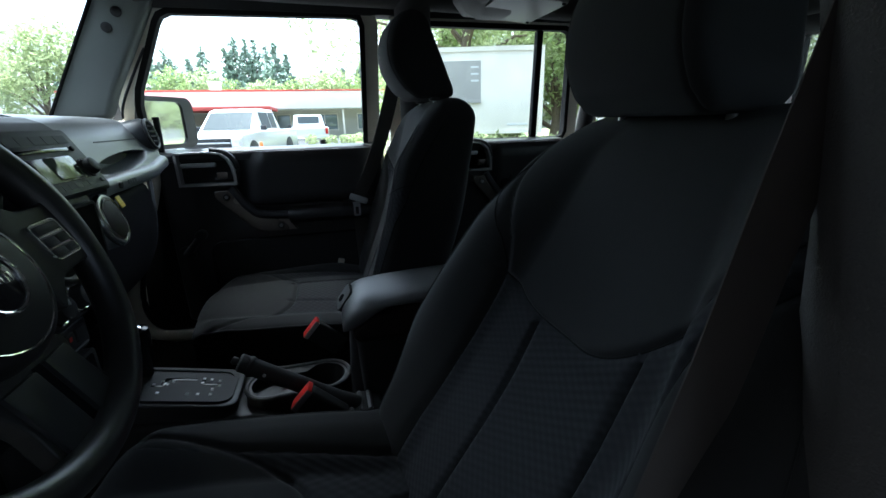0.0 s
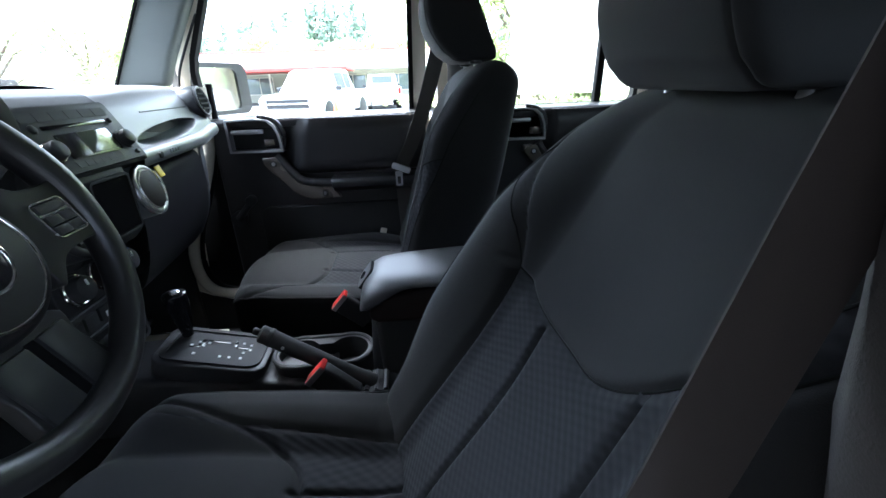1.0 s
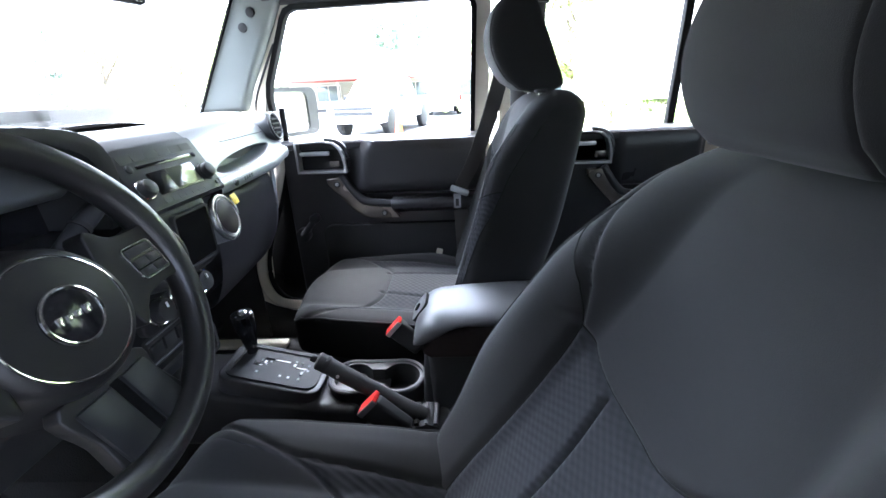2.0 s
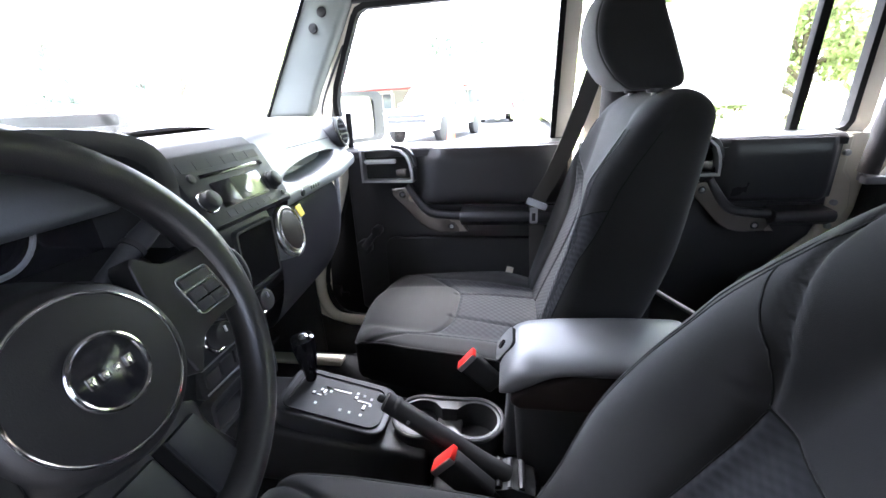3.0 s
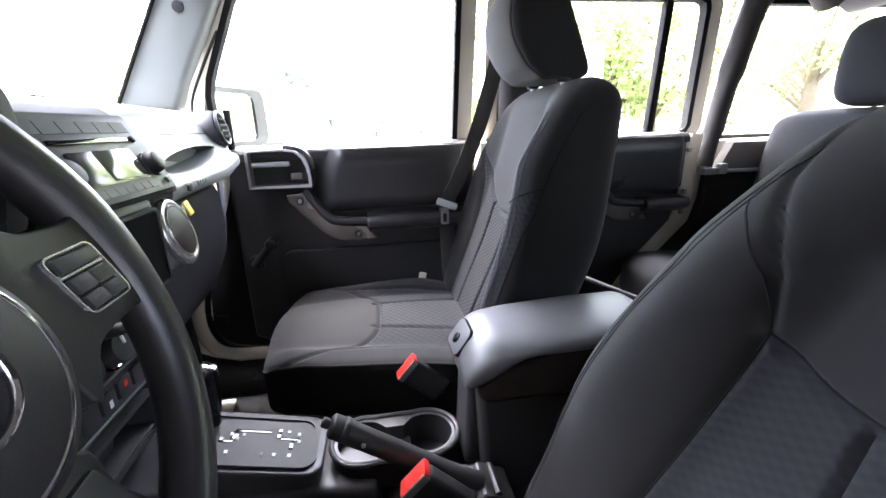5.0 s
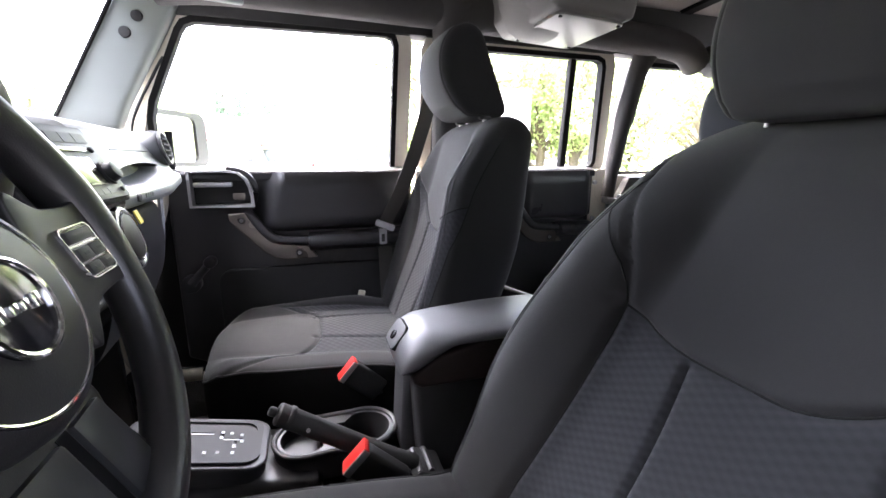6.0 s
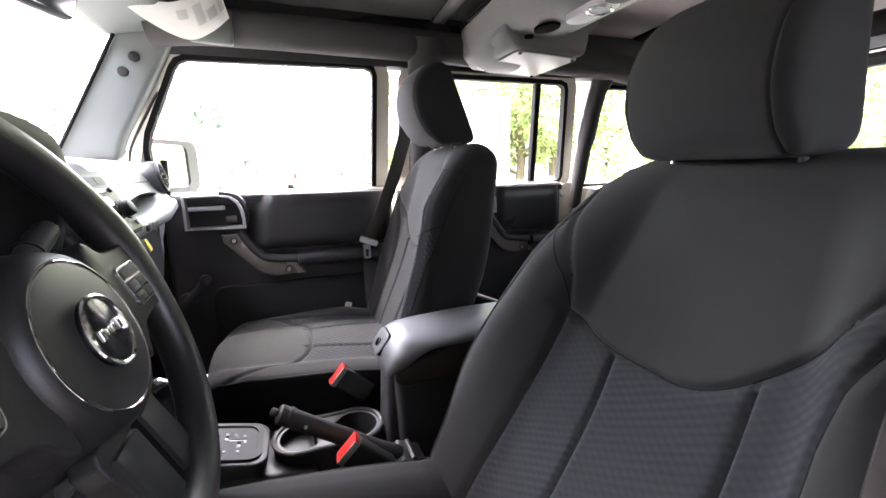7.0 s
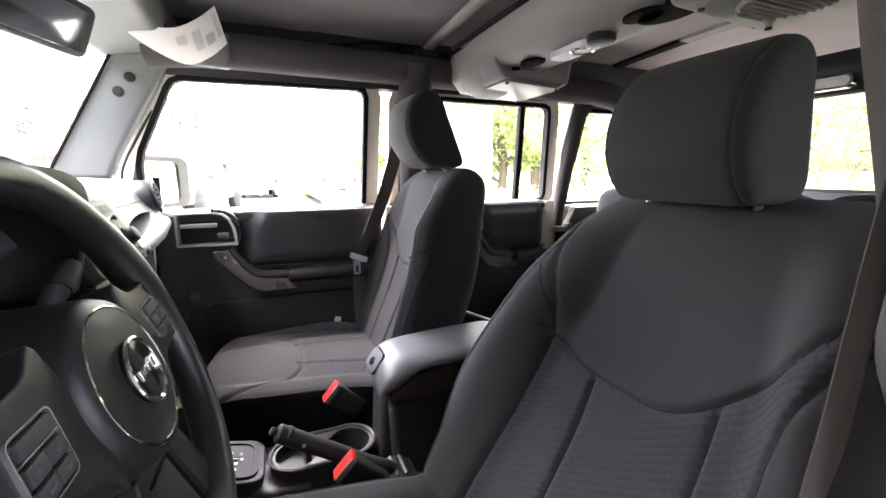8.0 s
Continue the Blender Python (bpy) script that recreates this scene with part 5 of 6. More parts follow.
wheel = thing("steering_wheel", tuple(HUB), "black steering wheel with a round badge and button panels", "steering wheel")
rim_pts = [(0.178 * math.cos(a) - 0.008, 0.178 * math.sin(a) + 0.004, -0.022) for a in np.linspace(0, 2 * math.pi, 73)[:-1]]
part("rim", on_wheel(tube(rim_pts, [0.0180 + 0.0022 * math.exp(-((((math.degrees(math.atan2(p[1], p[0])) + 180) % 180) - 20) / 16) ** 2) for p in rim_pts], 16, True)), WHEEL_SKIN, wheel, "grained black leather rim")
dome = []
for r, z in ((0.0, 0.0), (0.030, -0.001), (0.055, -0.003), (0.0615, -0.004), (0.063, -0.0065), (0.0645, -0.004), (0.070, -0.0065), (0.0745, -0.013), (0.078, -0.026), (0.084, -0.045), (0.092, -0.070), (0.06, -0.09)):
    dome.append([(max(r, 0.0005) * math.cos(a), max(r, 0.0005) * 0.97 * math.sin(a), z) for a in np.linspace(0, 2 * math.pi, 57)[:-1]])
part("horn_pad", on_wheel(grid(dome, wrap_v=True, caps=True)), SPOKE_SKIN, wheel, "black domed horn pad")
part("pad_ring", on_wheel(moved(ring((0, 0, -0.0048), (0, 0, 1), 0.0632, 0.0016, 64, 8), Matrix.Diagonal((1, 0.96, 1, 1)))), CHROME, wheel, "thin bright ring")
bd = part("badge", on_wheel(disc((0, 0, 0.001), (0, 0, 1), 0.0282, 0.006, 40, 0.001)), DARK_GLOSS, wheel, "round black badge with a bright rim")
part("badge_rim", on_wheel(ring((0, 0, 0.0035), (0, 0, 1), 0.0278, 0.0022, 48, 8)), CHROME, bd)
for k, (u, h) in enumerate(((-0.015, 0.009), (-0.005, 0.006), (0.004, 0.006), (0.014, 0.009))):
    part("raised_mark", on_wheel(box((u, 0.0, 0.0048), (0.006, h, 0.002), 0.0008)), CHROME, bd)
for s in (1, -1):
    pts = smooth_path([(s * 0.070, 0.062, 0), (s * 0.100, 0.052, 0), (s * 0.140, 0.052, 0), (s * 0.166, 0.060, 0), (s * 0.178, 0.020, 0), (s * 0.170, -0.018, 0), (s * 0.140, -0.020, 0), (s * 0.100, -0.026, 0), (s * 0.070, -0.050, 0)], 4, True)
    sp = part("spoke", on_wheel(prism([(p.x, p.y) for p in pts], "z", -0.040, -0.0125, 0.006, 3)), SPOKE_SKIN, wheel, "black spoke with control buttons")
    sh = Matrix(((1, -0.22 * s, 0, s * 0.123), (0.03 * s, 1, 0, 0.013), (0, 0, 1, 0), (0, 0, 0, 1)))
    part("control_frame", on_wheel(moved(frame_loop(rounded(-0.0225, -0.0215, 0.0225, 0.0215, 0.006), rounded(-0.0213, -0.0203, 0.0213, 0.0203, 0.005), "z", -0.014, -0.0098), sh)), SATIN, sp, "thin silver control frame")
    part("control_panel", on_wheel(moved(prism(rounded(-0.0209, -0.0199, 0.0209, 0.0199, 0.005), "z", -0.014, -0.0112, 0), sh)), DARK_GLOSS, sp, "black control panel")
    part("control_line", on_wheel(moved(box((0, 0.0065, -0.0108), (0.041, 0.0012, 0.001), 0), sh)), SATIN, sp)
    for bx, by, bw, bh in ((0, 0.0132, 0.037, 0.010), (-0.010, -0.001, 0.018, 0.011), (0.010, -0.001, 0.018, 0.011), (-0.010, -0.0135, 0.018, 0.010), (0.010, -0.0135, 0.018, 0.010)):
        part("button", on_wheel(moved(box((bx, by, -0.0100), (bw, bh, 0.004), 0.0018), sh)), PLASTIC_DK, sp)
    for bx, by in ((-0.010, -0.001), (0.010, -0.001), (-0.010, -0.0135), (0.010, -0.0135)):
        part("button_mark", on_wheel(moved(box((bx, by, -0.0079), (0.007, 0.0025, 0.0006), 0), sh)), STITCH, sp)
lo = smooth_path([(-0.044, -0.068, 0), (0.054, -0.066, 0), (0.062, -0.100, 0), (0.080, -0.150, 0), (0.066, -0.170, 0), (0.010, -0.176, 0), (-0.030, -0.172, 0), (-0.036, -0.120, 0)], 4, True)
ls = part("lower_spoke", on_wheel(prism([(p.x, p.y) for p in lo], "z", -0.046, -0.026, 0.005, 3)), SPOKE_SKIN, wheel, "black lower spoke")
for pts in ([(-0.038, -0.082), (0.004, -0.082), (0.016, -0.158), (-0.026, -0.158)], [(0.018, -0.080), (0.052, -0.078), (0.070, -0.150), (0.032, -0.158)]):
    part("spoke_insert", on_wheel(prism(pts, "z", -0.030, -0.0215, 0.003, 2)), SPOKE_SATIN, ls, "satin slate insert")
# shallow strip, its black stands for shade in the slot
part("spoke_slot", on_wheel(prism([(0.0055, -0.080), (0.0165, -0.080), (0.0305, -0.162), (0.0175, -0.162)], "z", -0.030, -0.0252, 0)), VOID_SHADE, ls)
for u0, u1 in ((0.050, 0.070), (-0.034, -0.024)):
    part("spoke_edge", on_wheel(tube([(u0, -0.085, -0.0275), (u1, -0.156, -0.0275)], 0.0018, 8)), PLASTIC, ls)
part("column_shroud", on_wheel(prism(rounded(-0.062, -0.075, 0.062, 0.050, 0.035), "z", -0.24, -0.075, 0.01, 3)), PLASTIC_DK, wheel, "black steering column shroud")
for s in (1, -1):
    st = part("stalk", on_wheel(tube([(s * 0.055, 0.030, -0.105), (s * 0.110, 0.062, -0.085), (s * 0.150, 0.082, -0.075), (s * 0.170, 0.092, -0.070)], [0.0075, 0.009, 0.0125, 0.011], 12)), PLASTIC, wheel, "black control stalk")
    part("stalk_ring", on_wheel(tube([(s * 0.136, 0.075, -0.0785), (s * 0.141, 0.0775, -0.0773)], 0.0135, 12)), PLASTIC_DK, st)

# ---- centre console ----
con = thing("centre_console", (-0.2, 0.0, 0.70), "black centre console with shifter plate and cup holders", "centre console")
part("body", prism([(-0.56, 0.70), (-0.56, 0.835), (-0.42, 0.838), (-0.175, 0.802), (-0.10, 0.796), (-0.10, 0.70)], "y", -0.052, 0.100, 0.014, 3), PLASTIC, con)
part("rear_step", prism([(-0.085, 0.70), (-0.088, 0.755), (-0.07, 0.768), (0.055, 0.770), (0.30, 0.770), (0.30, 0.70)], "y", -0.108, 0.098, 0.014, 3), PLASTIC_DK, con, "dull black rear part of the console")
tilt = math.degrees(math.atan2(0.032, 0.134))
PM = pose(-0.285, 0.022, 0.842, 0, tilt, 0)
bez = prism(rounded(-0.110, -0.066, 0.105, 0.066, 0.030, 6), "z", -0.03, 0.008, 0.008, 3)
bz = part("shifter_bezel", moved(bez, PM), PLASTIC, con, "raised shifter bezel")
part("bezel_lip", moved(frame_loop(rounded(-0.098, -0.056, 0.093, 0.056, 0.024, 6), rounded(-0.088, -0.047, 0.083, 0.047, 0.020, 6), "z", 0.004, 0.0125), PM), PLASTIC_DK, bz)
part("gate_plate", moved(prism(rounded(-0.089, -0.048, 0.084, 0.048, 0.020, 6), "z", 0.0, 0.0095, 0), PM), PLASTIC_DK, bz, "dark slate gate plate")
for x, y, w, h in ((-0.035, 0.006, 0.010, 0.020), (-0.010, 0.018, 0.055, 0.006), (0.030, 0.012, 0.006, 0.014), (0.048, 0.004, 0.028, 0.006), (0.052, -0.008, 0.006, 0.020), (-0.045, -0.006, 0.020, 0.005)):
    part("gate_slot", moved(box((x, y, 0.0096), (w, h, 0.0015), 0.0004), PM), DARK_GLOSS, bz)
for x, y in ((-0.040, 0.010), (-0.022, 0.010), (0.030, 0.022), (0.044, 0.020), (0.060, 0.016), (0.062, 0.0), (-0.052, -0.002), (-0.038, -0.028), (0.012, -0.030), (0.030, -0.030), (0.052, -0.030), (-0.030, 0.0), (0.052, -0.012)):
    part("gate_mark", moved(box((x, y, 0.0100), (0.0052, 0.0060, 0.0012), 0.0002), PM), MARK, bz)
lev = thing("gear_lever", (-0.335, 0.046, 0.86), "black gear lever with a bright top button", "gear lever")
part("shaft", tube([(-0.352, 0.052, 0.848), (-0.351, 0.047, 0.895)], [0.006, 0.007], 10), CHROME, lev)
kn = [(-0.352, 0.050, 0.872), (-0.351, 0.048, 0.890), (-0.350, 0.045, 0.918), (-0.350, 0.042, 0.945), (-0.350, 0.040, 0.962), (-0.350, 0.0395, 0.972), (-0.350, 0.039, 0.978)]
part("grip", tube(smooth_path(kn, 4), [0.0110 + 0.0115 * ease(0, 0.60, t) - 0.0130 * ease(0.84, 1.0, t) ** 1.5 for t in np.linspace(0, 1, 25)], 18), DARK_GLOSS, lev, "black moulded grip")
part("top_button", disc((-0.347, 0.037, 0.976), (0.25, -0.2, 0.9), 0.0095, 0.008, 20, 0.003), CHROME, lev)

# cup holders
CZ = 0.822
outer, inner = [], []
for i in range(72):
    a = 2 * math.pi * (i + 0.5) / 72
    c, q = math.cos(a), abs(math.sin(a))
    r = 0.050 * abs(c) + math.sqrt(0.044 ** 2 - (0.050 * q) ** 2) if 0.050 * q < 0.0405 else 0.0235 / q
    inner.append((-0.070 + r * c, 0.022 + r * math.sin(a)))
    d = Vector((c, math.sin(a)))
    ex = 0.050 if d.x > 0 else -0.050
    b = ex * d.x
    ro = abs(b) + math.sqrt(max(0, 0.055 ** 2 - (0.050 * q) ** 2)) if abs(d.x) > 0.673 else 0.055 / q
    outer.append((-0.070 + ro * c, 0.022 + ro * math.sin(a)))
cup = part("cup_holder", frame_loop(outer, inner, "z", 0.775, CZ), PLASTIC, con, "twin cup holder with a rounded rim")
part("rim_lip", tube([(x, y, CZ) for x, y in [(0.9 * a[0] + 0.1 * b[0], 0.9 * a[1] + 0.1 * b[1]) for a, b in zip(outer, inner)]], 0.0050, 8, True), PLASTIC, cup)
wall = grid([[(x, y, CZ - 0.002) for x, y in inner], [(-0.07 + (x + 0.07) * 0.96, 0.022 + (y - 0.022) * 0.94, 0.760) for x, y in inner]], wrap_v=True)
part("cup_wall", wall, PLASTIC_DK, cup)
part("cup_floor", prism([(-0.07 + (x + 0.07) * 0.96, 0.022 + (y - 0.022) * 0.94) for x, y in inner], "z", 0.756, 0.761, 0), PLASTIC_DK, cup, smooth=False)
part("cup_step", box((-0.070, 0.022, 0.788), (0.050, 0.060, 0.012), 0.004), PLASTIC_DK, cup)

# armrest box
arm = thing("armrest_box", (0.18, -0.02, 0.70), "console armrest box with a padded grey lid", "armrest")
lid = []
for x in np.concatenate([0.030 + 0.055 * (1 - np.cos(np.linspace(0, math.pi / 2, 14))), np.linspace(0.095, 0.312, 15), 0.315 + 0.02 * np.sin(np.linspace(0, math.pi / 2, 6))[1:]]):
    f = math.sqrt(max(0.0, 1 - (max(0.0, 0.085 - x) / 0.0553) ** 2)) if x < 0.085 else math.sqrt(max(0.0, 1 - (max(0.0, x - 0.315) / 0.0203) ** 2))
    f = max(f, 0.05)
    hw, zt, zb = 0.060 + 0.018 * f, (0.968 + 0.054 * f if x < 0.2 else 0.990 + 0.032 * f) + 0.008 * ease(0.06, 0.25, x), 0.962 - 0.006 * f + 0.050 * ease(0.03, 0.125, x)
    rr = []
    for k in range(44):
        a = 2 * math.pi * k / 44
        c, s_ = math.cos(a), math.sin(a)
        crown = 0.006 * (1 - abs(c) ** 2) if s_ > 0 else 0.0
        rr.append((x, -0.014 + hw * math.copysign(abs(c) ** 0.55, c), (zt + zb) / 2 + (zt - zb) / 2 * math.copysign(abs(s_) ** 0.7, s_) + crown))
    lid.append(rr)
ld = part("lid", grid(lid, wrap_v=True, caps=True), LID_SKIN, arm, "padded slate grey lid", sharp=60)
part("lid_base", prism([(0.060, 0.942), (0.046, 0.952), (0.048, 0.968), (0.085, 0.992), (0.170, 1.012), (0.322, 1.014), (0.326, 0.942)], "y", -0.086, 0.058, 0.010, 3), SHUTTER, ld, "brown black lower shell of the lid")
LP = pose(0.0390, 0.002, 1.0025, 0, -53, 0)
part("latch_plate", moved(prism(rounded(-0.022, -0.030, 0.022, 0.030, 0.012), "z", -0.010, 0.0035, 0.002, 2), LP), LID_SKIN, ld)
part("latch_groove", moved(frame_loop(rounded(-0.0232, -0.0312, 0.0232, 0.0312, 0.013), rounded(-0.022, -0.030, 0.022, 0.030, 0.012), "z", -0.010, 0.0025), LP), RUBBER, ld)
part("latch_pull", moved(disc((-0.004, 0.0, 0.004), (0, 0, 1), 0.0085, 0.005, 18, 0.002), LP), DARK_GLOSS, ld, "small dark latch")
part("box_body", prism([(0.075, 0.70), (0.060, 0.80), (0.052, 0.955), (0.305, 0.955), (0.30, 0.70)], "y", -0.066, 0.036, 0.012, 3), PLASTIC_DK, arm, "black armrest box")
part("front_fin", prism([(0.035, 0.79), (0.045, 0.955), (0.075, 0.955), (0.09, 0.79)], "y", -0.030, 0.052, 0.010, 3), PLASTIC, arm, "smooth black front fin")

part("rear_flap", band([(0.352, 0.262, 0.938), (0.372, 0.225, 0.934), (0.426, 0.140, 0.922)], 0.10, 0.010, (0, 0, 1)), PLASTIC_DK, arm, "dark flap behind the armrest")
part("flap_edge", tube([(0.352, 0.262, 0.984), (0.372, 0.225, 0.980), (0.426, 0.140, 0.968)], 0.006, 8), SOUNDBAR, arm, "pale worn flap edge")

# handbrake
hb = thing("handbrake", (0.0, -0.09, 0.80), "black handbrake lever with a grey boot", "handbrake")
hp = [(0.045, -0.093, 0.818), (0.0, -0.090, 0.842), (-0.06, -0.085, 0.880), (-0.11, -0.081, 0.911), (-0.142, -0.078, 0.931), (-0.154, -0.0775, 0.938)]
part("lever", tube(smooth_path(hp, 5), [0.0150 + 0.0015 * t - 0.004 * ease(0.93, 1, t) for t in np.linspace(0, 1, 26)], 16), PLASTIC_DK, hb, "black ribbed grip")
part("button", disc((-0.159, -0.077, 0.9415), (-0.85, 0.02, 0.52), 0.0070, 0.012, 16, 0.003), PLASTIC_DK, hb)
part("collar", disc((-0.136, -0.0785, 0.928), (-0.85, 0.04, 0.52), 0.0172, 0.010, 24, 0.003), PLASTIC_DK, hb)
part("rivet", disc((-0.112, -0.098, 0.915), (0, -1, 0.3), 0.003, 0.002, 10, 0), STEEL, hb)
bt = part("boot", prism([(0.005, 0.765), (0.012, 0.812), (0.050, 0.824), (0.088, 0.812), (0.100, 0.765)], "y", -0.122, -0.058, 0.008, 2), PLASTIC_DK, hb, "black ribbed boot")
for k in range(3):
    part("boot_rib", tube([(0.030 + 0.018 * k, -0.118, 0.819), (0.030 + 0.018 * k, -0.062, 0.820)], 0.005, 8), PLASTIC, bt)

# ---- roof fittings ----
sb = thing("sound_bar", (0.50, MID, 1.66), "warm grey overhead sound bar with lamp and round speakers", "sound bar")
secs = []
ysb = np.concatenate([np.linspace(other(0.43), other(0.30), 6), np.linspace(other(0.30), 0.30, 21)[1:-1], np.linspace(0.30, 0.43, 6)])
for y in ysb:
    e = ease(0.26, 0.43, abs(y - MID))
    dz = -0.010 * e
    secs.append([(x + 0.0 * e, y, z + dz) for x, z in ((0.405, 1.735), (0.412, 1.690), (0.440, 1.655 - 0.02 * e), (0.480, 1.645 - 0.03 * e), (0.545, 1.645 - 0.03 * e), (0.590, 1.655 - 0.02 * e), (0.620, 1.690), (0.625, 1.735), (0.60, 1.752), (0.43, 1.752))])
part("housing", grid(secs, wrap_v=True, caps=True), SOUNDBAR, sb, sharp=50)
for s in (1, -1):
    yy = (lambda v: v) if s > 0 else other
    pod = part("end_pod", prism([(0.425, 1.66), (0.455, 1.624), (0.660, 1.614), (0.672, 1.66), (0.65, 1.74), (0.42, 1.74)], "y", yy(0.215), yy(0.50), 0.014, 3), SOUNDBAR, sb, "end pod with a screwed plate")
    part("cover_plate", moved(prism(rounded(-0.092, yy(0.235) if s > 0 else yy(0.465), 0.092, yy(0.465) if s > 0 else yy(0.235), 0.018), "z", -0.004, 0.004, 0.003), pose(0.562, 0, 1.6165, 0, 2.8, 0)), PLATE, pod, "pale screwed cover plate")
    for x, z in ((0.482, 1.6155), (0.642, 1.6077)):
        for y in (0.248, 0.452):
            part("screw", disc((x, yy(y), z), (0, 0, 1), 0.005, 0.006, 10, 0.001), PLASTIC_DK, pod)
    # flat black discs that paint the shade of holes
    part("recess", moved(disc((0, 0, 0), (0, 0, 1), 0.032, 0.006, 28, 0.001), pose(0.486, yy(0.135), 1.6435, 0, 0, 0) @ Matrix.Diagonal((0.8, 1.2, 1, 1))), VOID_SHADE, sb, "black disc painted as a shaded oval recess")
    part("recess", disc((0.478, yy(0.200), 1.6415), (0, 0, 1), 0.011, 0.006, 20, 0.001), VOID_SHADE, sb)
    part("arch_brace", prism([(0.64, 1.61), (0.68, 1.68), (0.70, 1.69), (0.70, 1.72), (0.62, 1.72)], "y", yy(0.22), yy(0.28), 0.006), SOUNDBAR, sb)
part("speaker", moved(disc((0, 0, 0), (0, 0, 1), 0.046, 0.006, 32, 0.001), pose(0.515, -0.222, 1.6435, 0, 0, 0) @ Matrix.Diagonal((0.8, 1.25, 1, 1))), VOID_SHADE, sb, "dark round speaker")
gr = part("speaker_grille", moved(disc((0, 0, 0), (0, 0, 1), 0.060, 0.010, 36, 0.004), pose(0.53, -0.40, 1.602)), PILLAR, sb, "pale ribbed speaker grille")
for k in range(-5, 6):
    h = math.sqrt(0.056 ** 2 - (0.010 * k) ** 2)
    part("rib", tube([(0.53 - h, -0.40 + 0.010 * k, 1.597), (0.53 + h, -0.40 + 0.010 * k, 1.597)], 0.0022, 6), SOUNDBAR, gr)
lamp = part("dome_lamp", moved(prism(rounded(-0.065, -0.026, 0.065, 0.026, 0.024, 6), "z", -0.008, 0.008, 0.004, 3), pose(0.505, 0.005, 1.640, 0, 0, 90)), WHITE_PLASTIC, sb, "oval dome lamp with a clear lens")
part("lamp_rim", moved(ring((0, 0, 0), (0, 0, 1), 0.024, 0.003, 32, 8), pose(0.505, -0.02, 1.632)), CHROME, lamp)
part("switch_boss", disc((0.500, -0.082, 1.640), (0, 0, 1), 0.028, 0.020, 24, 0.006), PLASTIC_DK, sb)

part("top_seal", tube([(0.402, y, 1.742) for y in np.linspace(other(0.43), 0.43, 13)], 0.007, 8), RUBBER, sb, "black seal along the upper edge")
strip = thing("roof_seam", (1.21, MID, 1.80), "grey strip across the rear roof with a black gap", "roof seam", kind="structure")
part("strip", grid([[(x, y, 1.788 + 0.03 * arched(y) + dz) for y in np.linspace(other(0.58), 0.30, 15)] for x, dz in ((1.17, 0.004), (1.18, -0.004), (1.23, -0.004), (1.24, 0.004))]), SOUNDBAR, strip)
part("gap", grid([[(x, y, 1.788 + 0.03 * arched(y) + dz) for y in np.linspace(0.30, 0.60, 9)] for x, dz in ((1.175, 0.004), (1.185, -0.004), (1.225, -0.004), (1.235, 0.004))]), RUBBER, strip, "black gap of the roof joint")

mirr = thing("rear_view_mirror", (-0.41, MID, 1.60), "black rear view mirror on the windscreen", "rear view mirror")
part("housing", box((-0.412, -0.085, 1.586), (0.040, 0.250, 0.076), 0.016, 4, rot=(0, 22, -17)), PLASTIC, mirr)
part("glass", box((-0.3945, -0.0903, 1.5787), (0.003, 0.228, 0.058), 0.001, 1, rot=(0, 22, -17)), MIRROR, mirr, "mirror glass", smooth=False)
part("stem", tube([(-0.415, -0.08, 1.60), (-0.450, -0.07, 1.655), (-0.480, -0.065, 1.680)], 0.009, 10), PLASTIC, mirr)

vis = thing("sun_visor", (-0.36, 0.33, 1.70), "grey sun visor folded up with a curled card under it", "sun visor")
part("board", box((-0.254, 0.492, 1.690), (0.10, 0.020, 0.090), 0.009, 3, rot=(-12, 3, 0)), PILLAR, vis)
part("pivot", tube([(-0.44, 0.50, 1.715), (-0.41, 0.497, 1.728), (-0.30, 0.497, 1.728)], 0.007, 8), PLASTIC_DK, vis)
part("clip", box((-0.33, 0.47, 1.722), (0.06, 0.03, 0.018), 0.005), PLASTIC_DK, vis)
card_top = smooth_path([(-0.438, 0.412, 1.728), (-0.380, 0.410, 1.711), (-0.316, 0.410, 1.710), (-0.265, 0.410, 1.735), (-0.224, 0.412, 1.770)], 8)
card_low = smooth_path([(-0.436, 0.410, 1.722), (-0.375, 0.402, 1.668), (-0.296, 0.398, 1.630), (-0.245, 0.408, 1.651), (-0.205, 0.428, 1.692)], 8)
cardp = [[tuple(a.lerp(b, v) + Vector((0, -0.006 * math.sin(math.pi * v), 0))) for v in np.linspace(0, 1, 9)] for a, b in zip(card_top, card_low)]
cb = grid(cardp)
bmesh.ops.solidify(cb, geom=cb.faces[:], thickness=0.0008)
cd = thing("warning_card", (-0.28, 0.45, 1.70), "curled white printed card hanging under the visor", "card")
part("sheet", cb, PAPER, cd)
for u0, v0, w, h in ((0.52, 0.35, 0.05, 0.14), (0.66, 0.25, 0.07, 0.14), (0.68, 0.62, 0.05, 0.12), (0.80, 0.50, 0.05, 0.22), (0.93, 0.2, 0.02, 0.5)):
    C = np.array(cardp)
    i0, i1, j0, j1 = int(u0 * (len(C) - 1)), min(len(C) - 1, int((u0 + w) * (len(C) - 1)) + 1), int(v0 * 8), min(8, int((v0 + h) * 8) + 1)
    q = C[i0:i1 + 1, j0:j1 + 1].copy()
    q[..., 1] -= 0.0016
    q[..., 2] -= 0.0006
    part("print_block", grid(q), PRINT, cd, "grey unreadable print")

# ---- rear bench ----
rb = thing("rear_bench", (1.05, MID, 0.60), "dark grey cloth rear bench seat", "rear seat")


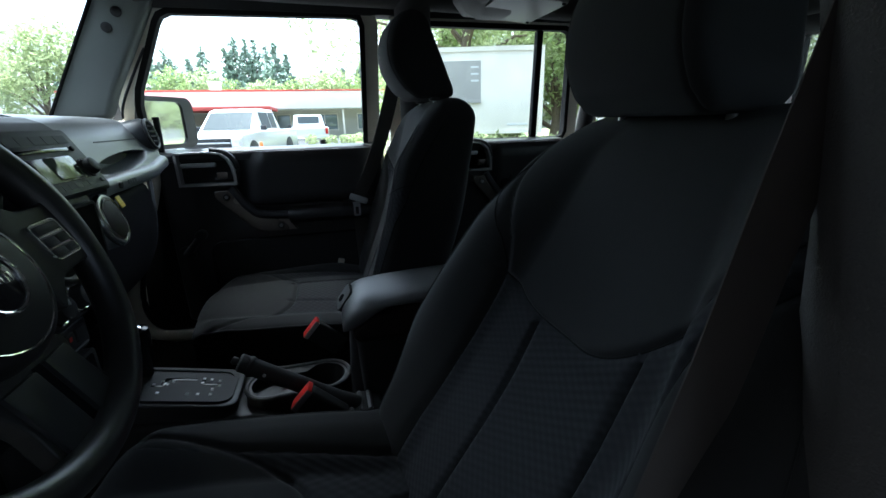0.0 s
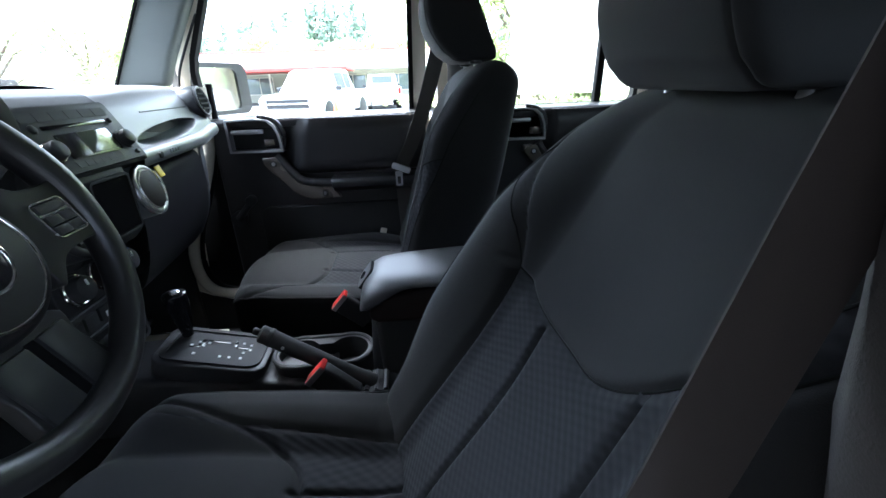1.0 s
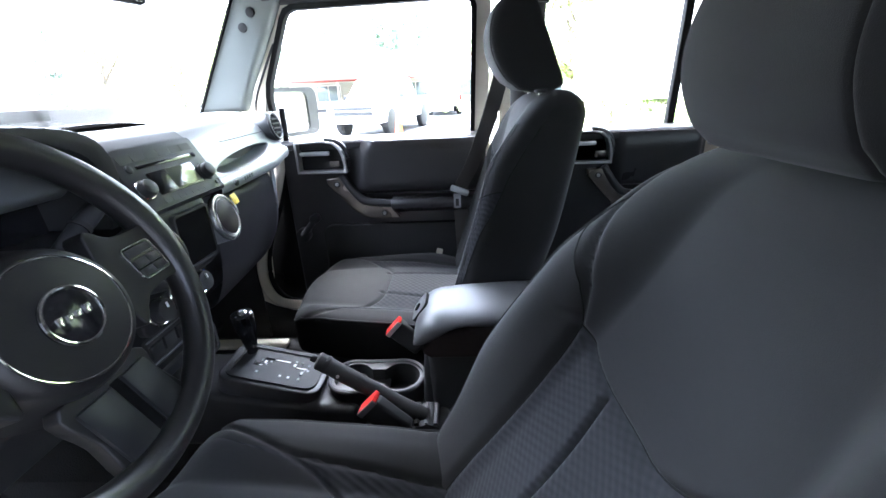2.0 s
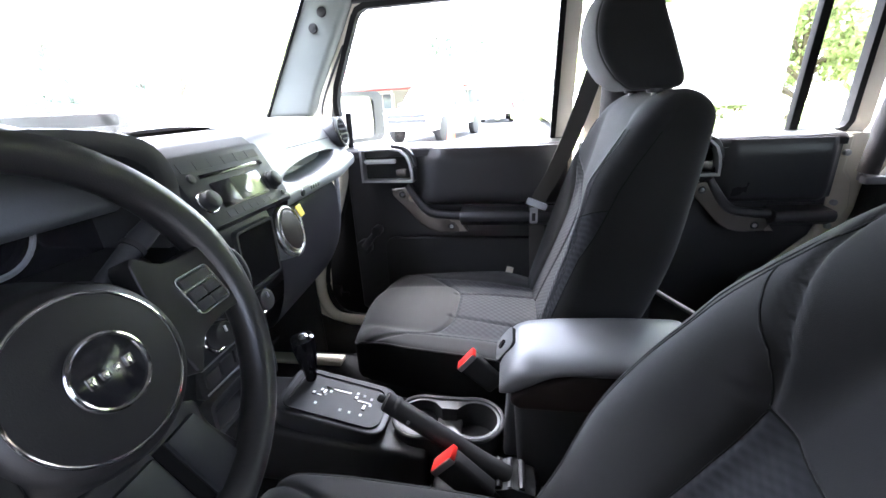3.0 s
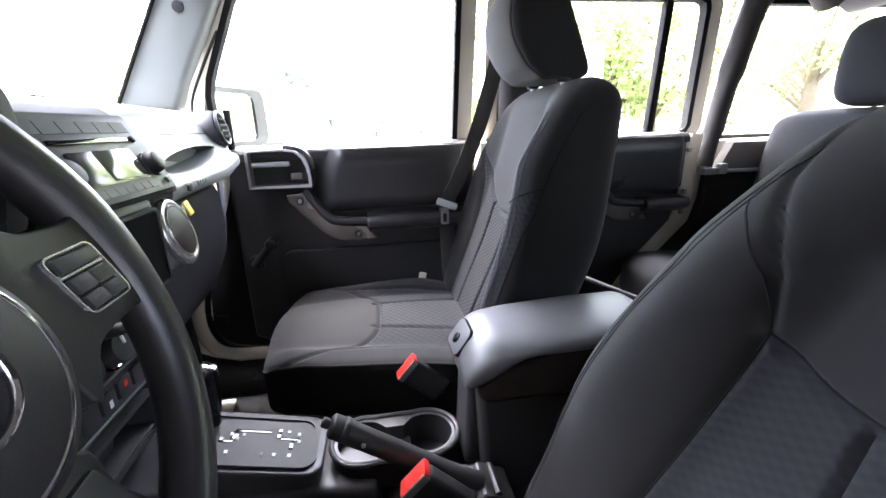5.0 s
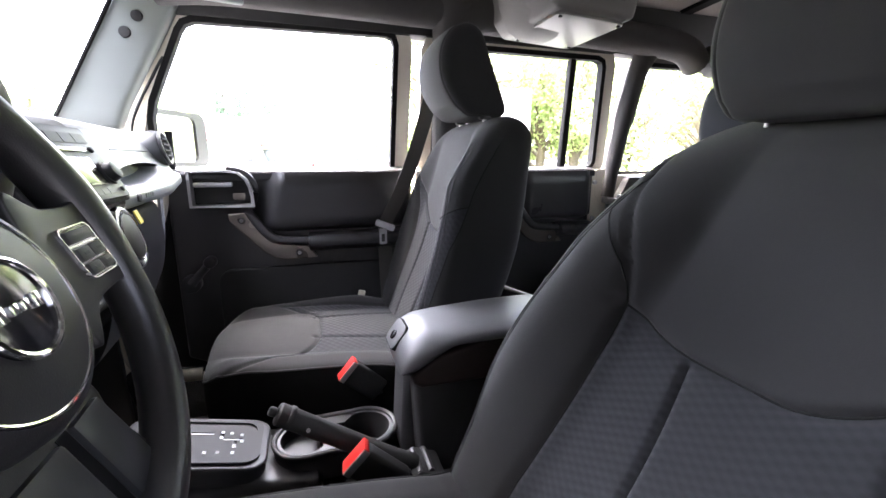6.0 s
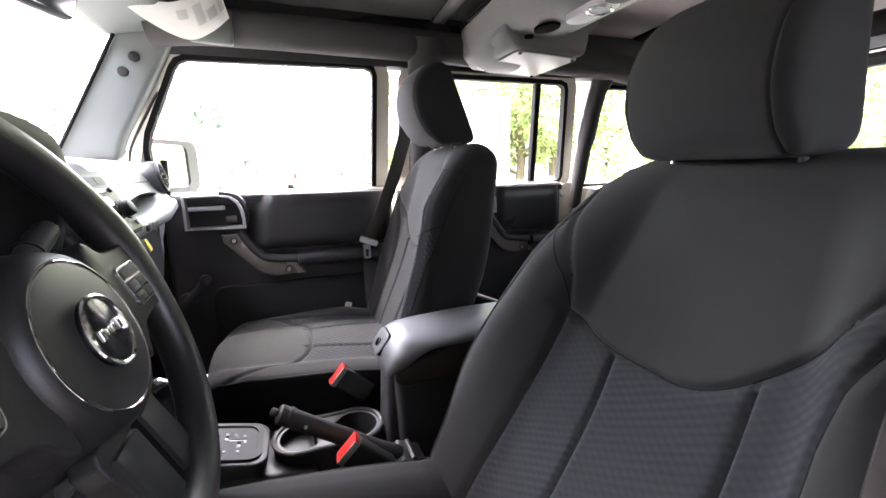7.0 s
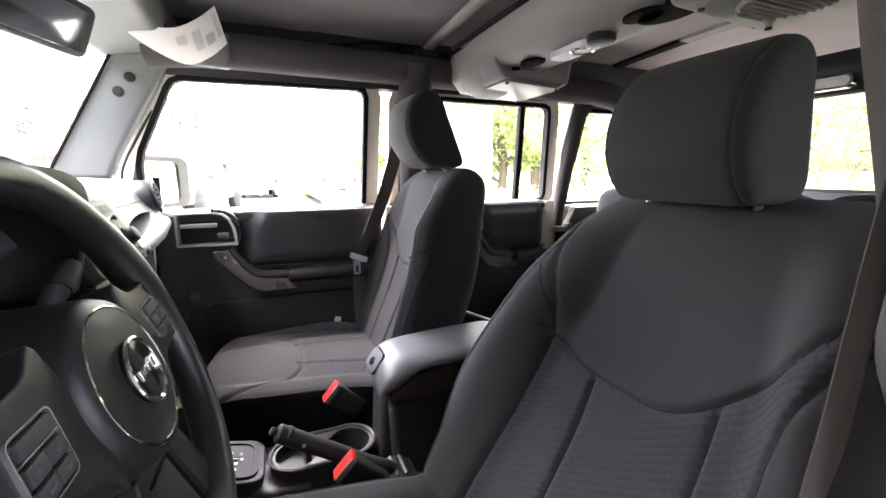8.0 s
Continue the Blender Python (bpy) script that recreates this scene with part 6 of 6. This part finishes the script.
def soft_block(prof, y0, y1, e=5.0, n=25):
    """A profile in x and z, drawn across from y0 to y1 with rounded ends."""
    ps = smooth_path([(x, 0, z) for x, z in prof], 5, True)
    cx, cz = sum(p.x for p in ps) / len(ps), sum(p.z for p in ps) / len(ps)
    rr = []
    for u in np.sin(np.linspace(-math.pi / 2, math.pi / 2, n)):
        k = max(0.03, (1 - abs(u) ** (2 * e)) ** (1 / e))
        rr.append([(cx + (p.x - cx) * (0.4 + 0.6 * k), 0.5 * (y0 + y1) + 0.5 * (y1 - y0) * u, cz + (p.z - cz) * (0.4 + 0.6 * k)) for p in ps])
    return grid(rr, wrap_v=True, caps=True)


part("cushion", soft_block([(0.66, 0.78), (0.635, 0.87), (0.665, 0.915), (0.76, 0.925), (1.00, 0.905), (1.20, 0.865), (1.22, 0.76), (0.9, 0.74)], other(0.585), 0.585), REAR_CLOTH, rb)
for y0, y1 in ((-0.16, 0.59), (other(0.59), -0.17)):
    b = part("backrest", soft_block([(1.05, 0.84), (1.09, 1.05), (1.125, 1.27), (1.150, 1.315), (1.215, 1.315), (1.240, 1.27), (1.22, 1.0), (1.17, 0.82)], y0, y1), REAR_CLOTH, rb, "dark cloth rear backrest")
    yc = 0.5 * (y0 + y1) + (0.08 if y0 > -0.2 else 0.0)
    h = part("headrest", soft_block([(1.130, 1.335), (1.118, 1.43), (1.140, 1.515), (1.190, 1.525), (1.218, 1.45), (1.218, 1.335)], yc - 0.13, yc + 0.13, 4.0, 21), REAR_CLOTH, b, "dark rear headrest")
    for s in (1, -1):
        part("post", disc((1.18, yc + s * 0.06, 1.328), (0, 0, 1), 0.006, 0.05, 10, 0), STEEL, h)


# ---- outside: cars, building, trees ----
CAR_WHITE = material("white car paint", (0.72, 0.73, 0.74), 0.22, coat=0.7, vary=0.03)
CAR_RED = material("red car paint", (0.42, 0.03, 0.03), 0.22, coat=0.7, vary=0.03)
CAR_DARK = material("dark green car paint", (0.012, 0.018, 0.022), 0.3, coat=0.2, vary=0.03)
CAR_GLASS = material("dark car glass", (0.05, 0.060, 0.066), 0.25, vary=0.05, spec=0.08)
TYRE = material("tyre rubber", (0.015, 0.015, 0.015), 0.85, vary=0.2)
TAIL = material("red tail lens", (0.5, 0.02, 0.02), 0.2)
HEADLAMP = material("headlamp lens", (0.7, 0.72, 0.74), 0.12)
FASCIA = material("white fascia boards", (0.78, 0.76, 0.73), 0.6, vary=0.05, stain_size=0.5)
RED_TRIM = material("red roof edge", (0.55, 0.09, 0.07), 0.5, vary=0.1)
WALL_TAN = material("olive tan wall paint", (0.42, 0.41, 0.33), 0.8, vary=0.08, stain_size=0.5)
WIN_DARK = material("office window glass", (0.16, 0.20, 0.20), 0.08, spec=0.8)
BLOCKER_DARK = material("dark light blocker", (0.055, 0.054, 0.052), 0.9, vary=0.15, stain_size=0.6, grain=0.6, grain_size=60, bump=0.004)
LEAF = material("broad green leaves", (0.20, 0.26, 0.10), 0.6, vary=0.25, island=0.40, stain_size=0.8)
LEAF_Y = material("light green leaves", (0.28, 0.33, 0.16), 0.6, vary=0.25, island=0.35, stain_size=0.8)
for leafy, pale in ((LEAF, (0.36, 0.44, 0.18)), (LEAF_Y, (0.50, 0.56, 0.30))):
    ln, ll = leafy.node_tree.nodes, leafy.node_tree.links
    lt, lm = ln.new("ShaderNodeBsdfTranslucent"), ln.new("ShaderNodeMixShader")
    lt.inputs[0].default_value = rgb(pale)
    lm.inputs[0].default_value = 0.5
    ll.new(ln["Principled BSDF"].outputs[0], lm.inputs[1])
    ll.new(lt.outputs[0], lm.inputs[2])
    ll.new(lm.outputs[0], ln["Material Output"].inputs[0])
NEEDLE = material("conifer needles", (0.27, 0.34, 0.26), 0.7, vary=0.25, island=0.4, stain_size=0.5)
BARK = material("grey brown bark", (0.14, 0.11, 0.085), 0.9, vary=0.3, stain_size=8, grain=1.0, grain_size=40, bump=0.01)
BOARD = material("weathered white panel", (0.78, 0.73, 0.62), 0.6, vary=0.10, stain_size=1.5)
BOARD_GREY = material("grey notice panel", (0.36, 0.345, 0.31), 0.6, vary=0.08, stain_size=3)
CONE = material("orange cone plastic", (0.8, 0.16, 0.03), 0.5)
GRASS = material("dry verge grass", (0.17, 0.19, 0.07), 0.9, vary=0.3, stain_size=1.5, grain=1.0, grain_size=30)


def vehicle(name, at, turn, paint, label, kind_="pickup", length=5.6, group=""):
    """A parked car, its nose along its own -y; kind_: pickup, van or wagon."""
    v = thing(name, (0, 0, 0), label, {"pickup": "pickup truck", "wagon": "car"}[kind_], group)
    L, W = length, 1.0
    nose, tail = -L / 2, L / 2
    if kind_ == "pickup":
        low = [(nose, 0.55), (nose + 0.05, 1.02), (nose + 0.25, 1.12), (nose + 1.35, 1.18), (nose + 1.5, 1.2), (tail - 0.02, 1.2), (tail, 0.6), (tail - 0.2, 0.5), (nose + 0.1, 0.45)]
        cab = [(nose + 1.25, 1.16), (nose + 2.0, 1.86), (nose + 2.3, 1.93), (nose + 3.5, 1.90), (nose + 3.85, 1.18)]
    else:
        low = [(nose, 0.5), (nose + 0.04, 0.80), (nose + 0.3, 0.95), (nose + 1.25, 1.02), (tail - 0.05, 1.05), (tail, 0.55), (tail - 0.2, 0.4), (nose + 0.1, 0.38)]
        cab = [(nose + 1.05, 1.0), (nose + 1.85, 1.55), (nose + 2.2, 1.62), (tail - 0.6, 1.60), (tail - 0.08, 1.04)]
    M = pose(at[0], at[1], 0, 0, 0, turn)

    def put(nm, bm, mat, par=v, lab=""):
        return part(nm, moved(bm, M), mat, par, lab)

    body = put("body", prism(low, "x", -W, W, 0.06, 3), paint)
    cb = prism(cab, "x", -W + 0.06, W - 0.06, 0.05, 3)
    for q in cb.verts:
        q.co.x *= 1 - 0.16 * max(0, (q.co.z - 1.15)) / 0.75
    cabin = put("cabin", cb, paint)
    (ay, az), (by, bz) = cab[0], cab[1]
    d = Vector((0, by - ay, bz - az))
    n = Vector((0, -d.z, d.y)).normalized()
    wsb = grid([[Vector((x * (1 - 0.10 * t), ay, az)) + d * (0.10 + 0.80 * t) + n * 0.02 for x in np.linspace(-0.80, 0.80, 5)] for t in (0, 0.5, 1)])
    put("windscreen", wsb, CAR_GLASS, cabin)
    (cy, cz_), (ey, ez) = cab[-2], cab[-1]
    d2 = Vector((0, ey - cy, ez - cz_))
    n2 = Vector((0, -d2.z, d2.y)).normalized()
    put("rear_glass", grid([[Vector((x, cy, cz_)) + d2 * (0.12 + 0.55 * t) + n2 * 0.02 for x in np.linspace(-0.62, 0.62, 5)] for t in (0, 0.5, 1)]), CAR_GLASS, cabin)
    for s in (1, -1):
        for y0, y1 in ((by + 0.05, by + 0.85), (by + 0.92, cy - 0.05)):
            if y1 - y0 > 0.3:
                z0, z1 = az + 0.10, bz - 0.06
                put("side_glass", grid([[(s * ((W - 0.06) * (1 - 0.16 * max(0, z - 1.15) / 0.75) + 0.012), y, z) for y in (y0, y1)] for z in (z0, z1)]), CAR_GLASS, cabin)
        put("mirror", box((s * (W + 0.1), ay + 0.45, az + 0.12), (0.2, 0.1, 0.16), 0.03), PLASTIC, cabin)
    if kind_ == "pickup":
        g = put("grille", box((0, nose - 0.005, 0.86), (1.45, 0.06, 0.28), 0.03), PLASTIC_DK, body, "dark grille with a bright bar")
        put("grille_bar", box((0, nose - 0.035, 0.86), (1.42, 0.03, 0.05), 0.01), CHROME, g)
        put("bumper", box((0, nose - 0.07, 0.58), (1.96, 0.18, 0.24), 0.05), CHROME, body)
        put("tailgate", box((0, tail + 0.005, 0.95), (1.5, 0.04, 0.42), 0.02), paint, body)
        put("rear_bumper", box((0, tail + 0.07, 0.58), (1.9, 0.16, 0.18), 0.04), CHROME, body)
        put("bed_opening", box((0, tail - 0.95, 1.19), (1.5, 1.65, 0.05), 0.02), PLASTIC_DK, body)
    else:
        put("bumper", box((0, nose - 0.03, 0.48), (1.8, 0.14, 0.2), 0.05), paint, body)
        put("grille", box((0, nose + 0.0, 0.66), (1.0, 0.06, 0.12), 0.02), PLASTIC_DK, body)
    hz = 0.88 if kind_ == "pickup" else 0.70
    for s in (1, -1):
        put("headlamp", box((s * 0.84, nose + 0.03, hz), (0.26, 0.12, 0.24 if kind_ == "pickup" else 0.14), 0.03), HEADLAMP, body)
        put("tail_lamp", box((s * 0.88, tail - 0.02, hz + 0.1), (0.16, 0.08, 0.34), 0.03), TAIL, body)
        for y in (nose + 0.95, tail - 1.15):
            w = put("wheel", disc((s * 0.86, y, 0.38), (1, 0, 0), 0.38, 0.26, 28, 0.05), TYRE)
            put("rim", disc((s * 0.985, y, 0.38), (1, 0, 0), 0.23, 0.03, 20, 0.01), STEEL, w)
            put("arch", disc((s * 0.90, y, 0.46), (1, 0, 0), 0.46, 0.205, 28, 0.02), PLASTIC_DK, body)
    return v


vehicle("pickup_truck", (-2.75, 16.4), -14, CAR_WHITE, "white pickup truck parked nose towards the car", group="parked trucks")
vehicle("pickup_truck", (-0.9, 27.5), 184, CAR_WHITE, "white pickup truck parked with its tail towards the car", group="parked trucks")
vehicle("pickup_truck", (4.0, 27.0), 172, CAR_WHITE, "white pickup truck parked by the building", group="parked trucks")
vehicle("parked_car", (-14.6, 13.4), 60, CAR_RED, "red estate car parked across the lot", "wagon", 4.6)
vehicle("parked_car", (-16.6, 10.4), 60, CAR_DARK, "dark estate car parked across the lot", "wagon", 4.6)
vehicle("parked_car", (-12.5, 22.0), 50, CAR_WHITE, "white estate car parked across the lot", "wagon", 4.6)

cone = thing("traffic_cone", (-1.75, 12.4, 0), "orange traffic cone on the asphalt", "traffic cone")
part("cone", disc((-1.75, 12.4, 0.46), (0, 0, 1), 0.16, 0.88, 24, 0.01, 0.035), CONE, cone)
part("base", box((-1.75, 12.4, 0.025), (0.44, 0.44, 0.05), 0.02), CONE, cone)

# low building
B0, BY = -24.0, 45.0
bld = thing("low_building", (-5, BY, 0), "long low building with white fascia and red roof edge", "building")
part("wall", box((-5, BY + 5, 1.45), (62, 9.0, 2.9), 0.02), WALL_TAN, bld)
roof = part("fascia", box((-5, BY + 4.2, 3.62), (66, 12.0, 1.65), 0.03), FASCIA, bld, "tall white fascia")
part("roof_edge", box((-5, BY - 1.82, 4.47), (66.1, 0.16, 0.14), 0.02), RED_TRIM, roof, "red roof edge")
part("soffit_line", box((-5, BY - 1.80, 2.82), (66.05, 0.12, 0.10), 0.02), WALL_TAN, roof)
part("roof_vent", merge(box((-9.6, BY + 1, 4.9), (0.9, 0.9, 0.9), 0.05), box((-9.6, BY + 1, 5.4), (1.1, 1.1, 0.15), 0.03)), BOARD, roof)
for k in range(12):
    x = -32 + 4.6 * k
    w = part("window", box((x, BY + 0.49, 1.55), (2.5, 0.06, 1.5), 0.01), WIN_DARK, bld, "dark office window")
    part("frame", merge(box((x, BY + 0.45, 2.33), (2.66, 0.10, 0.08), 0.01), box((x, BY + 0.45, 0.77), (2.66, 0.12, 0.08), 0.01), box((x - 1.29, BY + 0.45, 1.55), (0.08, 0.10, 1.6), 0.01),
                        box((x + 1.29, BY + 0.45, 1.55), (0.08, 0.10, 1.6), 0.01), box((x, BY + 0.45, 1.55), (0.07, 0.10, 1.5), 0.01)), BOARD, w)
for k in range(9):
    part("post", box((-33 + 7.0 * k, BY - 1.6, 1.4), (0.16, 0.16, 2.8), 0.01), BOARD, bld)
canopy = part("canopy", box((-9.5, BY - 5.0, 2.72), (11.0, 6.0, 0.28), 0.03), RED_TRIM, bld, "red edged canopy")
for x in (-14.5, -4.5):
    part("canopy_post", box((x, BY - 7.6, 1.35), (0.14, 0.14, 2.7), 0.01), BOARD, canopy)


def leaf_cloud(rng, centres, n, size, flat=0.0, droop=0.0):
    """Many small bent leaf cards scattered round centres (x, y, z, r), joined in one mesh."""
    verts, faces = [], []
    c = np.array(centres, float)
    pick = rng.choice(len(c), n, p=c[:, 3] ** 2 / (c[:, 3] ** 2).sum())
    for i in pick:
        d = rng.normal(size=3)
        d /= np.linalg.norm(d)
        r = c[i, 3] * (0.55 + 0.45 * rng.random() ** 0.5) * (1 + 0.12 * rng.normal())
        p = c[i, :3] + d * r * np.array([1, 1, 0.8 - flat])
        a = rng.normal(size=3)
        a[2] -= droop
        a /= np.linalg.norm(a)
        b = np.cross(a, rng.normal(size=3))
        b /= np.linalg.norm(b)
        s = size * (0.6 + 0.8 * rng.random())
        nn = np.cross(a, b) * s * 0.25
        k = len(verts)
        verts += [p - a * s, p + b * s * 0.5 + nn, p + a * s, p - b * s * 0.5 + nn]
        faces += [(k, k + 1, k + 2), (k, k + 2, k + 3)]
    me = bpy.data.meshes.new("leaves")
    me.from_pydata([tuple(v) for v in verts], [], faces)
    bm = bmesh.new()
    bm.from_mesh(me)
    bpy.data.meshes.remove(me)
    return bm


def leaf_part(bm, mat, parent, label):
    me = bpy.data.meshes.new("crown")
    bm.to_mesh(me)
    bm.free()
    me.materials.append(mat)
    ob = new("crown", me)
    ob.parent = parent
    ob.matrix_parent_inverse = Matrix.Translation(-parent.location)
    ob["label"] = label
    return ob


def broad_tree(seed, x, y, h, spread, mat, label, leaves=2200, size=0.16, base=0.32):
    rng = np.random.default_rng(seed)
    t = thing("tree", (x, y, 0), label, "tree")
    trunk = smooth_path([(x, y, 0), (x + 0.1 * rng.normal(), y + 0.1 * rng.normal(), h * 0.3), (x + 0.2 * rng.normal(), y + 0.2 * rng.normal(), h * 0.7)], 5)
    bm = tube(trunk, [0.035 * h * (1 - 0.7 * i / len(trunk)) for i in range(len(trunk))], 10)
    centres = []
    for k in range(13):
        a, u = rng.random() * 6.28, rng.random()
        z = h * (base + (1 - base) * u)
        r = spread * (0.35 + 0.65 * math.sin(math.pi * min(0.95, 0.18 + 0.75 * u))) * (0.55 + 0.45 * rng.random())
        tip = Vector((x + r * math.cos(a), y + r * math.sin(a), z))
        start = Vector((x, y, h * (base * 0.8 + 0.35 * u)))
        bm = merge(bm, tube([start, start.lerp(tip, 0.5) + Vector((0, 0, 0.05 * h)), tip], [0.012 * h, 0.007 * h, 0.002 * h], 6))
        centres += [(*tip, spread * (0.30 + 0.16 * rng.random())), (*start.lerp(tip, 0.6), spread * 0.28)]
    centres.append((x, y, h * 0.93, spread * 0.4))
    part("trunk", bm, BARK, t, "grey brown trunk and limbs")
    leaf_part(leaf_cloud(rng, centres, leaves, size), mat, t, "uneven leafy crown")
    return t


def conifer(seed, x, y, h, r, leaves=900):
    rng = np.random.default_rng(seed)
    t = thing("tree", (x, y, 0), "tall dark conifer behind the building", "tree", "conifers")
    part("trunk", tube([(x, y, 0), (x, y, h * 0.95)], [0.018 * h, 0.004 * h], 8), BARK, t)
    centres = []
    for k in range(26):
        u = k / 25
        rr = r * (1.02 - u) * (0.75 + 0.5 * rng.random())
        for j in range(3):
            a = rng.random() * 6.28
            centres.append((x + rr * 0.7 * math.cos(a), y + rr * 0.7 * math.sin(a), h * (0.15 + 0.85 * u), 0.32 * rr + 0.25))
    leaf_part(leaf_cloud(rng, centres, leaves, 0.40, 0.35, 0.6), NEEDLE, t, "ragged needle crown")


rs = np.random.default_rng(7)
for i, (yaw, el) in enumerate(((-19.5, 6.6), (-17.5, 7.4), (-16.2, 8.3), (-14.0, 7.2), (-12.6, 8.6), (-10.2, 8.4), (-9.2, 9.6), (-8.0, 9.5), (-7.0, 9.4), (-5.8, 9.0), (-4.9, 9.2), (-3.6, 8.0), (0.5, 6.3), (3.0, 6.6), (5.2, 7.3), (7.4, 7.5), (10.5, 8.5), (13.5, 9.0), (-22, 7), (-25, 7.5), (-30, 7), (-36, 8), (-43, 7.5), (-50, 8.5))):
    dist = 82 + 10 * rs.random()
    conifer(100 + i, dist * math.sin(radians(yaw)), dist * math.cos(radians(yaw)), 1.3 + dist * math.tan(radians(el)), 3.3 + 1.4 * rs.random(), 2600)
for i, (yaw, dist, h, sp) in enumerate(((-17, 66, 7.6, 4.0), (-13.5, 64, 7.4, 4.2), (-11, 68, 7.0, 4.0), (-7, 66, 6.6, 3.6), (-2, 66, 7.0, 4.0), (1.5, 64, 7.2, 4.2), (5, 66, 7.4, 4.2), (9, 62, 7.6, 4.2))):
    broad_tree(200 + i, dist * math.sin(radians(yaw)), dist * math.cos(radians(yaw)), h, sp, LEAF_Y if i % 2 else LEAF, "green leafy tree behind the low building", 2600, 0.27, 0.25)
# trees seen through the windscreen
for i, (yaw, dist, h, sp) in enumerate(((-27.5, 19, 4.3, 1.9), (-33, 24, 5.2, 2.4), (-40, 26, 5.6, 2.6), (-60, 28, 7.5, 3.4), (-72, 30, 8, 3.6))):
    broad_tree(300 + i, dist * math.sin(radians(yaw)), dist * math.cos(radians(yaw)), h, sp, LEAF_Y, "light green young tree beside the lot", 7000, 0.075, 0.22)
# trees beside and behind the notice board
broad_tree(401, 4.7, 13.2, 8.0, 4.2, LEAF_Y, "leafy tree with branches hanging over the lot", 11000, 0.085, 0.36)
for i, (yaw, dist, h, sp) in enumerate(((16, 19, 7.5, 2.8), (21, 20, 8.0, 3.0), (26, 19, 7.6, 3.0), (31, 17, 6.5, 2.6), (36, 17, 6.8, 2.8), (42, 18, 7.5, 3.2), (50, 20, 8.5, 3.6), (60, 22, 9, 4), (72, 24, 9, 4), (84, 24, 9, 4))):
    broad_tree(410 + i, dist * math.sin(radians(yaw)), dist * math.cos(radians(yaw)), h, sp, LEAF_Y if i % 3 else LEAF, "dense green tree at the edge of the lot", 6500, 0.11, 0.12)
# unseen dark walls and overhang, added to cut daylight on the driver's side
blockers = thing("light_blockers", (0.0, -2.75, 0), "unseen dark walls and overhang added to block light from the car", "wall", kind="structure")
part("wall", box((-3.0, -2.75, 1.5), (9.0, 0.40, 3.0), 0.03), BLOCKER_DARK, blockers)
part("plinth", box((-3.0, -2.53, 0.15), (9.0, 0.06, 0.30), 0.01), BLOCKER_DARK, blockers)
# unseen, added ahead to hold sky light off the driver's seat
part("front_blocker", box((-4.75, -0.65, 2.4), (0.30, 4.5, 4.8), 0.03), BLOCKER_DARK, blockers)
part("top_blocker", box((-3.0, -2.10, 2.85), (9.2, 2.1, 0.14), 0.02), BLOCKER_DARK, blockers, "unseen dark slab added to block the sky")

board = thing("notice_board", (4.5, 11.0, 0.0), "large white panelled board with a grey notice", "notice board")
BM_ = pose(4.62, 11.2, 0, 0, 0, -16)
part("panel", moved(box((0.12, 0, 2.11), (2.99, 0.09, 2.26), 0.012), BM_), BOARD, board)
part("frame", moved(frame_loop([(-1.42, 0.95), (-1.42, 3.30), (1.66, 3.30), (1.66, 0.95)], [(-1.33, 1.04), (-1.33, 3.18), (1.57, 3.18), (1.57, 1.04)], "y", -0.10, 0.08), BM_), BOARD, board)
nt = part("notice", moved(box((-0.65, -0.055, 2.42), (1.05, 0.02, 1.05), 0.004), BM_), BOARD_GREY, board, "grey notice panel")
part("notice_shelf", moved(box((-0.65, -0.10, 1.86), (1.05, 0.12, 0.10), 0.01), BM_), BOARD_GREY, board)
for k in range(3):
    part("text_bar", moved(box((-0.30, -0.068, 2.78 - 0.18 * k), (0.22, 0.008, 0.05), 0), BM_), PRINT, nt)
part("label_strip", moved(box((0.95, -0.056, 1.20), (0.6, 0.02, 0.06), 0.004), BM_), PRINT, board)
for x in (-1.3, 1.5):
    part("post", moved(box((x, 0.02, 0.48), (0.10, 0.10, 0.98), 0.008), BM_), BOARD, board)
hr_ = np.random.default_rng(11)
hedge_c = [(2.0 + 0.35 * k, 10.8 - 0.10 * k + 0.3 * hr_.normal(), 0.45 + 0.15 * hr_.random(), 0.45 + 0.2 * hr_.random()) for k in range(20)]
hg = thing("hedge", (5.0, 10.0, 0), "low green hedge under the notice board", "hedge", kind="stuff")
leaf_part(leaf_cloud(hr_, hedge_c, 3800, 0.07), LEAF_Y, hg, "small green leaves")
verge = grid([[(x, y, 0.02 + 0.35 * ease(10.6, 16, y)) for y in np.linspace(10.2, 40, 12)] for x in np.linspace(1.6, 40, 16)])
solid("verge", verge, GRASS, "grassy bank beside the lot", "grass bank", "stuff")
shrub = thing("shrub", (2.2, 24.0, 0), "low yellow green shrub beside the parked trucks", "shrub")
shrub_c = [(2.2 + 0.9 * hr_.normal(), 24.0 + 0.4 * hr_.normal(), 0.30 + 0.3 * hr_.random(), 0.32 + 0.15 * hr_.random()) for k in range(12)]
leaf_part(leaf_cloud(hr_, shrub_c, 1500, 0.09), LEAF_Y, shrub, "small yellow green leaves")
pole = thing("light_pole", (-13.2, 24.0, 0), "thin pale pole beside the lot", "pole")
part("pole", tube([(-13.2, 24.0, 0), (-13.35, 24.0, 5.2)], [0.06, 0.035], 10), BOARD, pole)
